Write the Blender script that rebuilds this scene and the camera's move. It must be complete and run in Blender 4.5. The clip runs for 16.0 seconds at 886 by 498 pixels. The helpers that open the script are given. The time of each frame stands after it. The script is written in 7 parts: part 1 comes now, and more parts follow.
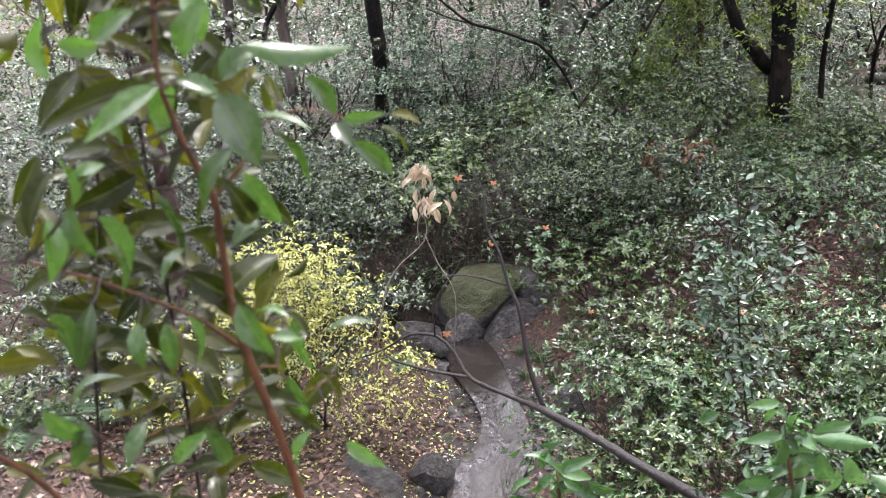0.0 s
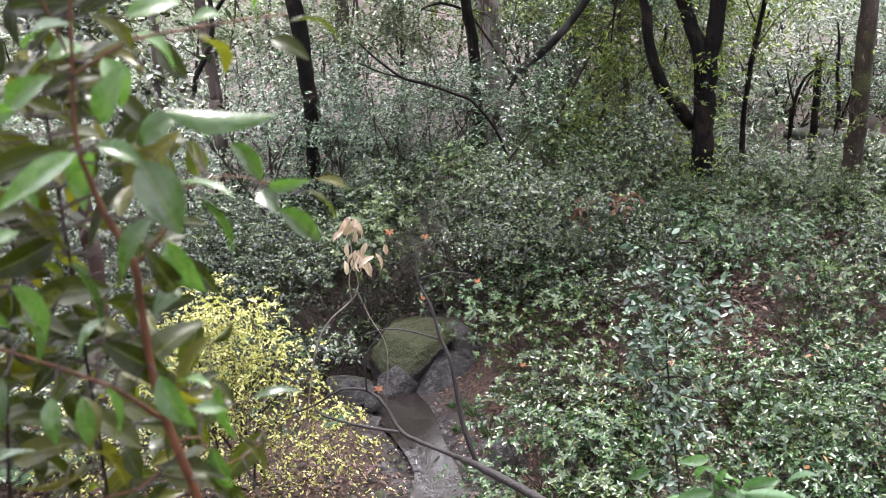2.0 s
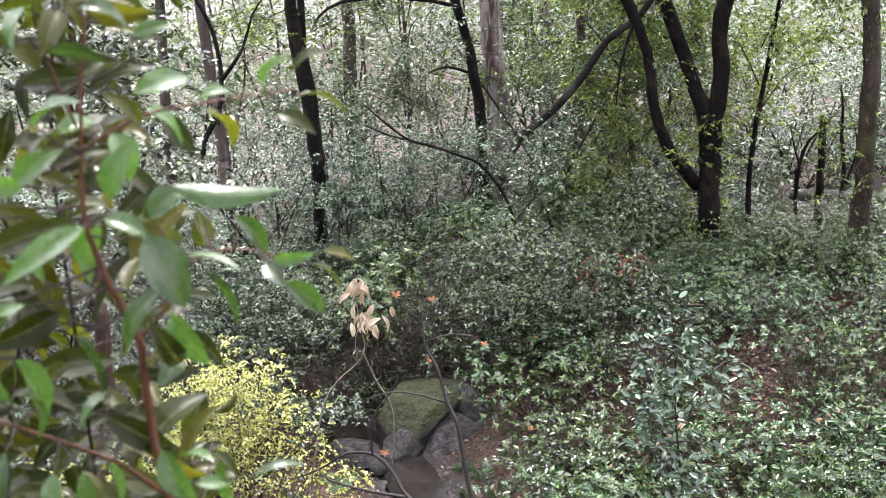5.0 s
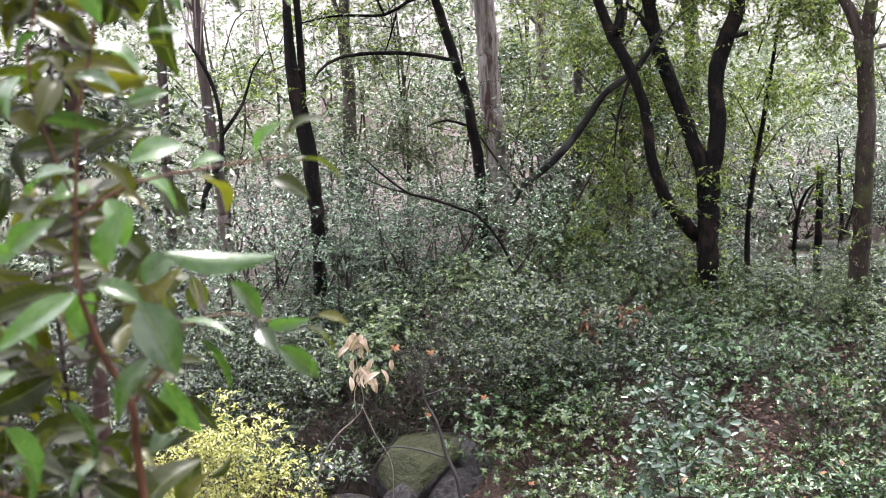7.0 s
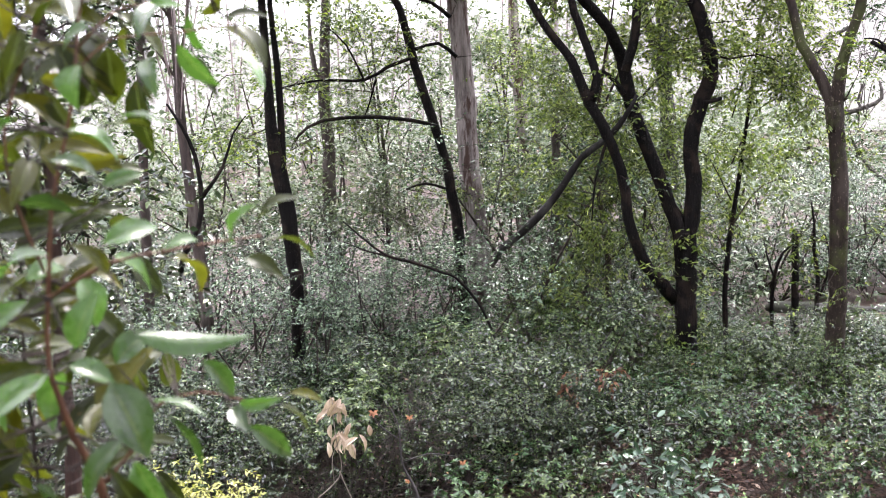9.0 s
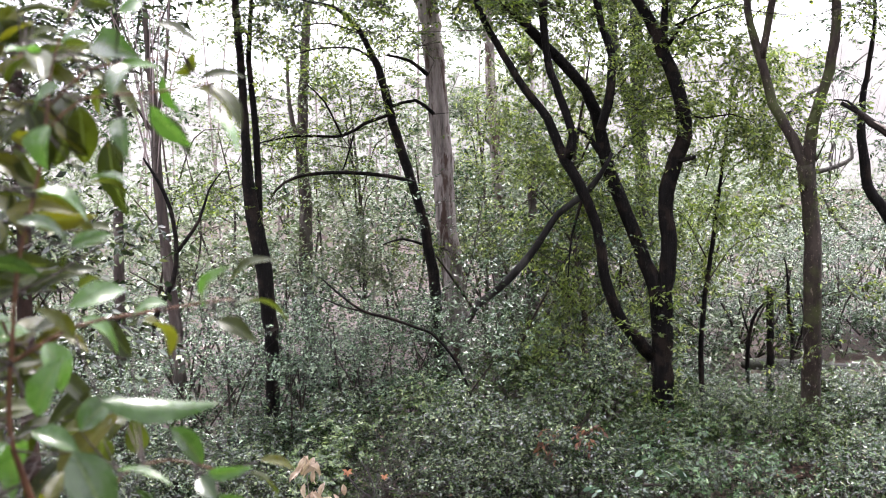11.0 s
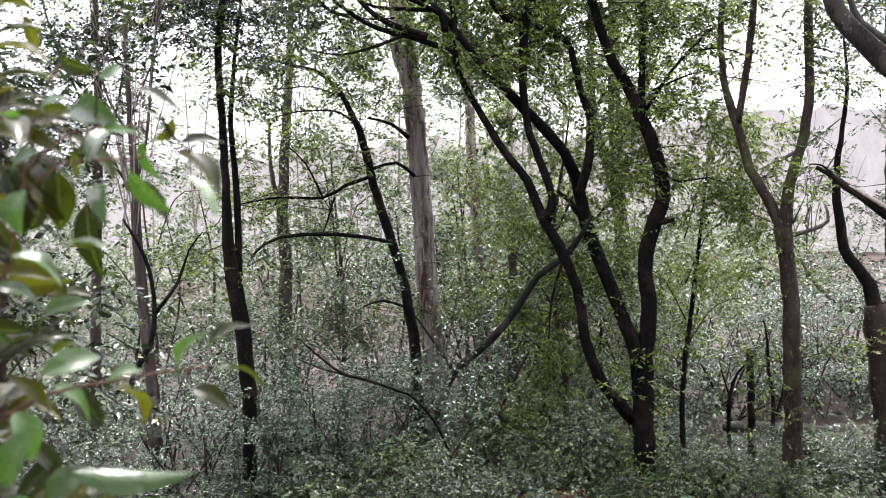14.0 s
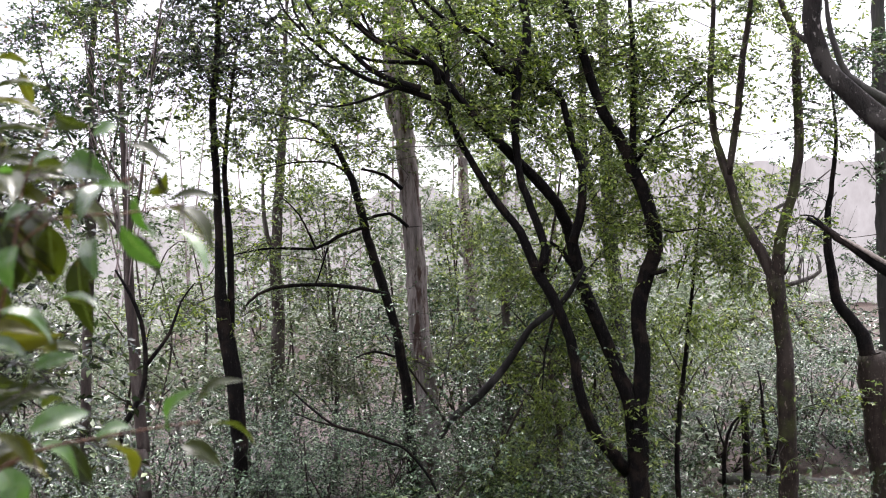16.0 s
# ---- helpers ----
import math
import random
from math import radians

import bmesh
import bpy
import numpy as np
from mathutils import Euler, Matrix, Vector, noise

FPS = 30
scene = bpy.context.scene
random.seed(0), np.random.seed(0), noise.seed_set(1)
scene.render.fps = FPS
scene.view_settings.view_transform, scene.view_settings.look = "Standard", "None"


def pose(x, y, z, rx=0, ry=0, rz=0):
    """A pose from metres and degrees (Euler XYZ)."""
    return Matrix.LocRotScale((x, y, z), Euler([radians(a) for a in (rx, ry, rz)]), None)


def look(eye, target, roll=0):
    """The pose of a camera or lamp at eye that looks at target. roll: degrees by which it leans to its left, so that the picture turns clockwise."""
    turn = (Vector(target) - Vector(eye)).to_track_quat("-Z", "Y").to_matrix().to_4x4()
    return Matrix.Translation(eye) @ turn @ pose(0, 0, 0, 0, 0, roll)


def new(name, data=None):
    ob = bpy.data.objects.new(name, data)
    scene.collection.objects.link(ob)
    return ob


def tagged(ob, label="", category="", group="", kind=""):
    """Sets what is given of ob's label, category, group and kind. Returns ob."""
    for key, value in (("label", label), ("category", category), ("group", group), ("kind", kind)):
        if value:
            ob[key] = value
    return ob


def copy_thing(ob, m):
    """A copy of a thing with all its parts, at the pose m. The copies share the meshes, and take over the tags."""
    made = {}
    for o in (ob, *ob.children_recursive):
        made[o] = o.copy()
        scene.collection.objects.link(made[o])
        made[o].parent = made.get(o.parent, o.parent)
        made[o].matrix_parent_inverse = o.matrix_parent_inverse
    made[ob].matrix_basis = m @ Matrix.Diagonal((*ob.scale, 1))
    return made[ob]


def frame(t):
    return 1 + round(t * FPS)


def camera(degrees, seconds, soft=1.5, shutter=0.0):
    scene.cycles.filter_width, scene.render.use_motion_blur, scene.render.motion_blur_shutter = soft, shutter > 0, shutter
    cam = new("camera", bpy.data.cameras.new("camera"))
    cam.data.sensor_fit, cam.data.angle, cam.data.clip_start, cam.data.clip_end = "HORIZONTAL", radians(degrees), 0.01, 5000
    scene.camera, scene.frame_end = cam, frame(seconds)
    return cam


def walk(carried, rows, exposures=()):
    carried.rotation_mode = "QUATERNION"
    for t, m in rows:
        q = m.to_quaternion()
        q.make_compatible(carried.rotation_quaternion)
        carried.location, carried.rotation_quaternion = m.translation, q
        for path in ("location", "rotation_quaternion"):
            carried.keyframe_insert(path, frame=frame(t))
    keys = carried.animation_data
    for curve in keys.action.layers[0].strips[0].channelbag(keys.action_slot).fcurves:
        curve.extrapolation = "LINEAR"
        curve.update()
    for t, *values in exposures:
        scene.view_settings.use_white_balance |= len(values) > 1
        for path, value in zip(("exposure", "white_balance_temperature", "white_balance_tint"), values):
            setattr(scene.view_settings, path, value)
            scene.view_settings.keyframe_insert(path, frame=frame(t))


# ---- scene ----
# ---------------------------------------------------------------- camera
cam = camera(48.6, 16.0, soft=1.0)
cam.data.dof.use_dof, cam.data.dof.focus_distance, cam.data.dof.aperture_fstop = True, 14.0, 5.6
PATH = [
    (0.0, -0.000, 0.000, 6.300, -0.00, -23.00, -4.00),
    (0.5, 0.005, 0.010, 6.305, -1.91, -22.16, -3.37),
    (1.0, 0.010, 0.014, 6.307, -3.17, -21.46, -3.08),
    (1.5, 0.012, 0.018, 6.312, -4.19, -20.76, -2.78),
    (2.0, 0.008, 0.021, 6.316, -4.43, -20.25, -2.63),
    (2.5, 0.011, 0.022, 6.317, -4.40, -19.70, -2.61),
    (3.0, 0.011, 0.024, 6.319, -4.42, -19.17, -2.57),
    (3.5, 0.009, 0.024, 6.322, -4.25, -18.64, -2.58),
    (4.0, 0.010, 0.028, 6.325, -4.22, -17.99, -2.61),
    (6.5, 0.016, 0.029, 6.345, -4.15, -14.61, -2.87),
    (7.0, 0.021, 0.034, 6.349, -4.34, -13.75, -2.93),
    (7.5, 0.023, 0.040, 6.352, -4.55, -12.89, -2.95),
    (8.0, 0.029, 0.034, 6.363, -4.87, -11.80, -2.93),
    (8.5, 0.033, 0.025, 6.371, -5.24, -10.95, -2.86),
    (9.0, 0.032, 0.023, 6.376, -5.72, -10.24, -2.71),
    (11.5, 0.037, 0.049, 6.385, -7.36, -6.72, -2.15),
    (12.0, 0.038, 0.045, 6.386, -7.42, -6.41, -2.11),
    (12.5, 0.038, 0.047, 6.388, -7.80, -5.33, -2.10),
    (13.0, 0.038, 0.050, 6.389, -8.15, -4.64, -2.00),
    (13.5, 0.038, 0.051, 6.390, -8.33, -4.08, -1.98),
    (14.0, 0.038, 0.054, 6.390, -8.51, -3.55, -1.98),
    (14.5, 0.038, 0.054, 6.392, -8.46, -3.03, -2.00),
    (15.0, 0.039, 0.053, 6.394, -8.56, -2.33, -1.98),
    (15.5, 0.038, 0.050, 6.396, -8.67, -1.34, -1.94),
    (16.0, 0.040, 0.051, 6.396, -9.01, -0.63, -1.98),
]
walk(cam, [(t, pose(x, y, z, 0, 0, yaw) @ pose(0, 0, 0, 90 + pitch) @ pose(0, 0, 0, 0, 0, roll)) for t, x, y, z, yaw, pitch, roll in PATH],
     exposures=[(0.0, 2.65, 6500, 14), (4.0, 2.78, 6500, 14), (8.5, 2.7, 6500, 14), (12.5, 2.36, 6500, 14), (16.0, 1.92, 6500, 14)])

# ---------------------------------------------------------------- world and sun (overcast)
SUN_ELEVATION, SUN_TURN = radians(60), radians(15)
world = bpy.data.worlds.new("overcast_sky")
scene.world = world
world.use_nodes = True
wn, wl = world.node_tree.nodes, world.node_tree.links
sky = wn.new("ShaderNodeTexSky")
sky.sky_type, sky.sun_disc = "NISHITA", False
sky.sun_elevation, sky.sun_rotation = SUN_ELEVATION, SUN_TURN
sky.air_density, sky.dust_density = 1.0, 4.0
cloud = wn.new("ShaderNodeMix")
cloud.data_type = "RGBA"
cloud.inputs["Factor"].default_value = 0.85
cloud.inputs["B"].default_value = (9.0, 8.9, 9.8, 1)
wl.new(sky.outputs["Color"], cloud.inputs["A"])
wl.new(cloud.outputs["Result"], wn["Background"].inputs["Color"])
way_up, split, rise = wn.new("ShaderNodeTexCoord"), wn.new("ShaderNodeSeparateXYZ"), wn.new("ShaderNodeMapRange")
wl.new(way_up.outputs["Generated"], split.inputs["Vector"])
wl.new(split.outputs["Z"], rise.inputs["Value"])
rise.inputs["To Min"].default_value, rise.inputs["To Max"].default_value = 0.058, 0.195
wl.new(rise.outputs["Result"], wn["Background"].inputs["Strength"])
sun = new("sun", bpy.data.lights.new("sun", "SUN"))
sun.data.energy, sun.data.angle, sun.data.color = 1.5, radians(12), (1.0, 0.97, 0.93)
sun.matrix_world = look((0, 0, 60), (-60 * math.sin(SUN_TURN) / math.tan(SUN_ELEVATION), -60 * math.cos(SUN_TURN) / math.tan(SUN_ELEVATION), 0))


# ---------------------------------------------------------------- materials
def material(name):
    m = bpy.data.materials.new(name)
    m.use_nodes = True
    return m, m.node_tree.nodes, m.node_tree.links, m.node_tree.nodes["Principled BSDF"]


def ramp(nodes, stops):
    r = nodes.new("ShaderNodeValToRGB")
    while len(r.color_ramp.elements) < len(stops):
        r.color_ramp.elements.new(0.5)
    for e, (p, c) in zip(r.color_ramp.elements, stops):
        e.position, e.color = p, (*c, 1)
    return r


def noise_node(nodes, links, scale, detail=6, rough=0.6, coords="Object", stretch=(1, 1, 1)):
    tc, mp, n = nodes.new("ShaderNodeTexCoord"), nodes.new("ShaderNodeMapping"), nodes.new("ShaderNodeTexNoise")
    mp.inputs["Scale"].default_value = stretch
    n.inputs["Scale"].default_value, n.inputs["Detail"].default_value, n.inputs["Roughness"].default_value = scale, detail, rough
    links.new(tc.outputs[coords], mp.inputs["Vector"])
    links.new(mp.outputs["Vector"], n.inputs["Vector"])
    return n


def bump(nodes, links, bsdf, height, strength, distance):
    b = nodes.new("ShaderNodeBump")
    b.inputs["Strength"].default_value, b.inputs["Distance"].default_value = strength, distance
    links.new(height, b.inputs["Height"])
    links.new(b.outputs["Normal"], bsdf.inputs["Normal"])
    return b


def leaf_material(name, stops, roughness=0.3, translucent=0.25, single=False, spots=0.0, shine=0.6, glow=1.0):
    """Leaves: each one takes its own tint; glossy above, some light comes through. single: one leaf an object."""
    m, n, l, b = material(name)
    r = ramp(n, stops)
    if single:
        info = n.new("ShaderNodeObjectInfo")
        l.new(info.outputs["Random"], r.inputs["Fac"])
    else:
        geo = n.new("ShaderNodeNewGeometry")
        l.new(geo.outputs["Random Per Island"], r.inputs["Fac"])
    colour = r.outputs["Color"]
    fine = noise_node(n, l, 9.0 if not single else 60.0)
    mix = n.new("ShaderNodeMix")
    mix.data_type, mix.blend_type = "RGBA", "MULTIPLY"
    mix.inputs["Factor"].default_value = 0.5
    tone = ramp(n, [(0.3, (0.55, 0.6, 0.5)), (0.7, (1.25, 1.2, 1.1))])
    l.new(fine.outputs["Fac"], tone.inputs["Fac"])
    l.new(colour, mix.inputs["A"])
    l.new(tone.outputs["Color"], mix.inputs["B"])
    colour = mix.outputs["Result"]
    if spots:
        blot = noise_node(n, l, 45.0, 3)
        edge = ramp(n, [(0.7, (0, 0, 0)), (0.8, (0.7, 0.7, 0.7))])
        l.new(blot.outputs["Fac"], edge.inputs["Fac"])
        worn = n.new("ShaderNodeMix")
        worn.data_type = "RGBA"
        l.new(edge.outputs["Color"], worn.inputs["Factor"])
        l.new(colour, worn.inputs["A"])
        worn.inputs["B"].default_value = (0.12, 0.07, 0.02, 1)
        colour = worn.outputs["Result"]
    if single:
        rib, vein = n.new("ShaderNodeAttribute"), ramp(n, [(0.0, (0.55, 0.55, 0.55)), (0.09, (0, 0, 0))])
        rib.attribute_name = "across"
        l.new(rib.outputs["Fac"], vein.inputs["Fac"])
        pale = n.new("ShaderNodeMix")
        pale.data_type = "RGBA"
        l.new(vein.outputs["Color"], pale.inputs["Factor"])
        l.new(colour, pale.inputs["A"])
        pale.inputs["B"].default_value = (0.12, 0.15, 0.05, 1)
        colour = pale.outputs["Result"]
        film = noise_node(n, l, 28.0, 3, 0.5)
        wetness = n.new("ShaderNodeMapRange")
        wetness.inputs["From Min"].default_value, wetness.inputs["From Max"].default_value = 0.35, 0.65
        wetness.inputs["To Min"].default_value, wetness.inputs["To Max"].default_value = roughness * 0.7, roughness * 2.2
        l.new(film.outputs["Fac"], wetness.inputs["Value"])
        l.new(wetness.outputs["Result"], b.inputs["Roughness"])
        ridge = noise_node(n, l, 55.0, 3, 0.5)
        bump(n, l, b, ridge.outputs["Fac"], 0.35, 0.004)
    else:
        b.inputs["Roughness"].default_value = roughness
    l.new(colour, b.inputs["Base Color"])
    b.inputs["Specular IOR Level"].default_value = shine
    tr, mx = n.new("ShaderNodeBsdfTranslucent"), n.new("ShaderNodeMixShader")
    mx.inputs["Fac"].default_value = translucent
    through_leaf = n.new("ShaderNodeMix")
    through_leaf.data_type, through_leaf.blend_type = "RGBA", "MULTIPLY"
    through_leaf.inputs["Factor"].default_value = 1.0
    through_leaf.inputs["B"].default_value = (glow, glow * 1.08, glow * 0.7, 1)
    l.new(colour, through_leaf.inputs["A"])
    l.new(through_leaf.outputs["Result"], tr.inputs["Color"])
    l.new(b.outputs["BSDF"], mx.inputs[1])
    l.new(tr.outputs["BSDF"], mx.inputs[2])
    l.new(mx.outputs["Shader"], n["Material Output"].inputs["Surface"])
    return m


def bark(name, dark, light, roughness=0.75, grain=14.0, stretch=(1, 1, 0.15), depth=0.02, moss=None, patch=None, shine=0.3, fleck=None, plates=(1, 1, 1)):
    m, n, l, b = material(name)
    g = noise_node(n, l, grain, 8, 0.7, stretch=stretch)
    r = ramp(n, [(0.32, dark), (0.68, light)])
    l.new(g.outputs["Fac"], r.inputs["Fac"])
    colour = r.outputs["Color"]
    for second, scale, lo, hi, pull in ((moss, 1.6, 0.48, 0.62, (1, 1, 1)), (patch, 2.5, 0.52, 0.6, plates), (fleck, 22.0, 0.6, 0.66, (1, 1, 0.6))):
        if second:
            p = noise_node(n, l, scale, 5, 0.65, stretch=pull)
            e = ramp(n, [(lo, (0, 0, 0)), (hi, (1, 1, 1))])
            mix = n.new("ShaderNodeMix")
            mix.data_type = "RGBA"
            l.new(p.outputs["Fac"], e.inputs["Fac"])
            l.new(e.outputs["Color"], mix.inputs["Factor"])
            l.new(colour, mix.inputs["A"])
            mix.inputs["B"].default_value = (*second, 1)
            colour = mix.outputs["Result"]
    l.new(colour, b.inputs["Base Color"])
    b.inputs["Roughness"].default_value = roughness
    b.inputs["Specular IOR Level"].default_value = shine
    bump(n, l, b, g.outputs["Fac"], 0.9, depth)
    return m


bark_black = bark("wet_black_bark", (0.001, 0.0009, 0.0009), (0.0062, 0.0054, 0.005), 0.7, shine=0.06, patch=(0.013, 0.0095, 0.0075), fleck=(0.02, 0.018, 0.016), depth=0.05)
bark_pine = bark("pine_bark", (0.055, 0.045, 0.042), (0.31, 0.268, 0.255), 0.85, 9.0, (1, 1, 0.12), 0.05, patch=(0.05, 0.028, 0.022), plates=(2.2, 2.2, 0.5))
bark_dead = bark("wet_dead_limb_bark", (0.002, 0.0018, 0.0016), (0.009, 0.008, 0.007), 0.7, patch=(0.02, 0.019, 0.017), plates=(1, 1, 0.4), shine=0.1)
bark_grey = bark("grey_bark", (0.009, 0.008, 0.007), (0.036, 0.032, 0.029), 0.8, moss=(0.02, 0.022, 0.013))
bark_speckled = bark("speckled_grey_bark", (0.005, 0.0045, 0.004), (0.022, 0.019, 0.017), 0.85, 24.0, (1, 1, 0.3), 0.02, patch=(0.035, 0.032, 0.028), shine=0.1, fleck=(0.13, 0.12, 0.11))
bark_pale = bark("weathered_wood", (0.015, 0.0135, 0.012), (0.1, 0.09, 0.078), 0.8, 20.0, (1, 1, 0.2))
bark_brown = bark("brown_bark", (0.009, 0.0065, 0.0055), (0.045, 0.031, 0.026), 0.8, patch=(0.06, 0.05, 0.043), plates=(1.5, 1.5, 0.4))
bark_red = bark("reddish_bark", (0.012, 0.006, 0.0045), (0.045, 0.023, 0.017), 0.75)
bark_mossy = bark("mossy_bark", (0.0045, 0.003, 0.0023), (0.02, 0.0135, 0.0098), 0.7, 22.0, (1, 1, 0.3), 0.015, moss=(0.026, 0.03, 0.009), patch=(0.024, 0.018, 0.014), plates=(1.6, 1.6, 0.5), shine=0.14, fleck=(0.09, 0.075, 0.06))
bark_stem = bark("shrub_stem_bark", (0.034, 0.013, 0.006), (0.125, 0.052, 0.023), 0.55, 60.0, (1, 1, 0.3), 0.001)
bark_twig = bark("twig_bark", (0.007, 0.005, 0.004), (0.032, 0.023, 0.018), 0.75, 25.0, shine=0.15)
bark_dry = bark("pale_dry_stem_bark", (0.07, 0.056, 0.046), (0.22, 0.19, 0.16), 0.7, 30.0)
# pale bark: haze put into far trunks' colour, also used for bare shoots
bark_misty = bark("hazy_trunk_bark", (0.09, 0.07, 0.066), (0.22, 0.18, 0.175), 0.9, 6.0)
bark_ash = bark("wet_branch_bark", (0.004, 0.003, 0.003), (0.02, 0.0155, 0.0145), 0.6, 30.0)

leaf_dark = leaf_material("dark_evergreen_leaf", [(0, (0.004, 0.010, 0.004)), (0.5, (0.018, 0.034, 0.013)), (0.8, (0.052, 0.08, 0.033)), (1, (0.135, 0.165, 0.072))], 0.23, 0.14, shine=0.6)
leaf_mid = leaf_material("green_shrub_leaf", [(0, (0.006, 0.016, 0.005)), (0.5, (0.024, 0.054, 0.019)), (0.8, (0.052, 0.104, 0.04)), (0.97, (0.09, 0.145, 0.058)), (1, (0.2, 0.085, 0.045))], 0.24, 0.18, shine=0.4)
leaf_canopy = leaf_material("canopy_leaf", [(0, (0.009, 0.016, 0.003)), (0.5, (0.042, 0.066, 0.012)), (0.8, (0.105, 0.145, 0.027)), (1, (0.2, 0.235, 0.045))], 0.3, 0.4, shine=0.34, glow=1.8)
leaf_silver = leaf_material("blue_green_leaf", [(0, (0.009, 0.02, 0.010)), (0.5, (0.034, 0.066, 0.034)), (0.8, (0.092, 0.145, 0.082)), (1, (0.19, 0.25, 0.165))], 0.25, 0.18, shine=0.58)
leaf_blue = leaf_material("wet_sapling_leaf", [(0, (0.01, 0.026, 0.014)), (0.6, (0.028, 0.062, 0.036)), (1, (0.075, 0.12, 0.085))], 0.28, 0.2, shine=0.5)
leaf_whorl = leaf_material("olive_whorl_leaf", [(0, (0.009, 0.019, 0.005)), (0.45, (0.032, 0.058, 0.017)), (0.8, (0.072, 0.11, 0.036)), (1, (0.125, 0.16, 0.06))], 0.24, 0.2, shine=0.4)
# brighter than the canopy leaf: light on the foliage is put into its colour
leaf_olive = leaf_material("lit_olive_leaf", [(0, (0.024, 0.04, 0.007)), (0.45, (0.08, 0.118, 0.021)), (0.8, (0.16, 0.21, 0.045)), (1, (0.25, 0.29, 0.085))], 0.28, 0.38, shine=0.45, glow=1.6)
leaf_dusky = leaf_material("dusky_grey_green_leaf", [(0, (0.025, 0.04, 0.015)), (0.5, (0.066, 0.098, 0.038)), (1, (0.17, 0.21, 0.105))], 0.35, 0.3, shine=0.4)
# far leaves: haze is put in as a paler, greyer green
leaf_far = leaf_material("haze_paled_leaf", [(0, (0.045, 0.066, 0.036)), (0.6, (0.105, 0.14, 0.084)), (1, (0.215, 0.25, 0.175))], 0.4, 0.25, shine=0.3)
leaf_yellow = leaf_material("yellow_autumn_leaf", [(0, (0.2, 0.22, 0.045)), (0.6, (0.38, 0.38, 0.105)), (1, (0.52, 0.51, 0.24))], 0.5, 0.35)
leaf_brown = leaf_material("dead_leaf", [(0, (0.022, 0.012, 0.009)), (0.5, (0.052, 0.028, 0.021)), (0.85, (0.105, 0.056, 0.042)), (1, (0.25, 0.18, 0.145))], 0.45, 0.1, shine=0.25)
leaf_red = leaf_material("red_autumn_leaf", [(0, (0.2, 0.06, 0.03)), (1, (0.36, 0.17, 0.1))], 0.5, 0.3)
leaf_dry = leaf_material("bleached_dry_leaf", [(0, (0.26, 0.19, 0.15)), (1, (0.45, 0.37, 0.31))], 0.6, 0.15, single=True)
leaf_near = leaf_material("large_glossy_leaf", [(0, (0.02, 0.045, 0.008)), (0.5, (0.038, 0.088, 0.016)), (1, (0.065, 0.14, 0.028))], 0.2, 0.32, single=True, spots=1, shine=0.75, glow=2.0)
# rear leaves of the near shrub: darker copy, shade put into the colour
leaf_shaded = leaf_material("shaded_olive_leaf", [(0, (0.012, 0.017, 0.002)), (0.6, (0.028, 0.036, 0.004)), (1, (0.07, 0.066, 0.005))], 0.25, 0.36, single=True, spots=1, shine=0.3, glow=2.0)
leaf_fresh = leaf_material("fresh_green_leaf", [(0, (0.022, 0.06, 0.02)), (0.6, (0.05, 0.115, 0.04)), (1, (0.09, 0.17, 0.07))], 0.25, 0.25, single=True, spots=1, shine=0.5, glow=1.4)
leaf_petal = leaf_material("pale_petal", [(0, (0.45, 0.42, 0.36)), (1, (0.65, 0.62, 0.56))], 0.5, 0.2)
leaf_wet = leaf_material("wet_dead_leaf", [(0, (0.03, 0.014, 0.01)), (0.7, (0.09, 0.04, 0.028)), (1, (0.2, 0.11, 0.075))], 0.3, 0.05)
leaf_rust = leaf_material("rust_dead_leaf", [(0, (0.05, 0.018, 0.01)), (0.7, (0.12, 0.044, 0.02)), (1, (0.19, 0.085, 0.04))], 0.45, 0.15, shine=0.25)
leaf_fern = leaf_material("fern_leaf", [(0, (0.022, 0.06, 0.02)), (1, (0.05, 0.11, 0.034))], 0.45, 0.25)

# leaf litter over soil, mud along the stream
soil, n, l, b = material("leaf_litter_soil")
g1 = noise_node(n, l, 14.0, 8, 0.75)
vor = n.new("ShaderNodeTexVoronoi")
vor.inputs["Scale"].default_value = 34.0
l.new(g1.inputs["Vector"].links[0].from_socket, vor.inputs["Vector"])
r1 = ramp(n, [(0.1, (0.009, 0.006, 0.0045)), (0.5, (0.03, 0.018, 0.0125)), (0.85, (0.07, 0.043, 0.031))])
sep = n.new("ShaderNodeSeparateColor")
l.new(vor.outputs["Color"], sep.inputs["Color"])
l.new(sep.outputs["Red"], r1.inputs["Fac"])
att = n.new("ShaderNodeAttribute")
att.attribute_name = "mud"
mud = ramp(n, [(0.35, (0.01, 0.008, 0.0075)), (0.7, (0.036, 0.029, 0.027))])
l.new(g1.outputs["Fac"], mud.inputs["Fac"])
mixm = n.new("ShaderNodeMix")
mixm.data_type = "RGBA"
l.new(att.outputs["Fac"], mixm.inputs["Factor"])
l.new(r1.outputs["Color"], mixm.inputs["A"])
l.new(mud.outputs["Color"], mixm.inputs["B"])
l.new(mixm.outputs["Result"], b.inputs["Base Color"])
b.inputs["Roughness"].default_value = 0.6
b.inputs["Specular IOR Level"].default_value = 0.2
bump(n, l, b, g1.outputs["Fac"], 0.8, 0.03)

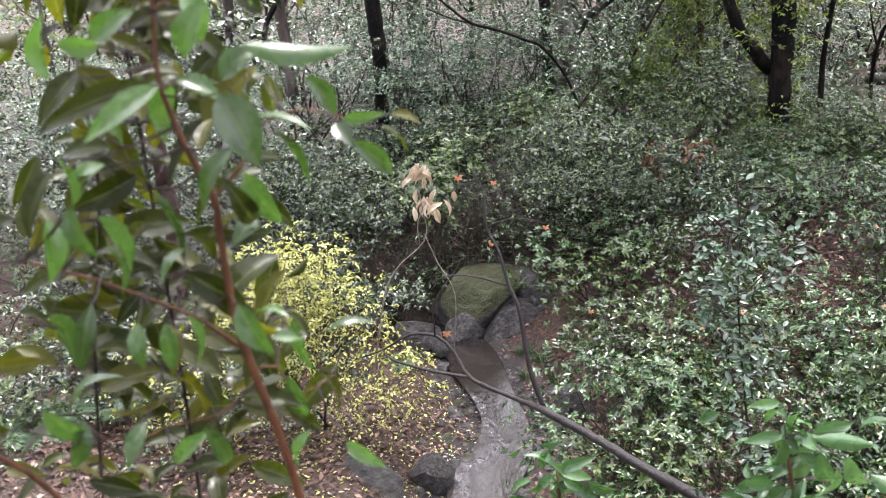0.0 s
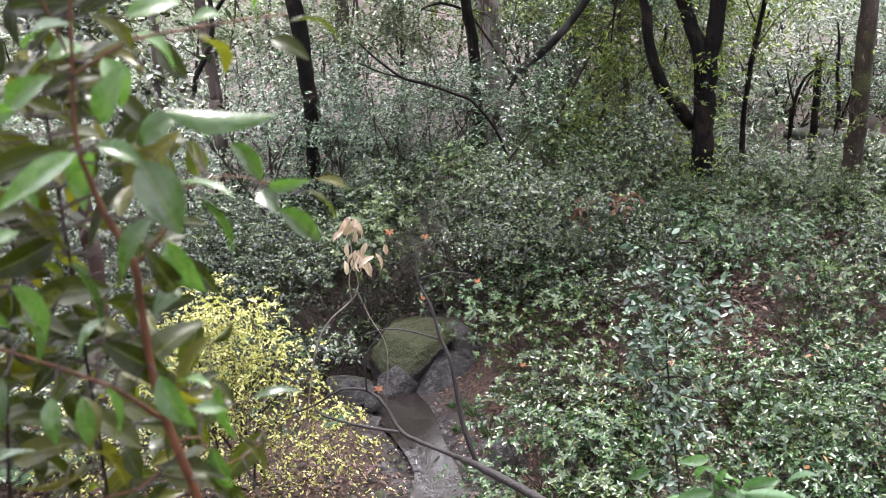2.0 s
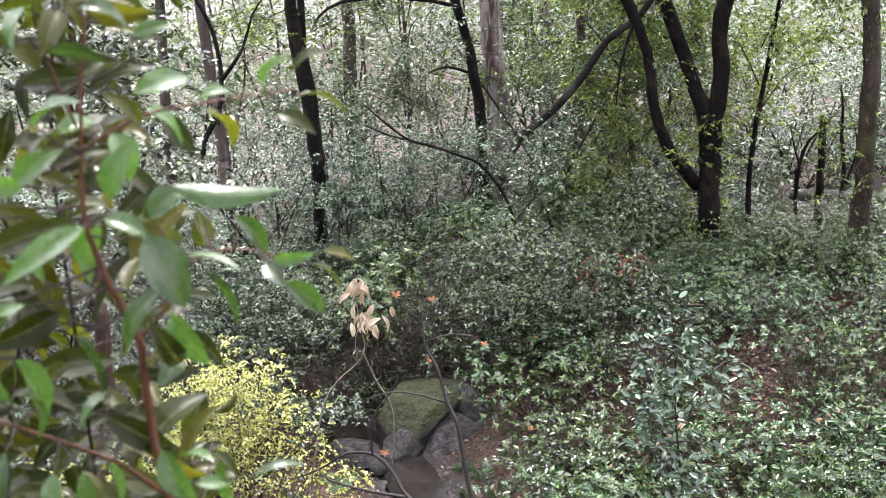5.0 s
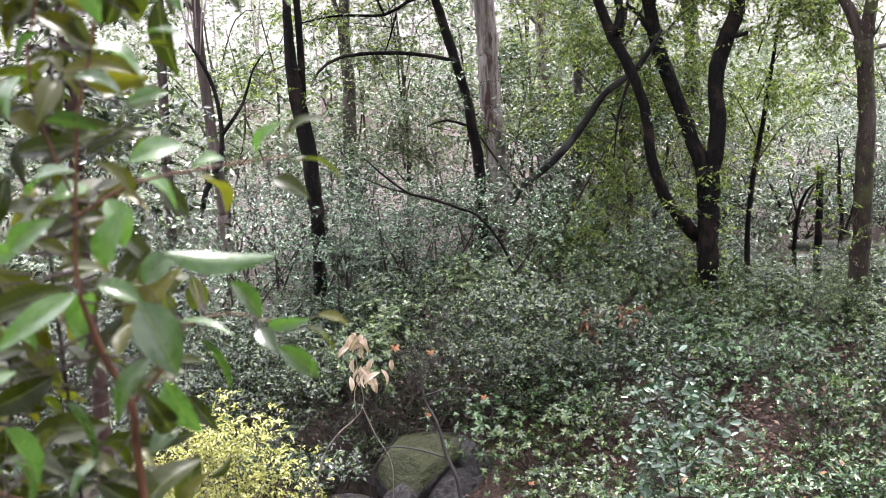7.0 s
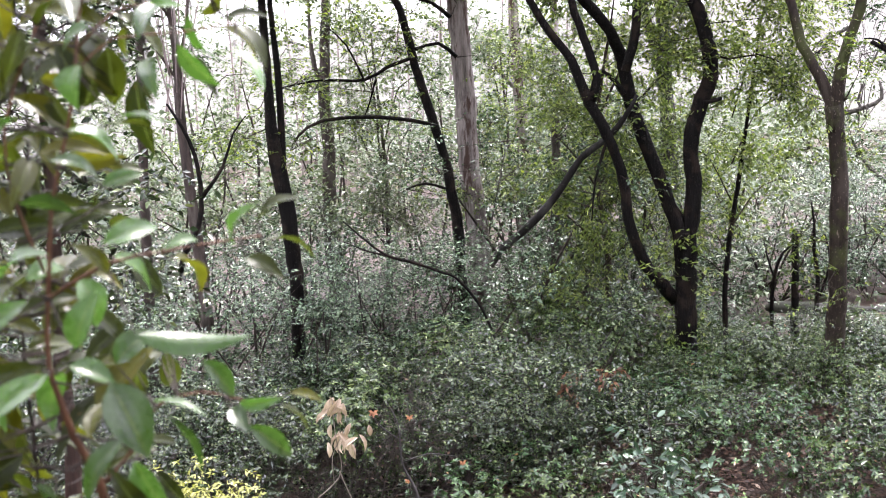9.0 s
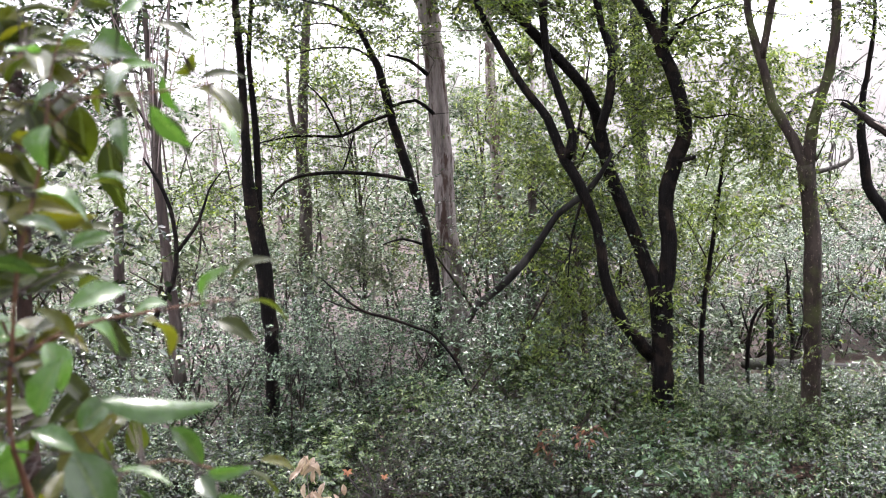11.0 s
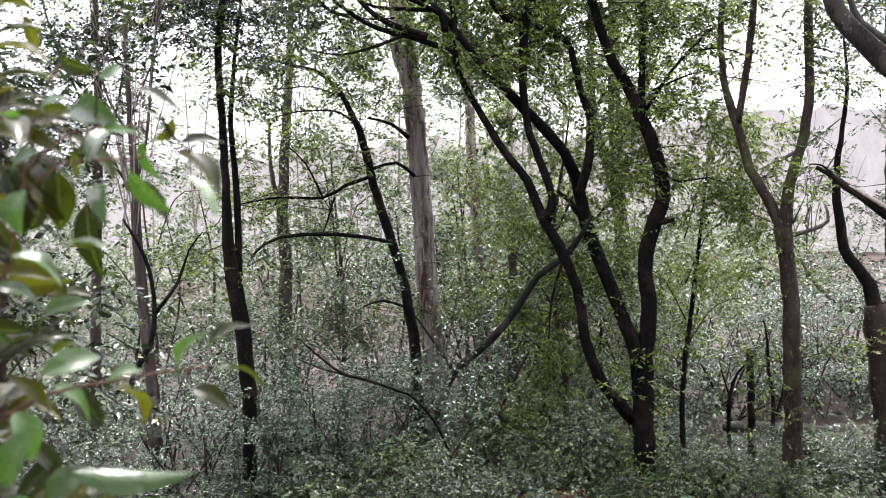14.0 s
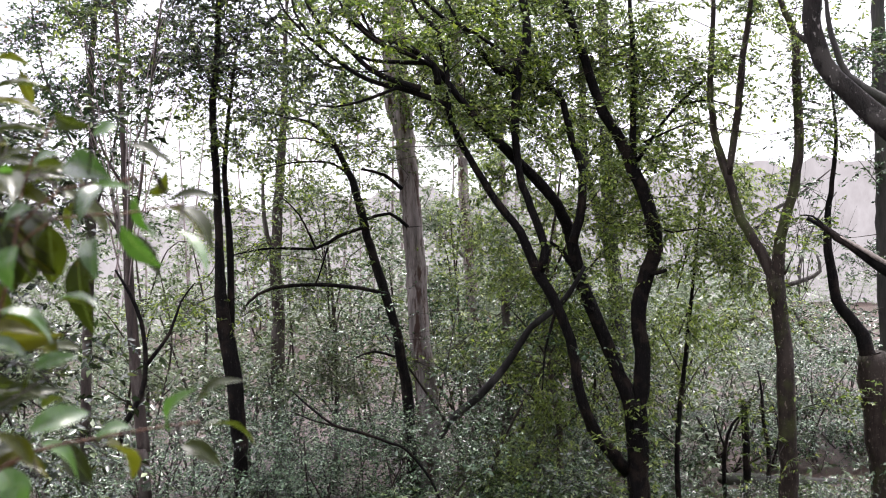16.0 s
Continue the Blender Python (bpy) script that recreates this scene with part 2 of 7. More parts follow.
# shallow brown water
water_mat, n, l, b = material("shallow_stream_water")
b.inputs["Roughness"].default_value = 0.04
b.inputs["Specular IOR Level"].default_value = 0.8
g = noise_node(n, l, 12.0, 3, 0.5, stretch=(1, 0.6, 1))
waved = bump(n, l, b, g.outputs["Fac"], 0.2, 0.06)
ripple = n.new("ShaderNodeAttribute")
ripple.attribute_name = "ripple"
l.new(ripple.outputs["Fac"], waved.inputs["Strength"])
# riffle's pale streaks: foam, and the reflected sky put into the base colour
streak = noise_node(n, l, 30.0, 5, 0.7, stretch=(1, 0.4, 1))
froth_and_sky = n.new("ShaderNodeMath")
froth_and_sky.operation = "MULTIPLY"
l.new(streak.outputs["Fac"], froth_and_sky.inputs[0])
l.new(ripple.outputs["Fac"], froth_and_sky.inputs[1])
shade = ramp(n, [(0.12, (0.014, 0.011, 0.0095)), (0.32, (0.026, 0.023, 0.023)), (0.62, (0.11, 0.105, 0.113))])
l.new(froth_and_sky.outputs["Value"], shade.inputs["Fac"])
l.new(shade.outputs["Color"], b.inputs["Base Color"])


# wet rock, with more or less moss on top
def rock_material(name, moss_from):
    rock, n, l, b = material(name)
    g1, g2 = noise_node(n, l, 5.0, 9, 0.65), noise_node(n, l, 1.7, 5, 0.6)
    r1 = ramp(n, [(0.32, (0.003, 0.003, 0.003)), (0.5, (0.03, 0.0275, 0.026)), (0.68, (0.092, 0.087, 0.088))])
    l.new(g1.outputs["Fac"], r1.inputs["Fac"])
    geo = n.new("ShaderNodeNewGeometry")
    sepn = n.new("ShaderNodeSeparateXYZ")
    l.new(geo.outputs["Normal"], sepn.inputs["Vector"])
    add = n.new("ShaderNodeMath")
    add.operation = "MULTIPLY"
    l.new(sepn.outputs["Z"], add.inputs[0])
    l.new(g2.outputs["Fac"], add.inputs[1])
    shift = n.new("ShaderNodeMath")
    shift.operation, shift.inputs[1].default_value = "ADD", 0.2
    l.new(add.outputs["Value"], shift.inputs[0])
    e = ramp(n, [(moss_from + 0.2, (0, 0, 0)), (moss_from + 0.3, (1, 1, 1))])
    l.new(shift.outputs["Value"], e.inputs["Fac"])
    mixr = n.new("ShaderNodeMix")
    mixr.data_type = "RGBA"
    l.new(e.outputs["Color"], mixr.inputs["Factor"])
    l.new(r1.outputs["Color"], mixr.inputs["A"])
    g3 = noise_node(n, l, 26.0, 6, 0.7)
    r3 = ramp(n, [(0.3, (0.007, 0.009, 0.003)), (0.55, (0.028, 0.033, 0.009)), (0.75, (0.062, 0.064, 0.024))])
    l.new(g3.outputs["Fac"], r3.inputs["Fac"])
    l.new(r3.outputs["Color"], mixr.inputs["B"])
    l.new(mixr.outputs["Result"], b.inputs["Base Color"])
    b.inputs["Roughness"].default_value = 0.5
    b.inputs["Specular IOR Level"].default_value = 0.3
    bump(n, l, b, g1.outputs["Fac"], 1.0, 0.1)
    return rock


rock_mossy, rock_bare = rock_material("mossy_rock", 0.0), rock_material("wet_bare_rock", 0.46)

# misty wooded distance: the haze is put in as a pale emission
mist, n, l, b = material("glowing_haze_distance")
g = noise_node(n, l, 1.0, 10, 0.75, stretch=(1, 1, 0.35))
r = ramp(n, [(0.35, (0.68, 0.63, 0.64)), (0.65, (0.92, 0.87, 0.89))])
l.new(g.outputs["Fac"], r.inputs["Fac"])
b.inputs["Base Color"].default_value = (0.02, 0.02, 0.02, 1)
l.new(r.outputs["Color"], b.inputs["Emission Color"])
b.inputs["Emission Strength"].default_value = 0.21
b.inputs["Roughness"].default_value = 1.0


# ---------------------------------------------------------------- builders
def thing(name, label, category, group="", kind="", at=(0, 0, 0)):
    ob = new(name)
    ob.location = at
    return tagged(ob, label, category, group, kind)


def array_mesh(name, verts, tris, mat, smooth=False):
    verts, tris = np.asarray(verts, np.float32), np.asarray(tris, np.int32)
    me = bpy.data.meshes.new(name)
    me.vertices.add(len(verts))
    me.vertices.foreach_set("co", verts.ravel())
    me.loops.add(tris.size)
    me.loops.foreach_set("vertex_index", tris.ravel())
    me.polygons.add(len(tris))
    me.polygons.foreach_set("loop_start", np.arange(len(tris), dtype=np.int32) * tris.shape[1])
    if smooth:
        me.polygons.foreach_set("use_smooth", np.ones(len(tris), bool))
    me.update(calc_edges=True)
    me.materials.append(mat)
    return me


def child(name, me, parent, label=""):
    ob = new(name, me)
    ob.parent = parent
    ob.location = (0, 0, 0)
    return tagged(ob, label)


def glide(points, step):
    """Catmull-Rom through rows of x, y, z, radius."""
    p = np.asarray(points, float)
    p = np.vstack([2 * p[0] - p[1], p, 2 * p[-1] - p[-2]])
    out = []
    for a, b_, c, d in zip(p, p[1:], p[2:], p[3:]):
        k = max(2, int(np.linalg.norm(c[:3] - b_[:3]) / step))
        for t in np.arange(k) / k:
            out.append(0.5 * (2 * b_ + (c - a) * t + (2 * a - 5 * b_ + 4 * c - d) * t**2 + (3 * b_ - a - 3 * c + d) * t**3))
    out.append(p[-2])
    return np.array(out)


def tube(points, sides=9, rough=0.08, seed=0):
    """Vertices and quads of a tapered, slightly uneven limb."""
    p = np.asarray(points, float)
    r = np.random.default_rng(seed)
    along = np.gradient(p[:, :3], axis=0)
    along /= np.linalg.norm(along, axis=1)[:, None] + 1e-9
    side = np.cross(along, (0.31, 0.95, 0.05))
    side /= np.linalg.norm(side, axis=1)[:, None]
    other = np.cross(along, side)
    a = np.linspace(0, 2 * np.pi, sides, endpoint=False)
    flute = 1 + rough * r.normal(size=sides)[None] + rough * 0.6 * r.normal(size=(len(p), sides))
    rad = p[:, 3:4].clip(0.0015) * flute
    v = p[:, None, :3] + rad[..., None] * (np.cos(a)[None, :, None] * side[:, None] + np.sin(a)[None, :, None] * other[:, None])
    i = np.arange(len(p) - 1)[:, None] * sides
    j, k = np.arange(sides)[None], (np.arange(sides)[None] + 1) % sides
    q = np.stack([i + j, i + k, i + sides + k, i + sides + j], -1).reshape(-1, 4)
    v = np.vstack([v.reshape(-1, 3), p[:1, :3], p[-1:, :3]])
    n0, last = len(v) - 2, (len(p) - 1) * sides
    caps = [(n0, (m + 1) % sides, m, m) for m in range(sides)] + [(n0 + 1, last + m, last + (m + 1) % sides, last + (m + 1) % sides) for m in range(sides)]
    return v, q, caps


GROWN = {}


def limb(name, tree, mat, points, step=0.18, sides=9, rough=0.07):
    p = glide(points, step)
    thick = max(q[3] for q in points)
    if thick > 0.05:
        wob = np.random.default_rng(len(p)).normal(size=(len(p), 3)) * thick * 0.05
        p[1:-1, :3] += wob[1:-1]
    v, q, caps = tube(p, 14 if thick > 0.12 else sides if thick > 0.03 else 6, rough, len(p))
    tris = np.vstack([q[:, [0, 1, 2]], q[:, [0, 2, 3]], np.array(caps)[:, :3]])
    GROWN.setdefault(tree.name, []).append(p)
    return child(name, array_mesh(name, v, tris, mat, True), tree)


def unit(a):
    return a / (np.linalg.norm(a, axis=-1, keepdims=True) + 1e-9)


def leaves(base, way, face, length, width, fold=0.25, droop=0.15, fine=False):
    """Vertices and triangles of many small leaves, folded along the rib, the tip drooping; fine: rounder ones."""
    way = unit(way)
    side = unit(np.cross(way, face))
    up = np.cross(side, way)
    length, width = np.asarray(length)[:, None], np.asarray(width)[:, None]
    sag = np.array([0, 0, 1.0]) * length * droop
    tip = base + way * length - sag
    if not fine:
        mid, a = base + way * length * 0.47 - sag * 0.25, width * fold / 2 * up
        v = np.stack([base, mid + side * width / 2 + a, tip, mid - side * width / 2 + a], 1)
        i = np.arange(len(base))[:, None] * 4
        return v.reshape(-1, 3), np.hstack([i, i + 1, i + 2, i, i + 2, i + 3]).reshape(-1, 3)
    low, high = base + way * length * 0.3 - sag * 0.1, base + way * length * 0.72 - sag * 0.5
    a, c = width * 0.46 * fold * up, width * 0.4 * fold * up
    v = np.stack([base, low + side * width * 0.46 + a, high + side * width * 0.4 + c, tip, high - side * width * 0.4 + c, low - side * width * 0.46 + a], 1)
    i = np.arange(len(base))[:, None] * 6
    return v.reshape(-1, 3), np.hstack([i, i + 1, i + 2, i, i + 2, i + 3, i, i + 3, i + 4, i, i + 4, i + 5]).reshape(-1, 3)


def sprays(r, origin, way, length, count, leaf, aspect=0.45, spread=0.9, flat=0.75, droop=0.2, fine=False, whorl=False):
    """Leaves set along twigs, or in a whorl at their ends. Returns leaf vertices, triangles, and the twigs' ends."""
    n = len(origin)
    way, length = unit(way), np.asarray(length)[:, None]
    s = (np.arange(count)[None] + r.random((n, count))) / count
    s = 0.15 + 0.85 * s if not whorl else 0.82 + 0.18 * s
    bend = np.array([0, 0, -1.0]) * droop
    pos = origin[:, None] + way[:, None] * (length * s)[..., None] + bend * ((length * s**2))[..., None]
    side = unit(np.cross(way, np.array([0.05, 0.02, 1.0])))
    sign = np.where(np.arange(count) % 2, 1.0, -1.0)[None, :, None]
    out = way[:, None] * 0.55 + side[:, None] * sign * spread + r.normal(size=(n, count, 3)) * 0.4
    out[..., 2] -= droop * 0.6
    face = np.array([0, 0, 1.0]) * flat + r.normal(size=(n, count, 3)) * 0.5
    if whorl:
        axis_way = unit(way + np.array([0, 0, 0.8]))
        ring = unit(np.cross(axis_way, np.array([0.3, 0.9, 0.1])))
        a = (np.arange(count)[None] * 2.4 + r.uniform(0, 6.28, (n, 1)))[..., None]
        out = ring[:, None] * np.cos(a) + np.cross(axis_way, ring)[:, None] * np.sin(a) + axis_way[:, None] * r.uniform(-0.1, 0.7, (n, count, 1)) + r.normal(size=(n, count, 3)) * 0.12
        face = axis_way[:, None] + r.normal(size=(n, count, 3)) * 0.2
    ll = leaf * r.uniform(0.6, 1.25, n * count)
    v, t = leaves(pos.reshape(-1, 3), out.reshape(-1, 3), face.reshape(-1, 3), ll, ll * aspect * r.uniform(0.8, 1.2, n * count), fine=fine)
    return v, t, origin + way * length + bend * length


def twigs(a, b_, radius):
    """Thin three-sided twigs from a to b_."""
    way = unit(b_ - a)
    side = unit(np.cross(way, (0.2, 0.3, 0.9)))
    other = np.cross(way, side)
    rad = np.broadcast_to(np.asarray(radius, float), (len(a),))[:, None]
    ring = [side, -0.5 * side + 0.87 * other, -0.5 * side - 0.87 * other]
    v = np.stack([a + rad * k for k in ring] + [b_ + rad * 0.35 * k for k in ring], 1)
    i = np.arange(len(a))[:, None, None] * 6
    f = np.array([[0, 1, 4], [0, 4, 3], [1, 2, 5], [1, 5, 4], [2, 0, 3], [2, 3, 5]])[None]
    return v.reshape(-1, 3), (i + f).reshape(-1, 3)


def crown(tree, seed, number, reach, leaf, mat, count=14, spray=(0.18, 0.42), start=0.35, upward=0.2, droop=0.25, only=None, tuft=0.22, back=0.0, fine=False, clump=26, even=False):
    """A crown of leafy twigs that grow from side branches of the tree's limbs."""
    r = np.random.default_rng(seed)
    pts, top = [], []
    for k, p in enumerate(GROWN[tree.name]):
        if only is None or k in only:
            m = p[int(len(p) * start):]
            pts.append(m[:, :3])
            top.append(1.0 / (0.02 + m[:, 3]) if not even else np.ones(len(m)))
    pts, top = np.vstack(pts), np.concatenate(top)
    hubs = pts[r.choice(len(pts), max(3, number // clump), p=top / top.sum())]
    ends = hubs + r.normal(size=hubs.shape) * reach * np.array([1, 1, 0.6]) + np.array([0, back, upward])
    pick = r.integers(len(ends), size=number)
    o = ends[pick] + r.normal(size=(number, 3)) * tuft * np.array([1, 1, 0.7])
    way = r.normal(size=(number, 3)) * np.array([1, 1, 0.5]) + (o - hubs[pick]) * 0.4
    v, t, e_ = sprays(r, o, way, r.uniform(*spray, number), count, leaf, droop=droop, fine=fine)
    child("crown", array_mesh("crown", v, t, mat), tree)
    bent = (hubs + ends) / 2 + r.normal(size=hubs.shape) * 0.14 * reach
    tv, tt = twigs(np.vstack([hubs, bent, ends[pick][::2], o[::2]]), np.vstack([bent, ends, o[::2], e_[::2]]), np.repeat([0.013, 0.008, 0.005, 0.003], [len(hubs), len(hubs), len(o[::2]), len(o[::2])]))
    tagged(child("twig", array_mesh("twig", tv, tt, bark_twig), tree), kind="stuff")


def shrub(name, label, seed, height, radius, number, leaf, mat, count=12, stems=5, group="", spray=(0.1, 0.26), droop=0.1, hollow=0.5, flat=0.75, stem_mat=None, fine=False, bare=False, whorl=False):
    """A many-stemmed bush: bent stems, twigs, and leafy sprays over an uneven dome."""
    r = np.random.default_rng(seed)
    ob = thing(name, label, "shrub", group)
    lobes = r.normal(size=(7, 3)) * np.array([0.45, 0.45, 0.06]) * np.array([radius, radius, height])
    lobes[:, 2] += height * r.permutation(np.linspace(0.3, 0.86, 7))
    for k in range(stems):
        a = 2 * np.pi * (k + r.random() * 0.6) / stems
        end = lobes[k % 7] * np.array([1, 1, 1.0])
        mid = end * 0.5 + np.array([math.cos(a), math.sin(a), 0]) * radius * 0.15
        foot = np.array([math.cos(a), math.sin(a), 0]) * radius * 0.08
        p = glide([(*foot, 0.009 * height), (*mid, 0.0065 * height), (*end, 0.003 * height)], 0.25)
        v, q, caps = tube(p, 5, 0.1, seed + k)
        child("stem", array_mesh("stem", v, np.vstack([q[:, [0, 1, 2]], q[:, [0, 2, 3]]]), stem_mat or bark_twig, True), ob)
    pick = r.integers(len(lobes), size=number)
    d = unit(r.normal(size=(number, 3)))
    d[:, 2] = np.abs(d[:, 2]) * 0.9 - 0.25
    o = lobes[pick] + d * r.uniform(hollow, 1.0, (number, 1)) * np.array([radius, radius, height * 0.5]) * r.uniform(0.35, 0.7, (number, 1))
    o[:, 2] = o[:, 2].clip(0.05)
    v, t, e_ = sprays(r, o, d + r.normal(size=(number, 3)) * 0.35 + np.array([0, 0, 0.15]), r.uniform(*spray, number), count, leaf, droop=droop, flat=flat, fine=fine, whorl=whorl, aspect=0.4 if whorl else 0.45)
    if not bare:
        # larger inner leaves added to block light and darken the gaps
        deep = slice(0, number // 4)
        inner = lobes[pick[deep]] + (o[deep] - lobes[pick[deep]]) * 0.45
        v2, t2, e2 = sprays(r, inner, r.normal(size=inner.shape), np.full(len(inner), 0.12), 5, leaf * 1.4, droop=droop, flat=1.2)
        v, t = np.vstack([v, v2]), np.vstack([t, t2 + len(v)])
    v[:, 2] = v[:, 2].clip(0.01)
    child("crown", array_mesh("crown", v, t, mat), ob)
    sub = slice(0, number if bare else number // 5)
    fork = lobes[pick][sub] * (r.uniform(0.35, 1.0, (len(o[sub]), 1)) if bare else 1.0) + r.normal(size=o[sub].shape) * radius * 0.12
    fork[:, 2] = fork[:, 2].clip(0.05)
    tv, tt = twigs(np.vstack([fork, o[sub]]), np.vstack([o[sub], e_[sub]]), 0.004)
    tagged(child("twig", array_mesh("twig", tv, tt, stem_mat or bark_twig), ob), kind="stuff")
    return ob


# ---------------------------------------------------------------- ground and stream
STREAM = np.array([(-30, 34), (-14, 24), (-6, 19), (-1.9, 14.5), (-0.55, 12.7), (0.22, 11.50), (0.37, 10.84), (0.55, 10.01), (0.63, 9.40), (0.43, 8.88), (0.13, 8.42), (0.2, 7.6), (2, 6.5), (7, 6.2), (30, 4)], float)


def stream_distance(x, y):
    best = np.full(np.shape(x), 1e9)
    for a, b_ in zip(STREAM, STREAM[1:]):
        d = b_ - a
        t = (((x - a[0]) * d[0] + (y - a[1]) * d[1]) / (d @ d)).clip(0, 1)
        best = np.minimum(best, np.hypot(x - a[0] - t * d[0], y - a[1] - t * d[1]))
    return best


def ease(t):
    t = np.clip(t, 0, 1)
    return t * t * (3 - 2 * t)


def waves(x, y):
    return (0.06 * np.sin(1.7 * x + 0.6) * np.cos(1.3 * y + 0.4 * x) + 0.04 * np.sin(3.9 * x - 2.1 * y) + 0.025 * np.sin(7.3 * y + 3.1 * x + 1.0)
            + 0.015 * np.sin(15.1 * x + 9.0 * y) + 0.012 * np.sin(21.0 * y - 13.0 * x))


def ground_z(x, y):
    x, y = np.asarray(x, float), np.asarray(y, float)
    d = stream_distance(x, y)
    z = -0.16 + 0.16 * ease((d - 0.2) / 0.4) + 0.28 * ease((d - 0.5) / 0.8) + 0.4 * ease((d - 1.2) / 3.0) * ease((x + 1.5) / 3.0) + 0.35 * ease((d - 1.2) / 4.0)
    z = z + 3.65 * ease((6.0 - y) / 5.4)
    far = np.hypot(x, y)
    z = z + 0.012 * (far - 42).clip(0, 70) * ease((x + 10) / 40 + 0.25) - 0.55 * ease((y - 13) / 5)
    return z + waves(x, y) * ease((d - 0.2) / 0.6) + waves(x * 0.21, y * 0.19) * 3 * ease((d - 2) / 4)


def axis(lo, hi, fine, far, n):
    inner = np.arange(lo, hi, fine)
    grow = np.geomspace(fine, far, n)
    return np.concatenate([lo - np.cumsum(grow)[::-1], inner, inner[-1] + np.cumsum(grow)])


gx, gy = axis(-5.0, 8.0, 0.11, 260, 34), axis(5.0, 16.0, 0.11, 260, 34)
X, Y = np.meshgrid(gx, gy)
Z = ground_z(X, Y)
rows, cols = X.shape
idx = np.arange(rows * cols).reshape(rows, cols)
quads = np.stack([idx[:-1, :-1], idx[:-1, 1:], idx[1:, 1:], idx[1:, :-1]], -1).reshape(-1, 4)
me = array_mesh("ground", np.stack([X, Y, Z], -1).reshape(-1, 3), quads, soil, True)
wet = me.attributes.new("mud", "FLOAT", "POINT")
wet.data.foreach_set("value", (1 - ease((stream_distance(X, Y) + 2 * waves(2 * X, 2 * Y) - 0.42) / 0.3)).ravel().astype(np.float32))
tagged(new("ground", me), "forest floor of brown leaf litter and mud", "ground", kind="structure")

# the stream's surface follows its bed
fine = np.vstack([np.linspace(a, b_, max(2, int(np.linalg.norm(b_ - a) / 0.06)), endpoint=False) for a, b_ in zip(STREAM[3:-1], STREAM[4:])])
fine = np.array([fine[max(0, i - 9):i + 10].mean(0) for i in range(len(fine))])
ahead = unit(np.gradient(fine, axis=0))
across = np.stack([-ahead[:, 1], ahead[:, 0]], -1)
cuts = np.linspace(-1, 1, 25)
half = 0.31 + 0.06 * np.sin(np.arange(len(fine)) * 0.13)
wv = np.array([[*(fine[i] + across[i] * c * half[i]), -0.05] for i in range(len(fine)) for c in cuts])
wi = np.arange(len(wv)).reshape(len(fine), 25)
wq = np.stack([wi[:-1, :-1], wi[1:, :-1], wi[1:, 1:], wi[:-1, 1:]], -1).reshape(-1, 4)
me = array_mesh("water", wv, wq, water_mat, True)
RIFFLE = glide([(x, y, 0, 0) for x, y in ((-0.39, 10.42), (-0.01, 10.35), (0.27, 10.19), (0.37, 9.71), (0.49, 9.24), (0.21, 8.95), (-0.02, 8.70), (0.14, 8.22))], 0.04)[:, :2]
gap = np.min(np.linalg.norm(wv[:, None, :2] - RIFFLE[None, ::2], axis=-1), axis=1)
ripple = me.attributes.new("ripple", "FLOAT", "POINT")
ripple.data.foreach_set("value", (0.08 + 0.62 * np.exp(-(gap / 0.12) ** 2)).astype(np.float32))
tagged(new("water", me), "shallow brown stream with a bright rippling run", "stream", kind="structure")

# hillside far behind everything, its mist painted on as a glow
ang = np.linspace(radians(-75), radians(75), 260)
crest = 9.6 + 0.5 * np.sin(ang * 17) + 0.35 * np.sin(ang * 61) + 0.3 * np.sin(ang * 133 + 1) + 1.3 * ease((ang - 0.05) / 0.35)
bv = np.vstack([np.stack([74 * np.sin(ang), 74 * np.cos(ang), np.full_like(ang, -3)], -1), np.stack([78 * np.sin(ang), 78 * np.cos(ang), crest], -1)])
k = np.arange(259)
tagged(new("backdrop", array_mesh("backdrop", bv, np.stack([k, k + 1, k + 261, k + 260], -1), mist)), "far wooded hillside, its mist put in as a pale glow", "hillside", kind="structure")

# ---------------------------------------------------------------- standing trees
tree = thing("forked_tree", "black wet-barked tree with several winding limbs", "tree")
limb("trunk", tree, bark_black, [(5.94, 15.94, 0.42, 0.216), (5.86, 15.97, 0.99, 0.196), (5.81, 15.99, 1.59, 0.186), (5.80, 16.04, 2.64, 0.186), (5.82, 16.04, 3.12, 0.186), (5.82, 16.04, 3.55, 0.147)])
limb("limb", tree, bark_black, [(5.84, 16.03, 2.88, 0.122), (5.87, 16.02, 3.46, 0.146), (5.95, 15.99, 4.18, 0.137), (5.90, 16.01, 4.95, 0.132), (6.01, 15.97, 5.53, 0.132), (6.20, 15.90, 6.10, 0.128), (6.13, 15.92, 6.77, 0.119), (5.90, 16.01, 7.45, 0.114), (5.72, 16.07, 7.94, 0.100), (5.38, 16.19, 8.64, 0.086), (5.14, 16.27, 9.52, 0.077), (4.93, 16.33, 10.21, 0.068), (4.77, 16.38, 11.09, 0.046), (4.67, 16.41, 12.16, 0.022)])
limb("limb", tree, bark_black, [(5.77, 16.06, 2.88, 0.122), (5.73, 16.07, 3.49, 0.146), (5.56, 16.13, 3.97, 0.128), (5.35, 16.20, 4.58, 0.123), (5.14, 16.27, 5.16, 0.119), (4.93, 16.33, 5.85, 0.119), (4.85, 16.35, 6.34, 0.105), (4.56, 16.13, 6.92, 0.094), (4.09, 15.94, 7.40, 0.088), (3.67, 15.74, 7.76, 0.082), (3.17, 15.54, 8.21, 0.068), (2.78, 15.31, 8.63, 0.054), (2.43, 15.26, 9.07, 0.046), (1.97, 15.13, 9.27, 0.037), (1.44, 14.99, 9.46, 0.032), (1.01, 14.82, 9.85, 0.024), (0.82, 14.73, 10.42, 0.012)])
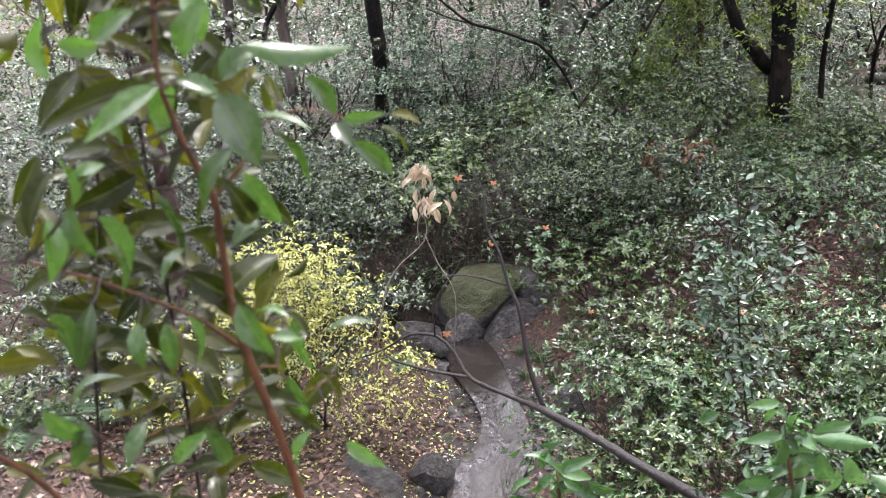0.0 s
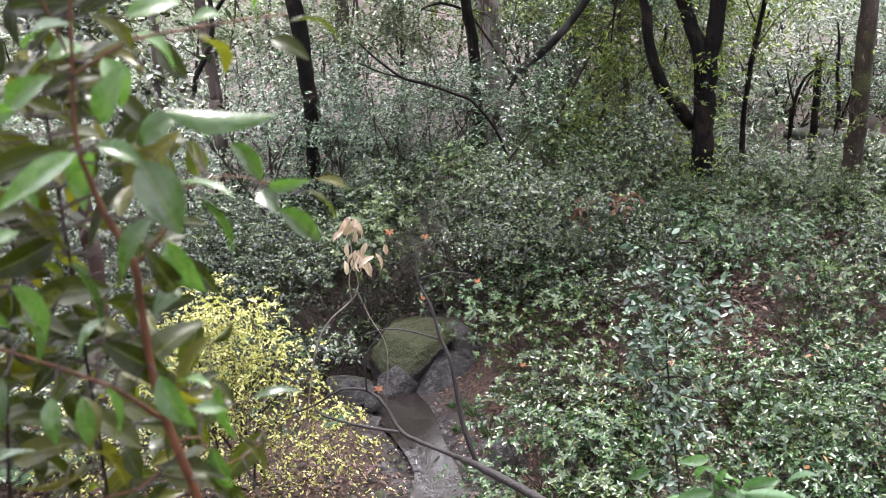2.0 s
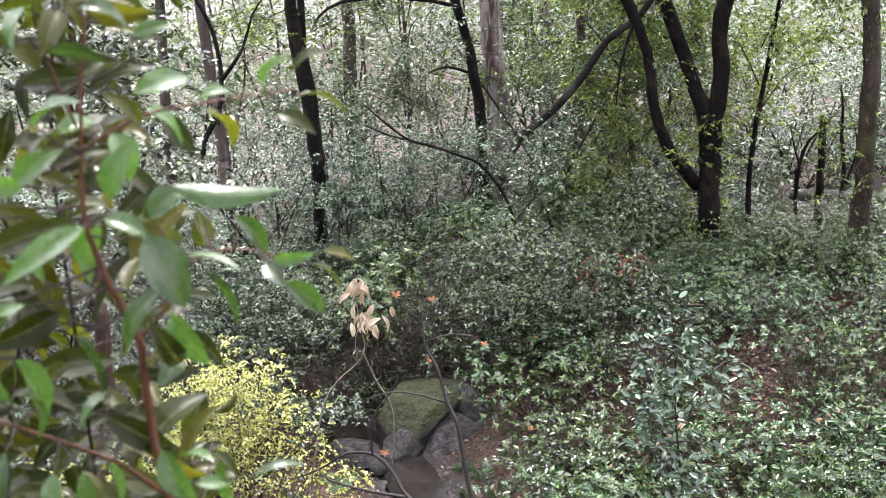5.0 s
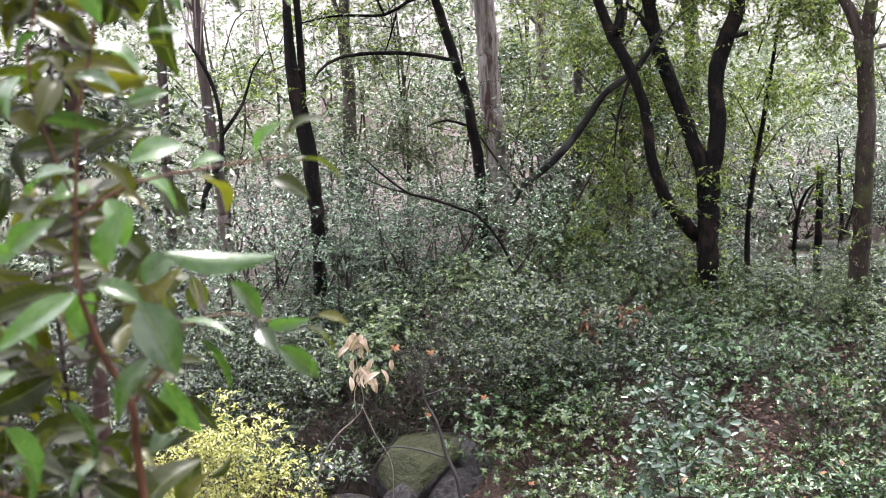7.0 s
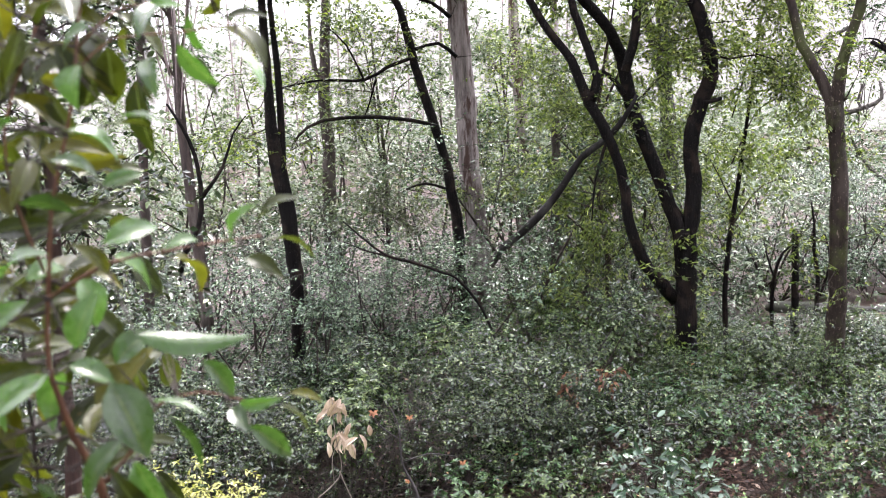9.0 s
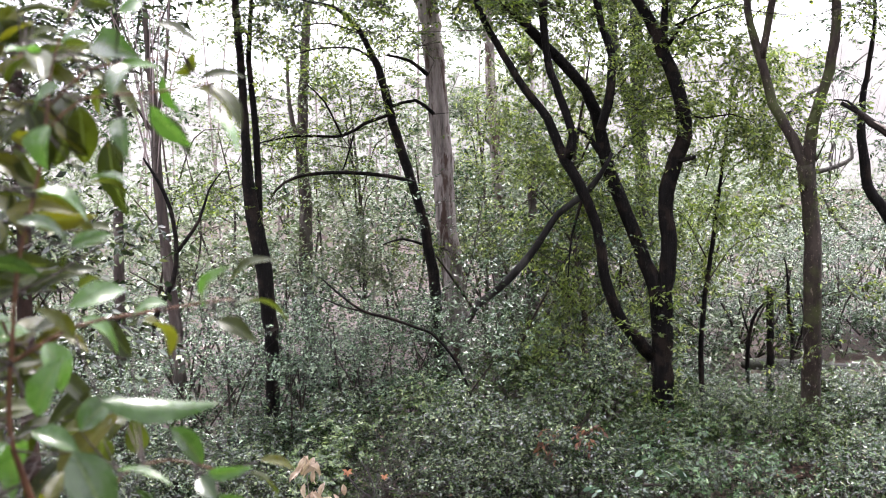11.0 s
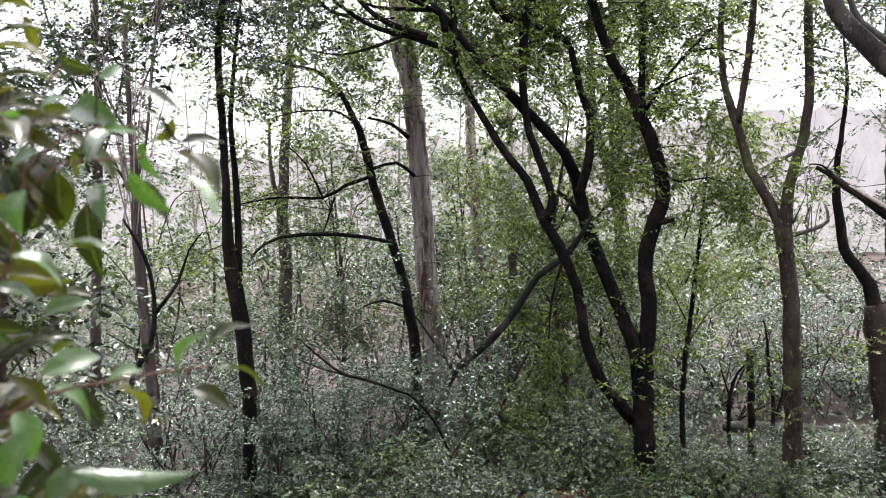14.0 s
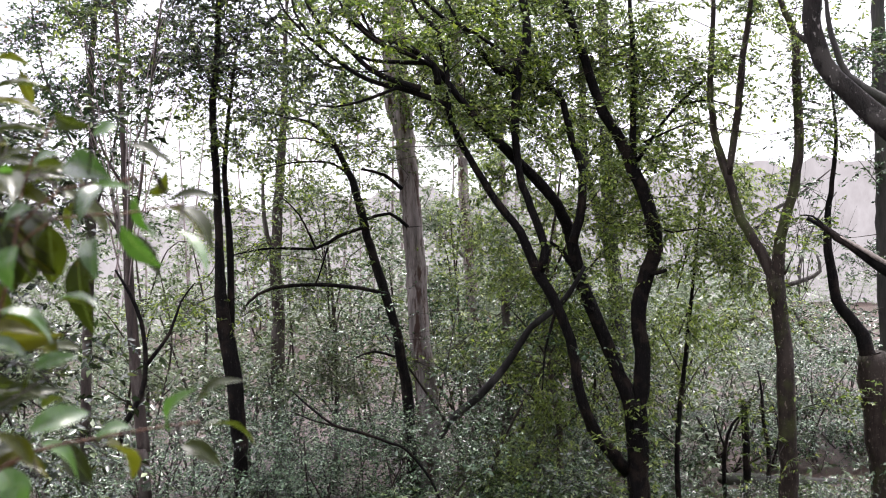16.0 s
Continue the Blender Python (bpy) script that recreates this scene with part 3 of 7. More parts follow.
limb("limb", tree, bark_black, [(5.66, 16.10, 2.30, 0.119), (5.33, 15.89, 2.65, 0.112), (4.97, 15.80, 3.15, 0.097), (4.71, 15.67, 3.82, 0.087), (4.57, 15.60, 4.67, 0.082), (4.34, 15.56, 5.24, 0.082), (4.03, 15.55, 5.81, 0.085), (3.76, 15.51, 6.46, 0.068), (3.40, 15.49, 6.93, 0.059), (2.96, 15.48, 7.66, 0.055), (2.69, 15.42, 8.20, 0.050), (2.58, 15.34, 8.49, 0.046), (2.10, 15.31, 8.69, 0.042), (1.43, 15.19, 8.85, 0.037), (0.91, 15.03, 9.13, 0.028), (0.41, 14.85, 9.52, 0.020), (0.13, 14.65, 9.81, 0.016), (-0.06, 14.55, 10.19, 0.007)])
limb("branch", tree, bark_black, [(4.07, 15.53, 5.81, 0.083), (4.17, 15.51, 6.17, 0.072), (3.97, 15.56, 6.82, 0.067), (3.81, 15.60, 7.38, 0.062), (3.76, 15.61, 8.12, 0.067), (3.82, 15.60, 9.03, 0.083), (3.99, 15.56, 9.57, 0.077), (3.95, 15.57, 10.21, 0.067), (3.88, 15.58, 10.95, 0.042)])
limb("branch", tree, bark_black, [(4.77, 15.96, 6.24, 0.075), (4.93, 15.91, 6.81, 0.070), (4.96, 15.91, 7.47, 0.064), (4.81, 15.95, 7.95, 0.059), (4.72, 15.98, 8.47, 0.054), (4.59, 16.01, 8.76, 0.054), (4.19, 16.12, 8.98, 0.043), (3.73, 16.23, 9.19, 0.043), (3.33, 16.32, 9.59, 0.032), (2.93, 16.40, 10.22, 0.022), (2.66, 16.44, 10.71, 0.011)])
limb("branch", tree, bark_black, [(5.90, 16.01, 7.55, 0.066), (5.90, 16.01, 8.22, 0.055), (5.95, 15.99, 9.18, 0.055), (5.92, 16.00, 10.14, 0.038), (5.90, 16.01, 10.90, 0.017)])
limb("branch", tree, bark_black, [(5.96, 15.99, 7.59, 0.038), (6.34, 15.84, 8.18, 0.027), (6.74, 15.67, 8.64, 0.027), (7.04, 15.54, 8.90, 0.017), (7.38, 15.39, 9.06, 0.011)])
limb("branch", tree, bark_black, [(4.80, 16.16, 5.86, 0.054), (4.65, 16.21, 6.10, 0.044), (4.46, 16.26, 6.27, 0.022)])
limb("branch", tree, bark_black, [(2.62, 15.23, 8.31, 0.040), (2.60, 15.24, 9.07, 0.040), (2.45, 15.26, 9.69, 0.035), (2.21, 15.30, 9.89, 0.025), (2.03, 15.32, 10.32, 0.015)])
limb("branch", tree, bark_black, [(1.78, 15.15, 8.73, 0.029), (1.25, 15.20, 8.55, 0.025), (0.81, 15.23, 8.47, 0.015), (0.51, 15.24, 8.52, 0.010)])
limb("limb", tree, bark_dead, [(4.89, 15.72, 5.86, 0.030), (4.67, 15.78, 5.48, 0.046), (4.42, 15.85, 5.17, 0.055), (4.00, 15.96, 4.86, 0.058), (3.62, 16.06, 4.30, 0.063), (3.14, 16.16, 3.76, 0.072), (2.63, 16.24, 3.36, 0.063), (2.54, 16.26, 3.19, 0.055), (2.45, 16.27, 3.04, 0.039)])
limb("branch", tree, bark_black, [(4.37, 15.66, 5.19, 0.031), (4.17, 15.72, 4.50, 0.021), (4.10, 15.73, 3.84, 0.010)])
limb("branch", tree, bark_black, [(2.46, 15.25, 8.80, 0.055), (2.41, 15.25, 9.09, 0.049), (1.99, 15.25, 9.41, 0.043), (1.51, 15.25, 9.51, 0.036), (1.20, 15.25, 9.84, 0.030), (0.97, 15.25, 10.21, 0.024), (0.81, 15.25, 10.64, 0.018)])
limb("branch", tree, bark_black, [(2.18, 15.20, 8.73, 0.050), (1.62, 15.20, 8.92, 0.044), (1.32, 15.20, 9.11, 0.038), (1.04, 15.20, 9.40, 0.033), (0.70, 15.20, 9.68, 0.027), (0.48, 15.20, 10.02, 0.021), (0.37, 15.20, 10.32, 0.015)])
limb("branch", tree, bark_black, [(0.96, 15.10, 9.03, 0.032), (0.68, 15.10, 9.12, 0.027), (0.42, 15.10, 9.38, 0.021), (0.09, 15.10, 9.65, 0.015), (-0.16, 15.10, 9.91, 0.010)])
limb("branch", tree, bark_black, [(2.38, 15.25, 9.14, 0.042), (1.80, 15.25, 9.16, 0.035), (1.37, 15.25, 9.20, 0.027), (1.09, 15.25, 9.36, 0.019), (0.86, 15.25, 9.60, 0.012)])
limb("branch", tree, bark_black, [(3.75, 15.70, 9.03, 0.050), (3.52, 15.70, 9.09, 0.045), (3.25, 15.70, 9.42, 0.040), (3.09, 15.70, 9.74, 0.035), (2.66, 15.70, 9.95, 0.030), (2.35, 15.70, 10.24, 0.025), (2.17, 15.70, 10.46, 0.020)])
limb("branch", tree, bark_black, [(2.59, 15.25, 9.11, 0.030), (2.56, 15.25, 9.51, 0.023), (2.38, 15.25, 9.79, 0.017), (2.08, 15.25, 9.83, 0.010)])
limb("branch", tree, bark_black, [(3.64, 15.60, 9.35, 0.030), (3.23, 15.60, 9.62, 0.025), (3.05, 15.60, 9.76, 0.020)])
limb("branch", tree, bark_black, [(0.47, 15.30, 9.61, 0.022), (0.27, 15.30, 9.96, 0.016), (0.24, 15.30, 10.30, 0.010)])
limb("branch", tree, bark_black, [(1.50, 15.20, 9.50, 0.025), (1.30, 15.20, 9.89, 0.019), (1.18, 15.20, 10.28, 0.012)])
limb("branch", tree, bark_black, [(1.79, 15.20, 9.02, 0.018), (1.27, 15.20, 9.00, 0.013), (0.92, 15.20, 9.09, 0.008)])
limb("branch", tree, bark_black, [(6.68, 15.90, 8.53, 0.020), (7.29, 15.90, 8.59, 0.014), (7.80, 15.90, 8.42, 0.008)])
limb("branch", tree, bark_black, [(6.07, 15.95, 7.90, 0.022), (6.69, 15.95, 8.15, 0.015), (7.36, 15.95, 8.29, 0.008)])
limb("branch", tree, bark_black, [(6.22, 15.80, 6.46, 0.022), (6.47, 15.80, 6.36, 0.017), (6.97, 15.80, 6.41, 0.013), (7.37, 15.80, 6.25, 0.008)])
limb("branch", tree, bark_black, [(6.04, 15.85, 5.67, 0.045), (6.24, 15.85, 5.70, 0.037), (6.36, 15.85, 5.73, 0.030)])

tree = thing("pine_tree", "tall pinkish-grey pine trunk with flaking bark", "tree")
limb("trunk", tree, bark_pine, [(2.68, 19.34, 1.06, 0.259), (2.65, 19.34, 2.24, 0.247), (2.75, 19.36, 2.26, 0.236), (2.69, 19.37, 3.28, 0.225), (2.60, 19.38, 4.41, 0.214), (2.56, 19.39, 5.54, 0.208), (2.52, 19.39, 6.66, 0.202), (2.46, 19.40, 7.79, 0.202), (2.39, 19.41, 8.91, 0.191), (2.35, 19.41, 10.03, 0.180), (2.33, 19.42, 11.15, 0.169), (2.30, 19.42, 12.27, 0.146), (2.32, 19.42, 14.05, 0.112)])
limb("limb", tree, bark_pine, [(2.49, 19.50, 6.66, 0.079), (2.46, 19.50, 7.46, 0.102), (2.42, 19.51, 8.36, 0.124), (2.16, 19.54, 9.04, 0.113), (2.12, 19.54, 10.06, 0.079), (2.13, 19.54, 11.40, 0.045)])

tree = thing("leaning_tree", "slender dark tree leaning with thin bare branches", "tree")
limb("trunk", tree, bark_black, [(2.28, 18.48, 1.31, 0.118), (2.21, 18.49, 2.77, 0.107), (2.20, 18.53, 3.44, 0.107), (2.11, 18.54, 3.98, 0.102), (2.01, 18.55, 4.73, 0.091), (1.77, 18.57, 5.60, 0.091), (1.54, 18.59, 6.47, 0.080), (1.35, 18.60, 7.33, 0.075), (1.06, 18.62, 8.08, 0.054), (0.66, 18.64, 8.57, 0.043), (0.04, 18.65, 8.79, 0.027), (-0.43, 18.64, 8.90, 0.011)])
limb("branch", tree, bark_black, [(1.88, 18.16, 5.37, 0.037), (1.37, 18.20, 5.52, 0.037), (0.54, 18.24, 5.62, 0.037), (-0.28, 18.25, 5.58, 0.031), (-0.69, 18.24, 5.35, 0.026), (-0.86, 18.23, 5.08, 0.016)])
limb("branch", tree, bark_black, [(1.57, 18.49, 6.68, 0.032), (1.00, 18.53, 6.50, 0.032), (0.57, 18.54, 6.29, 0.027), (-0.26, 18.55, 6.32, 0.021), (-0.98, 18.52, 6.22, 0.011)])
limb("branch", tree, bark_black, [(1.49, 18.59, 6.79, 0.027), (1.98, 18.55, 6.90, 0.032), (2.31, 18.51, 6.63, 0.038)])
limb("branch", tree, bark_black, [(1.31, 18.61, 7.54, 0.027), (0.95, 18.63, 7.87, 0.021), (0.21, 18.65, 7.91, 0.016), (-0.31, 18.65, 7.79, 0.011)])
limb("branch", tree, bark_black, [(1.48, 18.69, 7.76, 0.022), (1.91, 18.66, 7.64, 0.032), (2.24, 18.62, 7.36, 0.043)])
limb("branch", tree, bark_black, [(0.57, 18.54, 6.29, 0.021), (0.28, 18.55, 6.93, 0.016), (-0.02, 18.55, 7.25, 0.011)])
limb("branch", tree, bark_black, [(0.78, 18.54, 6.28, 0.021), (0.64, 18.54, 5.86, 0.016), (0.55, 18.54, 5.65, 0.011)])
limb("branch", tree, bark_black, [(1.97, 18.35, 4.20, 0.027), (1.60, 18.38, 4.32, 0.027), (1.23, 18.41, 4.23, 0.011)])
limb("branch", tree, bark_black, [(0.96, 18.63, 8.17, 0.021), (0.44, 18.65, 8.36, 0.016), (-0.19, 18.65, 8.32, 0.011)])

tree = thing("double_stemmed_tree", "black slender tree with two close stems", "tree")
limb("trunk", tree, bark_black, [(-0.93, 17.00, 1.20, 0.118), (-0.86, 17.00, 2.85, 0.118), (-0.88, 17.03, 3.08, 0.127), (-0.92, 17.02, 4.04, 0.137), (-1.02, 17.02, 4.82, 0.132), (-1.09, 17.01, 5.59, 0.098), (-1.09, 17.01, 6.54, 0.069), (-1.10, 17.01, 7.69, 0.064), (-1.12, 17.01, 8.64, 0.059), (-1.02, 17.02, 9.60, 0.054), (-0.95, 17.02, 10.55, 0.044), (-0.87, 17.03, 11.70, 0.024)])
limb("limb", tree, bark_black, [(-0.98, 17.12, 4.71, 0.079), (-0.95, 17.12, 5.38, 0.059), (-0.93, 17.12, 6.06, 0.059), (-0.93, 17.12, 6.73, 0.054), (-0.97, 17.12, 7.60, 0.044), (-0.86, 17.13, 8.66, 0.030), (-0.68, 17.14, 9.81, 0.020)])

tree = thing("bare_slender_tree", "brown slender tree with a forked pale top", "tree")
limb("trunk", tree, bark_brown, [(-2.27, 15.86, 2.43, 0.092), (-2.31, 15.85, 3.29, 0.092), (-2.28, 15.88, 3.22, 0.088), (-2.34, 15.87, 4.11, 0.088), (-2.38, 15.87, 5.00, 0.083), (-2.41, 15.86, 5.88, 0.074), (-2.39, 15.86, 6.41, 0.065), (-2.41, 15.86, 7.37, 0.046), (-2.42, 15.86, 8.51, 0.037), (-2.44, 15.86, 9.74, 0.028), (-2.47, 15.85, 10.78, 0.014)])
limb("branch", tree, bark_brown, [(-2.39, 15.87, 6.58, 0.032), (-2.18, 15.90, 7.37, 0.023), (-2.04, 15.92, 8.51, 0.023), (-1.84, 15.94, 9.75, 0.018), (-1.71, 15.96, 10.64, 0.009)])
limb("branch", tree, bark_brown, [(-2.39, 15.86, 6.41, 0.028), (-2.69, 15.82, 6.94, 0.023), (-2.99, 15.76, 7.38, 0.018), (-3.29, 15.70, 8.07, 0.009)])
limb("branch", tree, bark_brown, [(-2.43, 15.86, 7.37, 0.023), (-2.73, 15.81, 7.99, 0.018), (-2.86, 15.79, 8.94, 0.014), (-2.91, 15.78, 9.72, 0.009)])
limb("branch", tree, bark_brown, [(-2.40, 15.86, 7.63, 0.018), (-2.19, 15.89, 8.16, 0.018), (-1.69, 15.96, 9.22, 0.009)])

tree = thing("forked_sapling", "thin dark sapling with two curved bare stems", "sapling")
limb("trunk", tree, bark_black, [(-2.39, 14.42, 3.67, 0.038), (-2.32, 14.46, 3.93, 0.042), (-2.09, 14.49, 4.31, 0.038), (-2.01, 14.51, 4.79, 0.034), (-2.05, 14.50, 5.35, 0.029), (-2.19, 14.48, 5.76, 0.025), (-2.37, 14.45, 6.11, 0.013)])
limb("branch", tree, bark_black, [(-2.00, 14.51, 4.74, 0.034), (-1.67, 14.55, 5.17, 0.025), (-1.50, 14.57, 5.61, 0.017), (-1.29, 14.59, 5.88, 0.008)])

tree = thing("brown_tree", "reddish-brown mid-distance tree trunk half hidden by leaves", "tree")
limb("trunk", tree, bark_brown, [(-0.46, 22.02, 0.56, 0.178), (-0.22, 22.05, 1.15, 0.171), (-0.27, 22.05, 2.29, 0.165), (-0.26, 22.05, 3.67, 0.159), (-0.20, 22.05, 4.79, 0.139), (-0.23, 22.05, 5.92, 0.127), (-0.14, 22.05, 7.04, 0.114), (0.02, 22.05, 8.67, 0.089), (0.14, 22.05, 10.54, 0.057), (0.28, 22.05, 12.54, 0.025)])
limb("branch", tree, bark_brown, [(-0.18, 22.05, 5.92, 0.063), (-0.42, 22.05, 6.80, 0.051), (-0.44, 22.05, 8.05, 0.032)])

tree = thing("far_pine_tree", "grey-brown distant pine trunk", "tree")
limb("trunk", tree, bark_pine, [(5.03, 26.56, 1.38, 0.233), (5.03, 26.59, 4.22, 0.187), (4.98, 26.59, 5.47, 0.171), (4.91, 26.61, 7.02, 0.156), (4.87, 26.61, 8.58, 0.140), (4.85, 26.62, 10.60, 0.125), (4.84, 26.62, 12.93, 0.101), (4.82, 26.62, 15.25, 0.062)])
limb("branch", tree, bark_pine, [(4.81, 26.42, 5.86, 0.062), (4.41, 26.49, 6.34, 0.054), (4.05, 26.55, 6.89, 0.039), (3.75, 26.59, 7.21, 0.023)])
limb("branch", tree, bark_pine, [(4.92, 26.61, 6.25, 0.039), (5.28, 26.54, 6.08, 0.031), (5.72, 26.45, 5.60, 0.016)])

tree = thing("far_pine_tree", "grey distant pine trunk among leaves", "tree")
limb("trunk", tree, bark_pine, [(7.07, 29.19, 2.88, 0.156), (6.68, 29.31, 5.32, 0.130), (6.60, 29.32, 7.05, 0.112), (6.58, 29.33, 9.30, 0.104), (6.56, 29.33, 11.88, 0.086), (6.57, 29.33, 14.63, 0.052)])

tree = thing("far_grey_tree", "pale grey-green upright distant trunk", "tree")
limb("trunk", tree, bark_grey, [(7.84, 22.75, 3.27, 0.180), (7.78, 22.77, 5.46, 0.166), (7.71, 22.79, 7.51, 0.152), (7.71, 22.79, 8.87, 0.145), (7.73, 22.79, 10.23, 0.131), (7.73, 22.78, 12.00, 0.111), (7.72, 22.79, 13.90, 0.062)])
limb("limb", tree, bark_grey, [(7.77, 22.77, 5.60, 0.097), (7.33, 22.92, 7.53, 0.104), (7.19, 22.96, 8.63, 0.097), (7.21, 22.95, 9.99, 0.083), (7.20, 22.96, 11.77, 0.055)])
limb("branch", tree, bark_grey, [(7.77, 22.77, 7.24, 0.055), (8.04, 22.68, 7.90, 0.048), (8.44, 22.53, 8.70, 0.035), (8.71, 22.43, 9.49, 0.021)])

tree = thing("understory_tree", "brown straight trunk standing in the undergrowth", "tree")
limb("trunk", tree, bark_brown, [(4.67, 20.51, 0.44, 0.182), (4.58, 20.53, 1.47, 0.163), (4.53, 20.54, 2.72, 0.145), (4.60, 20.55, 3.71, 0.121), (4.59, 20.55, 5.41, 0.085)])

tree = thing("understory_tree", "grey-brown thin trunk standing in the undergrowth", "tree")
limb("trunk", tree, bark_brown, [(5.40, 20.85, 0.82, 0.087), (5.33, 20.86, 1.59, 0.081), (5.24, 20.89, 2.61, 0.068), (5.22, 20.92, 3.88, 0.050)])

tree = thing("understory_tree", "dark thin trunk standing in the undergrowth", "tree")
limb("trunk", tree, bark_brown, [(4.98, 20.95, 0.56, 0.074), (4.96, 20.95, 1.86, 0.068), (4.91, 20.96, 2.88, 0.056), (4.89, 21.00, 4.14, 0.037)])

tree = thing("mossy_tree", "smooth grey-brown tree with mossy forked limbs", "tree")
limb("trunk", tree, bark_mossy, [(7.58, 14.13, 0.27, 0.163), (7.54, 14.15, 1.21, 0.156), (7.53, 14.16, 1.67, 0.142), (7.56, 14.17, 2.30, 0.135), (7.56, 14.17, 3.26, 0.128), (7.56, 14.17, 3.96, 0.124), (7.55, 14.18, 4.66, 0.117), (7.49, 14.21, 5.27, 0.114), (7.46, 14.23, 5.60, 0.13)])
limb("limb", tree, bark_mossy, [(7.49, 14.21, 5.20, 0.12), (7.42, 14.25, 5.66, 0.096), (7.28, 14.32, 6.02, 0.085), (7.05, 14.43, 6.52, 0.078), (6.90, 14.51, 7.14, 0.071), (6.74, 14.58, 7.77, 0.060), (6.68, 14.61, 8.40, 0.053), (6.72, 14.59, 9.28, 0.046), (6.76, 14.57, 9.98, 0.035), (6.80, 14.55, 10.77, 0.018)])
limb("limb", tree, bark_mossy, [(7.48, 14.21, 5.20, 0.12), (7.50, 14.20, 5.66, 0.096), (7.59, 14.15, 6.41, 0.078), (7.75, 14.07, 7.01, 0.071), (7.82, 14.03, 7.69, 0.068), (7.82, 14.03, 8.56, 0.064), (7.80, 14.04, 9.34, 0.053), (7.64, 14.13, 9.88, 0.039), (7.51, 14.20, 10.50, 0.022)])
limb("branch", tree, bark_mossy, [(6.88, 14.51, 7.23, 0.057), (7.04, 14.44, 8.19, 0.053), (7.13, 14.39, 9.06, 0.050), (7.24, 14.34, 9.75, 0.039), (7.32, 14.30, 10.44, 0.022)])
limb("branch", tree, bark_mossy, [(7.52, 14.20, 5.66, 0.042), (7.59, 14.16, 5.69, 0.035), (7.62, 14.14, 5.72, 0.022)])

tree = thing("dead_sapling", "dark dead upright sapling with a snapped top", "sapling")
limb("trunk", tree, bark_black, [(8.77, 18.01, 0.10, 0.081), (8.75, 18.03, 1.04, 0.075), (8.74, 18.03, 2.06, 0.069), (8.73, 18.04, 2.63, 0.069), (8.73, 18.03, 3.02, 0.058)])

tree = thing("thin_sapling", "thin dark bare sapling", "sapling")
limb("trunk", tree, bark_black, [(8.42, 18.18, 0.44, 0.040), (8.36, 18.21, 1.25, 0.040), (8.39, 18.20, 2.06, 0.035), (8.53, 18.13, 2.57, 0.023), (8.81, 18.00, 2.85, 0.012)])
limb("branch", tree, bark_black, [(8.39, 18.20, 2.06, 0.023), (8.27, 18.25, 2.51, 0.017), (8.20, 18.28, 2.85, 0.012)])

tree = thing("thin_sapling", "thin dark crooked sapling", "sapling")
limb("trunk", tree, bark_black, [(9.31, 18.30, 0.21, 0.047), (9.32, 18.30, 1.16, 0.041), (9.34, 18.29, 1.97, 0.041), (9.27, 18.33, 2.54, 0.035), (9.26, 18.33, 3.11, 0.024), (9.20, 18.36, 3.56, 0.012)])
limb("branch", tree, bark_black, [(9.39, 18.27, 1.62, 0.030), (9.54, 18.19, 2.32, 0.030), (9.44, 18.24, 2.88, 0.018)])

tree = thing("fallen_log", "grey weathered log lying on the forest floor", "log")
limb("trunk", tree, bark_grey, [(9.62, 21.12, 0.66, 0.09), (9.70, 21.10, 0.67, 0.125), (10.30, 21.05, 0.63, 0.135), (10.90, 21.00, 0.57, 0.14), (11.60, 20.95, 0.48, 0.145), (12.60, 20.85, 0.38, 0.15)])
limb("branch", tree, bark_grey, [(11.58, 20.90, 0.48, 0.055), (12.00, 20.70, 0.36, 0.042), (12.41, 20.50, 0.30, 0.028)])

tree = thing("overhanging_tree", "large grey-brown limb of a tree leaning overhead", "tree")
limb("trunk", tree, bark_speckled, [(7.68, 7.97, 1.64, 0.254), (7.67, 7.97, 3.16, 0.209), (7.54, 8.10, 4.72, 0.178), (7.29, 8.32, 5.56, 0.159), (6.83, 8.70, 6.33, 0.146), (6.41, 9.02, 7.03, 0.133), (6.11, 9.22, 7.39, 0.120), (5.84, 9.40, 7.75, 0.105), (5.63, 9.53, 8.09, 0.095), (5.54, 9.58, 8.40, 0.092), (5.54, 9.58, 8.75, 0.095), (5.58, 9.56, 9.22, 0.076)])
limb("limb", tree, bark_black, [(8.22, 8.83, 4.45, 0.115), (7.22, 9.67, 5.36, 0.088), (6.87, 9.92, 5.67, 0.072), (6.63, 10.08, 5.86, 0.066), (6.40, 10.23, 6.07, 0.050), (6.20, 10.35, 6.25, 0.040), (6.05, 10.44, 6.39, 0.030), (5.93, 10.50, 6.48, 0.022)], 0.12, 9, 0.2)
limb("splinter", tree, bark_dry, [(6.86, 9.90, 5.76, 0.020), (6.60, 10.07, 5.955, 0.030), (6.38, 10.21, 6.13, 0.024), (6.22, 10.32, 6.26, 0.010)], 0.1, 7, 0.25)
limb("splinter", tree, bark_black, [(6.10, 10.40, 6.37, 0.014), (5.98, 10.46, 6.50, 0.012), (5.86, 10.53, 6.52, 0.005)], 0.06, 6, 0.2)
limb("limb", tree, bark_grey, [(7.55, 8.63, 5.53, 0.099), (7.13, 8.98, 6.73, 0.079), (6.65, 9.34, 7.32, 0.066), (6.34, 9.55, 7.68, 0.053), (6.03, 9.75, 7.96, 0.039), (5.93, 9.81, 8.27, 0.033), (5.87, 9.84, 8.64, 0.026), (5.86, 9.85, 9.06, 0.013)])
limb("branch", tree, bark_speckled, [(5.62, 9.65, 8.29, 0.038), (5.52, 9.70, 8.35, 0.032), (5.45, 9.74, 8.43, 0.019)])

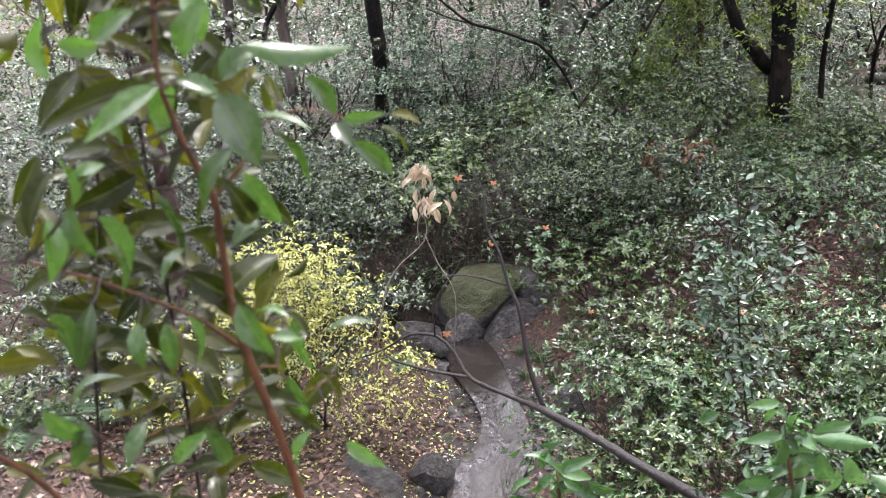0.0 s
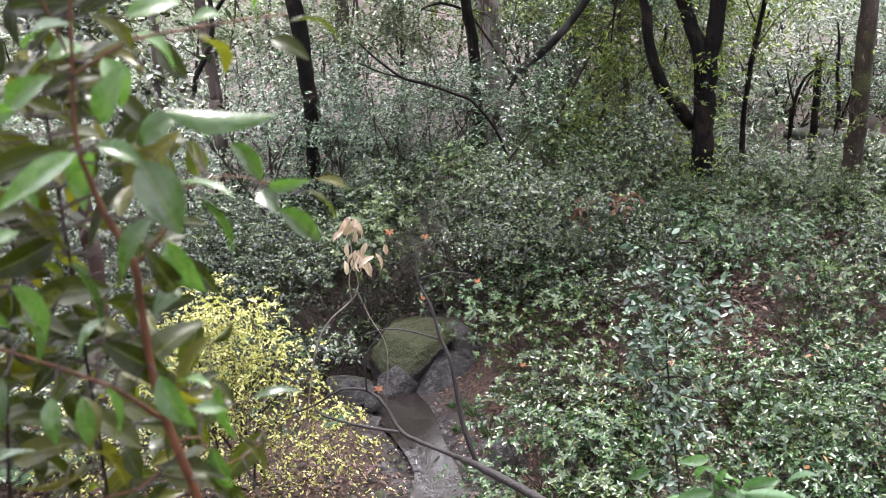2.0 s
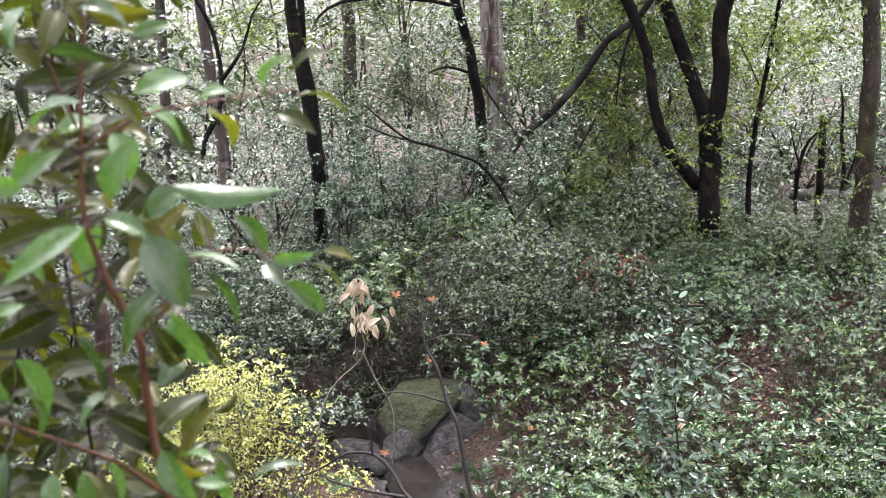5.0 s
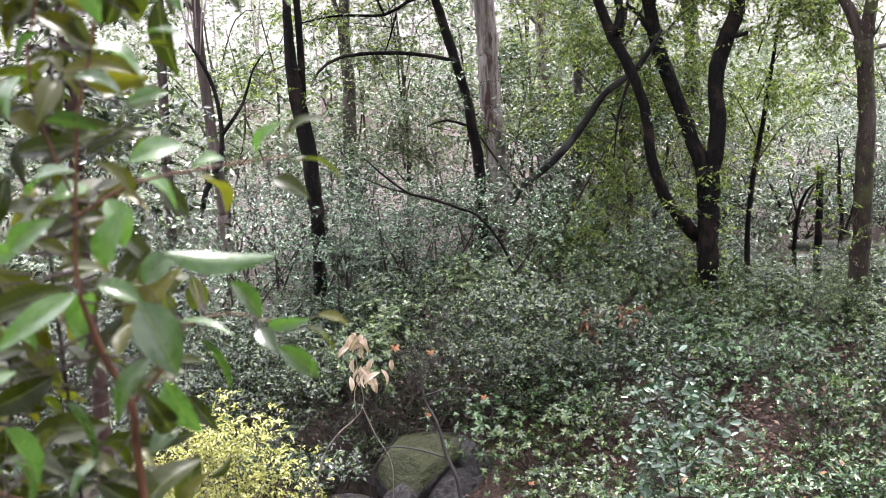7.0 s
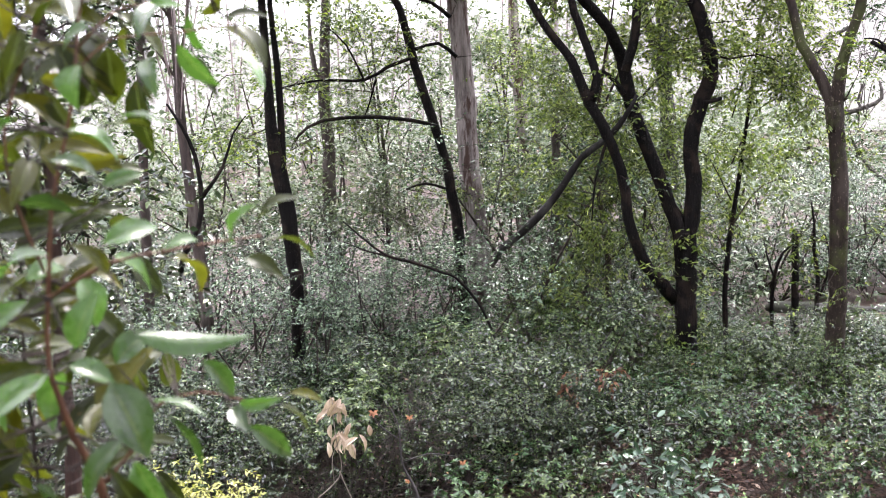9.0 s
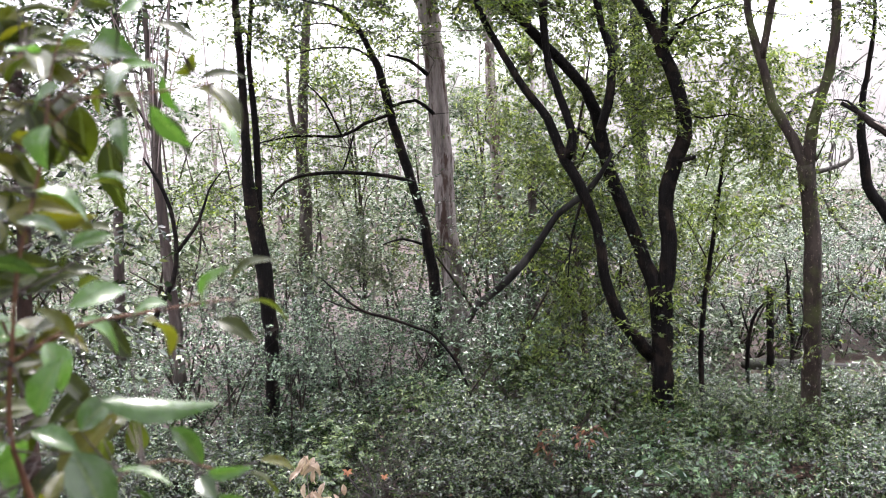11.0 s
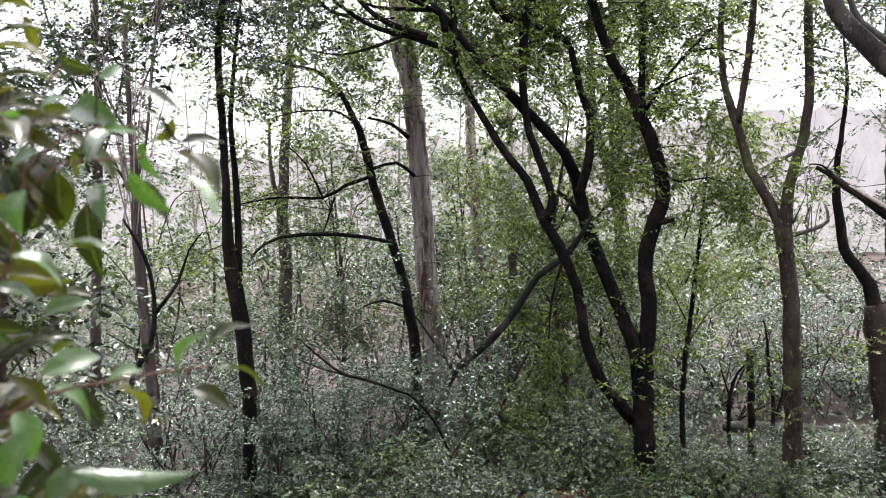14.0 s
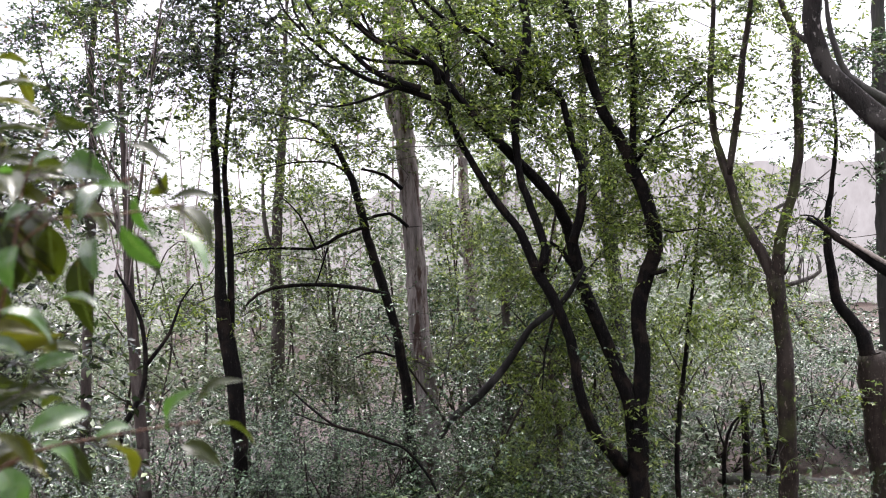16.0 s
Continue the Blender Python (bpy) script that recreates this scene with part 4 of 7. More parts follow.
tree = thing("crooked_tree", "crooked black stem rising from a brown stump", "tree")
limb("stump", tree, bark_mossy, [(9.42, 14.20, 0.30, 0.26), (9.32, 14.26, 1.90, 0.23), (9.20, 14.32, 3.30, 0.22), (9.16, 14.34, 4.22, 0.23), (9.14, 14.35, 4.30, 0.15)])
limb("trunk", tree, bark_black, [(9.14, 14.38, 4.10, 0.13), (9.05, 14.47, 4.60, 0.108), (8.88, 14.57, 4.92, 0.088), (8.74, 14.66, 5.19, 0.083), (8.68, 14.69, 5.74, 0.073), (8.64, 14.71, 6.20, 0.064), (8.68, 14.69, 6.74, 0.044), (8.80, 14.62, 7.74, 0.029), (8.75, 14.65, 8.65, 0.015)])

tree = thing("far_right_tree", "tall grey trunk with climbing leaves", "tree")
limb("trunk", tree, bark_grey, [(11.21, 16.61, -0.32, 0.196), (11.02, 16.77, 4.24, 0.161), (11.01, 16.78, 5.82, 0.150), (11.01, 16.77, 7.39, 0.138), (11.00, 16.78, 8.97, 0.127), (11.00, 16.78, 10.54, 0.110), (11.01, 16.78, 12.11, 0.058)])

tree = thing("bare_far_tree", "pale bare tree on the hazy slope", "tree")
limb("trunk", tree, bark_pale, [(13.53, 22.28, 3.02, 0.090), (12.98, 22.60, 3.44, 0.060), (12.65, 22.79, 3.93, 0.045), (12.43, 22.91, 4.43, 0.030)])
limb("branch", tree, bark_pale, [(12.32, 22.97, 4.92, 0.067), (12.74, 22.74, 5.06, 0.060), (13.03, 22.57, 5.26, 0.045), (12.98, 22.60, 5.68, 0.030)])
limb("branch", tree, bark_pale, [(12.79, 22.71, 5.03, 0.045), (12.57, 22.83, 5.20, 0.030), (12.94, 22.62, 6.38, 0.022), (13.41, 22.35, 7.20, 0.015)])
limb("branch", tree, bark_pale, [(11.65, 23.32, 6.58, 0.030), (12.26, 23.00, 6.91, 0.045), (12.73, 22.74, 7.24, 0.030), (13.31, 22.41, 7.76, 0.015)])

tree = thing("reddish_trunk_tree", "reddish-brown trunk in the thicket", "tree")
limb("trunk", tree, bark_red, [(-2.43, 8.15, 2.54, 0.083), (-2.39, 8.17, 3.19, 0.078), (-2.37, 8.17, 3.61, 0.073), (-2.40, 8.18, 3.58, 0.078), (-2.38, 8.19, 4.28, 0.073), (-2.35, 8.20, 4.90, 0.069), (-2.30, 8.21, 5.68, 0.064), (-2.27, 8.22, 6.57, 0.059), (-2.23, 8.23, 7.41, 0.044)])

def find(name):
    return bpy.data.objects[name]


tree = thing("ivy_clad_tree", "slender trunk clothed in dark climbing leaves", "tree")
limb("trunk", tree, bark_brown, [(-3.66, 18.00, 0.40, 0.11), (-3.62, 18.00, 2.06, 0.10), (-3.47, 18.00, 4.85, 0.09), (-3.27, 18.00, 7.81, 0.075), (-3.26, 18.00, 9.30, 0.06), (-3.11, 18.00, 10.78, 0.045), (-2.96, 18.00, 12.26, 0.02)])
limb("branch", tree, bark_brown, [(-3.28, 18.00, 7.60, 0.03), (-3.70, 18.00, 8.50, 0.025), (-4.05, 18.00, 9.60, 0.02), (-4.20, 18.00, 10.80, 0.01)])
limb("branch", tree, bark_brown, [(-3.30, 18.00, 7.00, 0.028), (-2.95, 18.00, 8.00, 0.022), (-2.72, 18.00, 9.30, 0.018), (-2.60, 18.00, 10.70, 0.01)])


def bare_fan(tree, mat, foot, seed, number, height, spread, lean=0.0, radius=0.013):
    """Thin bare shoots that rise and fork from one place."""
    r = np.random.default_rng(seed)
    for k in range(number):
        a, h = (k + r.random()) / number * 2 - 1, height * r.uniform(0.7, 1.1)
        x, y, z = foot[0] + a * 0.08, foot[1] + r.uniform(-0.3, 0.3), foot[2] + r.uniform(-0.2, 0.6)
        mid = (x + a * spread * 0.35 + lean * 0.4 + r.normal() * 0.08, y, z + h * 0.45, radius * 0.8)
        end = (x + a * spread + lean + r.normal() * 0.15, y + r.uniform(-0.3, 0.3), z + h, radius * 0.3)
        limb("branch", tree, mat, [(x, y, z, radius), mid, end], 0.25, 6)
        for _ in range(3):
            f, side = r.uniform(0.3, 0.9), r.choice((-1, 1))
            bx, bz = mid[0] + (end[0] - mid[0]) * f, mid[2] + (end[2] - mid[2]) * f
            limb("twig", tree, mat, [(bx, y, bz, radius * 0.5), (bx + side * 0.12, y, bz + 0.3, radius * 0.35), (bx + side * r.uniform(0.15, 0.4), y, bz + r.uniform(0.6, 1.1), radius * 0.2)], 0.2, 5)


bare_fan(find("bare_slender_tree"), bark_misty, (-2.44, 15.9, 6.0), 301, 11, 3.9, 0.75)
bare_fan(find("bare_far_tree"), bark_pale, (12.6, 22.8, 4.4), 302, 7, 2.6, 1.3, 0.3)
bare_fan(find("bare_far_tree"), bark_pale, (11.4, 23.4, 4.2), 303, 6, 2.4, 1.2, 0.2)

# crowns of the standing trees
crown(find("forked_tree"), 1, 2600, 0.75, 0.085, leaf_canopy, 12, start=0.38, only=(1, 4, 5, 6, 7), droop=0.35, back=0.6, even=True)
crown(find("forked_tree"), 17, 900, 0.7, 0.085, leaf_canopy, 12, start=0.6, only=(2, 3, 9, 10), droop=0.35, back=0.4)
crown(find("forked_tree"), 2, 200, 0.5, 0.094, leaf_canopy, 12, start=0.1, only=(12,), droop=0.45, back=0.8)
crown(find("forked_tree"), 18, 1500, 0.75, 0.085, leaf_canopy, 12, start=0.6, only=(1, 4, 5, 6, 7), droop=0.35, back=1.0, even=True)
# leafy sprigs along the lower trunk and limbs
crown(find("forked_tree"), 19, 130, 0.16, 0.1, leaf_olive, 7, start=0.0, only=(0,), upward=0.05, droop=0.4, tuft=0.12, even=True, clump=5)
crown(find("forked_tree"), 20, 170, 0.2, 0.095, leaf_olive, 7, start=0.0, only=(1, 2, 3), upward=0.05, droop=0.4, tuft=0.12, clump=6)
crown(find("pine_tree"), 3, 520, 0.8, 0.0851, leaf_canopy, 12, start=0.55, back=-0.5)
crown(find("leaning_tree"), 4, 1100, 0.6, 0.07, leaf_canopy, 12, start=0.3, back=0.6)
crown(find("double_stemmed_tree"), 5, 420, 0.45, 0.08, leaf_canopy, 10, start=0.4, even=True)
crown(find("double_stemmed_tree"), 55, 1900, 0.85, 0.085, leaf_dark, 12, start=0.76, even=True, upward=0.3)
crown(find("ivy_clad_tree"), 21, 1700, 0.45, 0.08, leaf_mid, 10, start=0.55, even=True)
crown(find("bare_slender_tree"), 6, 260, 0.6, 0.075, leaf_canopy, 10, start=0.6)
crown(find("brown_tree"), 7, 320, 1.3, 0.0851, leaf_canopy, 12, start=0.4)
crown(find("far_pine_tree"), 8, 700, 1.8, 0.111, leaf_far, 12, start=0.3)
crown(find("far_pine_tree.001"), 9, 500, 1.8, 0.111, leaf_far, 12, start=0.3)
crown(find("far_grey_tree"), 10, 1700, 1.6, 0.102, leaf_olive, 12, start=0.3)
crown(find("mossy_tree"), 11, 1250, 0.65, 0.075, leaf_canopy, 12, start=0.5, back=0.3)
crown(find("far_right_tree"), 12, 1500, 0.75, 0.08, leaf_silver, 12, start=0.2)
crown(find("crooked_tree"), 13, 260, 0.4, 0.0766, leaf_silver, 12, start=0.5)
crown(find("reddish_trunk_tree"), 14, 551, 0.6, 0.0851, leaf_dark, 12, start=0.3)
crown(find("understory_tree"), 15, 894, 1.0, 0.0851, leaf_mid, 12, start=0.4)
crown(find("understory_tree.001"), 16, 688, 1.0, 0.0851, leaf_mid, 12, start=0.3)

# thin saplings standing between the larger trees
grow = random.Random(23)
for k in range(18):
    x, y = grow.uniform(-9, 13), grow.uniform(17.5, 30)
    if (abs(x - 5.8) < 0.8 and y < 20) or 0.36 < x / y < 0.62:
        continue
    z, h, lean = float(ground_z(x, y)), grow.uniform(3.0, 7.0), grow.uniform(-1.0, 0.8)
    # beyond 25 m: paler bark and the haze-paled leaf
    pale = y > 25
    sap = thing("young_tree", "thin pale young tree in the wood" if pale else "thin dark young tree in the wood", "tree", "young trees")
    rad = grow.uniform(0.02, 0.045)
    limb("trunk", sap, bark_dry if pale else bark_brown, [(x, y, z - 0.05, rad * 1.3), (x + lean * 0.3 + grow.uniform(-0.3, 0.3), y, z + h * 0.35, rad * 0.9), (x + lean * 0.6 + grow.uniform(-0.4, 0.4), y, z + h * 0.7, rad * 0.7), (x + lean, y, z + h, rad * 0.3)], 0.3, 7)
    for j in range(3):
        f0 = grow.uniform(0.4, 0.85)
        bx, bz, side = x + lean * f0, z + h * f0, grow.choice((-1, 1))
        limb("branch", sap, bark_dry if pale else bark_brown, [(bx, y, bz, rad * 0.5), (bx + side * 0.35, y, bz + 0.25, rad * 0.35), (bx + side * grow.uniform(0.6, 1.1), y + grow.uniform(-0.4, 0.4), bz + grow.uniform(0.3, 0.9), rad * 0.12)], 0.2, 5)
    crown(sap, 200 + k, 60, 0.5, 0.075, leaf_far if pale else leaf_canopy, 10, start=0.5, clump=8)

# ---------------------------------------------------------------- thicket
dark_a = shrub("evergreen_shrub", "dense dark glossy evergreen shrub on the slope", 21, 2.3, 1.3, 470, 0.074, leaf_dark, 9, group="thicket")
dark_b = shrub("evergreen_shrub", "dense dark glossy evergreen shrub on the slope", 22, 1.9, 1.5, 470, 0.07, leaf_dark, 9, group="thicket")
dark_c = shrub("evergreen_shrub", "loose glossy green shrub on the slope", 23, 2.0, 1.2, 460, 0.085, leaf_whorl, 8, group="thicket", whorl=True, spray=(0.12, 0.3))
silver_a = shrub("layered_shrub", "pale blue-green shrub with layered twigs", 24, 2.8, 1.7, 330, 0.066, leaf_silver, 12, group="layered shrubs", flat=1.4, droop=0.1, spray=(0.2, 0.45))
silver_b = shrub("layered_shrub", "pale blue-green shrub with layered twigs", 25, 3.4, 1.6, 330, 0.064, leaf_silver, 12, group="layered shrubs", flat=1.4, droop=0.1, spray=(0.2, 0.45))
silver_far = shrub("layered_shrub", "pale blue-green shrub deep in the wood", 29, 3.2, 1.8, 160, 0.09, leaf_silver, group="layered shrubs", flat=1.4, droop=0.1, spray=(0.2, 0.45))
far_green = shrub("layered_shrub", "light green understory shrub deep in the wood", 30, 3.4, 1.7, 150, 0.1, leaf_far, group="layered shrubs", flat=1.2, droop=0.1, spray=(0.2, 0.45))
silver_low = shrub("layered_shrub", "low pale blue-green shrub over leaf litter", 33, 0.95, 0.7, 130, 0.07, leaf_silver, 9, group="layered shrubs", flat=1.4, droop=0.1, spray=(0.1, 0.25))
low_a = shrub("low_bush", "low green leafy bush over leaf litter", 26, 0.9, 0.7, 140, 0.064, leaf_whorl, 9, group="low bushes", spray=(0.1, 0.25), whorl=True)
low_b = shrub("low_bush", "low green leafy bush over leaf litter", 27, 1.1, 0.8, 140, 0.066, leaf_mid, 9, group="low bushes", spray=(0.1, 0.25), whorl=True)
low_c = shrub("low_bush", "low dark leafy bush over leaf litter", 28, 0.8, 0.8, 125, 0.066, leaf_dark, 10, group="low bushes", spray=(0.08, 0.2))

twiggy = shrub("twiggy_bush", "bare brown twiggy bush with a few withered leaves", 31, 1.1, 0.6, 150, 0.06, leaf_brown, 1, 9, "twiggy bushes", (0.2, 0.5), stem_mat=bark_twig, bare=True)
grey_twiggy = shrub("twiggy_bush", "leafless brown twiggy bush beside the stream", 32, 1.3, 0.8, 140, 0.05, leaf_brown, 1, 9, "twiggy bushes", (0.2, 0.5), stem_mat=bark_brown, bare=True)

place = random.Random(11)
USED = set()


def plant(ob, x, y, size, sink=0.03):
    m = pose(x, y, float(ground_z(x, y)) - sink, place.uniform(-5, 5), place.uniform(-5, 5), place.uniform(0, 360)) @ Matrix.Diagonal((size, size, size * place.uniform(0.9, 1.1), 1))
    if ob.name not in USED:
        USED.add(ob.name)
        ob.matrix_basis = m
        return ob
    ob2 = copy_thing(ob, pose(0, 0, 0))
    ob2.matrix_basis = m
    return ob2


def clear(x, y):
    """Places that stay open: the stream, the boulder, the bare litter."""
    if float(stream_distance(np.array(x), np.array(y))) < (0.66 if y < 12 else 0.5) and y < 16:
        return True
    for cx, cy, rad in ((0.75, 12.1, 1.05), (1.5, 11.9, 0.4), (3.2, 11.6, 0.35), (5.2, 11.3, 0.5), (6.1, 12.4, 0.55), (-0.5, 9.4, 0.7), (4.3, 10.6, 0.5), (1.6, 10.4, 0.5), (1.5, 11.3, 0.3), (1.5, 9.3, 0.6), (3.0, 9.8, 0.4), (6.4, 14.0, 0.8), (5.5, 12.7, 0.35), (3.3, 12.6, 0.55)):
        if math.hypot(x - cx, y - cy) < rad:
            return True
    return 16.2 < y < 22 and 0.43 < x / y < 0.6


def scatter(kinds, x0, x1, y0, y1, number, sizes, gap):
    done = []
    for _ in range(number * 12):
        if len(done) >= number:
            break
        x, y = place.uniform(x0, x1), place.uniform(y0, y1)
        if clear(x, y) or any(math.hypot(x - a, y - c) < gap for a, c in done):
            continue
        done.append((x, y))
        plant(place.choice(kinds), x, y, place.uniform(*sizes))


scatter((dark_a, dark_b, dark_c), -1.5, 3.4, 13.6, 16.0, 14, (0.72, 0.95), 0.9)
scatter((dark_b, dark_c), 3.4, 8.5, 13.4, 16.0, 12, (0.45, 0.62), 0.8)
scatter((dark_a, dark_b), -7.0, -1.0, 12.0, 16.0, 11, (0.75, 1.0), 1.2)
scatter((silver_a, silver_b), -8.0, 2.6, 16.3, 21.0, 24, (0.9, 1.2), 1.15)
scatter((silver_low,), -4.5, 2.0, 15.6, 19.0, 14, (1.2, 1.9), 0.8)
scatter((silver_far, far_green), -12.0, 5.0, 21.0, 30.0, 15, (1.1, 1.8), 1.8)
scatter((far_green,), 5.0, 9.5, 24.0, 34.0, 12, (1.0, 1.6), 1.8)
scatter((silver_a, silver_b), 7.6, 14.5, 22.6, 25.5, 13, (0.85, 1.2), 1.3)
scatter((far_green, silver_far), 9.5, 20.0, 26.0, 36.0, 18, (0.75, 1.0), 1.7)
scatter((silver_low,), 9.5, 17.5, 22.0, 26.0, 12, (1.1, 1.6), 0.9)
scatter((far_green,), 14.0, 34.0, 36.0, 58.0, 16, (0.8, 1.1), 2.5)
scatter((dark_a, dark_c, silver_a), 3.0, 6.0, 17.0, 22.0, 5, (0.6, 0.8), 1.2)
scatter((low_c, low_a, low_b), 5.5, 12.0, 14.8, 18.5, 24, (0.8, 1.1), 0.6)
scatter((low_c, dark_c, low_a), 4.5, 8.5, 18.0, 26.0, 9, (0.6, 0.85), 0.8)
scatter((low_c, low_a), 8.5, 15.0, 17.0, 28.0, 12, (0.7, 0.95), 0.8)
scatter((low_a, low_b, low_c), 1.6, 8.5, 9.3, 14.5, 46, (0.75, 1.15), 0.5)
scatter((low_c, dark_b), -1.2, 2.6, 12.9, 14.0, 10, (0.6, 0.8), 0.5)
scatter((low_a, low_b), 1.4, 5.0, 6.6, 9.4, 24, (0.8, 1.15), 0.45)
scatter((low_a, low_b, low_c), 0.9, 4.5, 3.6, 6.6, 18, (0.7, 1.0), 0.5)
scatter((low_c, low_a), -6.0, -0.9, 9.0, 13.0, 20, (0.7, 1.1), 0.55)

for x, y, s in ((7.6, 16.4, 0.3), (8.4, 16.9, 0.27), (9.2, 17.0, 0.3), (8.0, 17.6, 0.28), (9.0, 18.1, 0.26), (9.9, 18.0, 0.3), (8.7, 15.9, 0.34), (9.6, 16.3, 0.36), (10.4, 17.4, 0.3), (8.6, 14.6, 0.42), (9.2, 15.2, 0.42), (10.2, 16.0, 0.42), (10.9, 18.9, 0.24), (9.9, 19.2, 0.22)):
    plant(silver_low, x, y, s * 2.2)
for x, y, s in ((5.2, 15.2, 0.5), (6.5, 15.4, 0.55), (5.9, 15.0, 0.5), (6.3, 16.7, 0.7), (5.0, 16.8, 0.85), (7.3, 17.2, 0.6), (4.3, 16.6, 0.8), (3.4, 16.9, 0.8)):
    plant(dark_c, x, y, s)
for x, y, s in ((3.4, 18.2, 1.35), (4.1, 18.9, 1.4), (0.7, 18.0, 0.95), (-0.4, 17.7, 1.05), (1.3, 17.2, 0.9)):
    plant(silver_b, x, y, s)
for x, y, s in ((7.4, 18.6, 0.9), (8.2, 19.2, 0.6), (9.2, 19.6, 0.4), (7.6, 20.4, 1.1), (8.6, 21.6, 1.2), (9.8, 22.1, 1.1), (11.2, 22.0, 1.1), (12.4, 21.8, 1.2), (6.9, 19.4, 1.1)):
    plant(silver_low, x, y, s)
for x, y, s in ((7.7, 14.7, 0.62), (8.4, 15.2, 0.6)):
    plant(dark_c, x, y, s)
for x, y, s in ((8.0, 17.2, 0.45), (9.4, 19.4, 0.5), (8.9, 17.9, 0.4), (10.6, 19.9, 0.45), (8.3, 18.6, 0.5)):
    plant(place.choice((low_a, low_c)), x, y, s)
for x, y, s in ((1.9, 10.0, 0.8), (2.6, 9.4, 0.9), (2.4, 7.2, 0.9), (3.2, 7.6, 1.0), (2.0, 6.3, 0.9), (3.9, 9.0, 0.9), (5.0, 9.8, 0.9), (1.7, 8.2, 0.7), (3.4, 10.9, 0.8), (4.6, 7.4, 0.9)):
    plant(twiggy, x, y, s)
for x, y, s in ((0.2, 13.2, 1.2), (-0.5, 13.0, 1.1), (0.9, 13.4, 1.2), (1.5, 13.2, 0.9)):
    plant(grey_twiggy, x, y, s)

# far woods: crowns and stems that nobody could count, haze put into their colours
r = np.random.default_rng(40)
number = 150
ang = r.uniform(radians(-30), radians(32), number)
dist = r.uniform(23, 68, number)
cx, cy = dist * np.sin(-ang), dist * np.cos(ang)
turn = np.degrees(ang)
limit = np.where(turn > 3, 7.0, np.where(turn > -17, 9.0, -2.0)) + r.uniform(-3, 2.5, number)
top = (6.3 + dist * np.tan(np.radians(limit)) - ground_z(cx, cy)).clip(3, 16)
foot = ground_z(cx, cy)
woods = thing("far_woods", "distant woodland, haze put into its pale leaf and trunk colours", "woodland", kind="stuff")
per = 60
o = np.repeat(np.stack([cx, cy, foot], -1), per, 0)
h = r.beta(1.2, 1.1, number * per) * np.repeat(top, per)
o = o + np.stack([r.normal(size=len(h)) * 1.5, r.normal(size=len(h)) * 1.5, h + 0.2], -1)
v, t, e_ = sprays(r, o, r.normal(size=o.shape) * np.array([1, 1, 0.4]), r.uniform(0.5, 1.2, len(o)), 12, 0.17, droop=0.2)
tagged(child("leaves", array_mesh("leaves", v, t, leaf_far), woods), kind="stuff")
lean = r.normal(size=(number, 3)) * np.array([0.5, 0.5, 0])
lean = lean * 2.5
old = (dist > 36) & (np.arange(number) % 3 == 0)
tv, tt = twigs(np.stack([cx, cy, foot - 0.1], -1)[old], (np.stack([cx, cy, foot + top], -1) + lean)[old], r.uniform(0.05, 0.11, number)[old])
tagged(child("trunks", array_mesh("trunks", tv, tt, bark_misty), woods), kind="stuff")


# and beyond them, over the hillside, with the same haze-paled colours
number, per = 150, 24
ang = r.uniform(radians(-16), radians(36), number)
dist = r.uniform(48, 72, number)
cx, cy = -dist * np.sin(ang), dist * np.cos(ang)
foot, top = ground_z(cx, cy), np.where(ang < -0.3, r.uniform(1, 2, number), r.uniform(2.5, 6, number))
hill = thing("hillside_woods", "thin trees over the far hillside, paled by painted haze", "woodland", kind="stuff")
o = np.repeat(np.stack([cx, cy, foot], -1), per, 0) + np.stack([r.normal(size=number * per) * 1.8, r.normal(size=number * per) * 1.8, r.beta(1.1, 1.3, number * per) * np.repeat(top, per) + 0.3], -1)
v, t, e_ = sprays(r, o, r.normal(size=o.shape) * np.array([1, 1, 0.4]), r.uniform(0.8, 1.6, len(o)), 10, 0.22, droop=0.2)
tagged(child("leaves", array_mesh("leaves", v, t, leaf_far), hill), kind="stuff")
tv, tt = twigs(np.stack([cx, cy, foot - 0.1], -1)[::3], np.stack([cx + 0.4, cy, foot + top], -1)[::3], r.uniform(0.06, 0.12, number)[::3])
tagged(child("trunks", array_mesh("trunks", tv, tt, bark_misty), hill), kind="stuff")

# unseen wood added round and behind the viewer to block sky light
r = np.random.default_rng(41)
number, per = 80, 55
ang = r.uniform(radians(48), radians(312), number)
dist = r.uniform(6, 22, number)
cx, cy = dist * np.sin(ang), dist * np.cos(ang)
foot, top = ground_z(cx, cy), r.uniform(6, 13, number)
behind = thing("surrounding_woods", "unseen woodland added round the viewpoint to block sky light", "woodland", kind="stuff")
h = r.beta(1.2, 1.2, number * per) * np.repeat(top, per)
o = np.repeat(np.stack([cx, cy, foot], -1), per, 0) + np.stack([r.normal(size=len(h)) * 1.3, r.normal(size=len(h)) * 1.3, h + 0.3], -1)
v, t, e_ = sprays(r, o, r.normal(size=o.shape) * np.array([1, 1, 0.4]), r.uniform(0.5, 1.2, len(o)), 8, 0.34, droop=0.2)
tagged(child("leaves", array_mesh("leaves", v, t, leaf_dark), behind), kind="stuff")
tv, tt = twigs(np.stack([cx, cy, foot - 0.1], -1), np.stack([cx, cy, foot + top], -1), r.uniform(0.08, 0.2, number))
tagged(child("trunks", array_mesh("trunks", tv, tt, bark_brown), behind), kind="stuff")


# unseen leafy cover added overhead, cutting sky light on the near shrub
o = np.stack([r.uniform(-8, 5, 1500), r.uniform(-9, -0.4, 1500), r.uniform(9.5, 13.5, 1500)], -1)
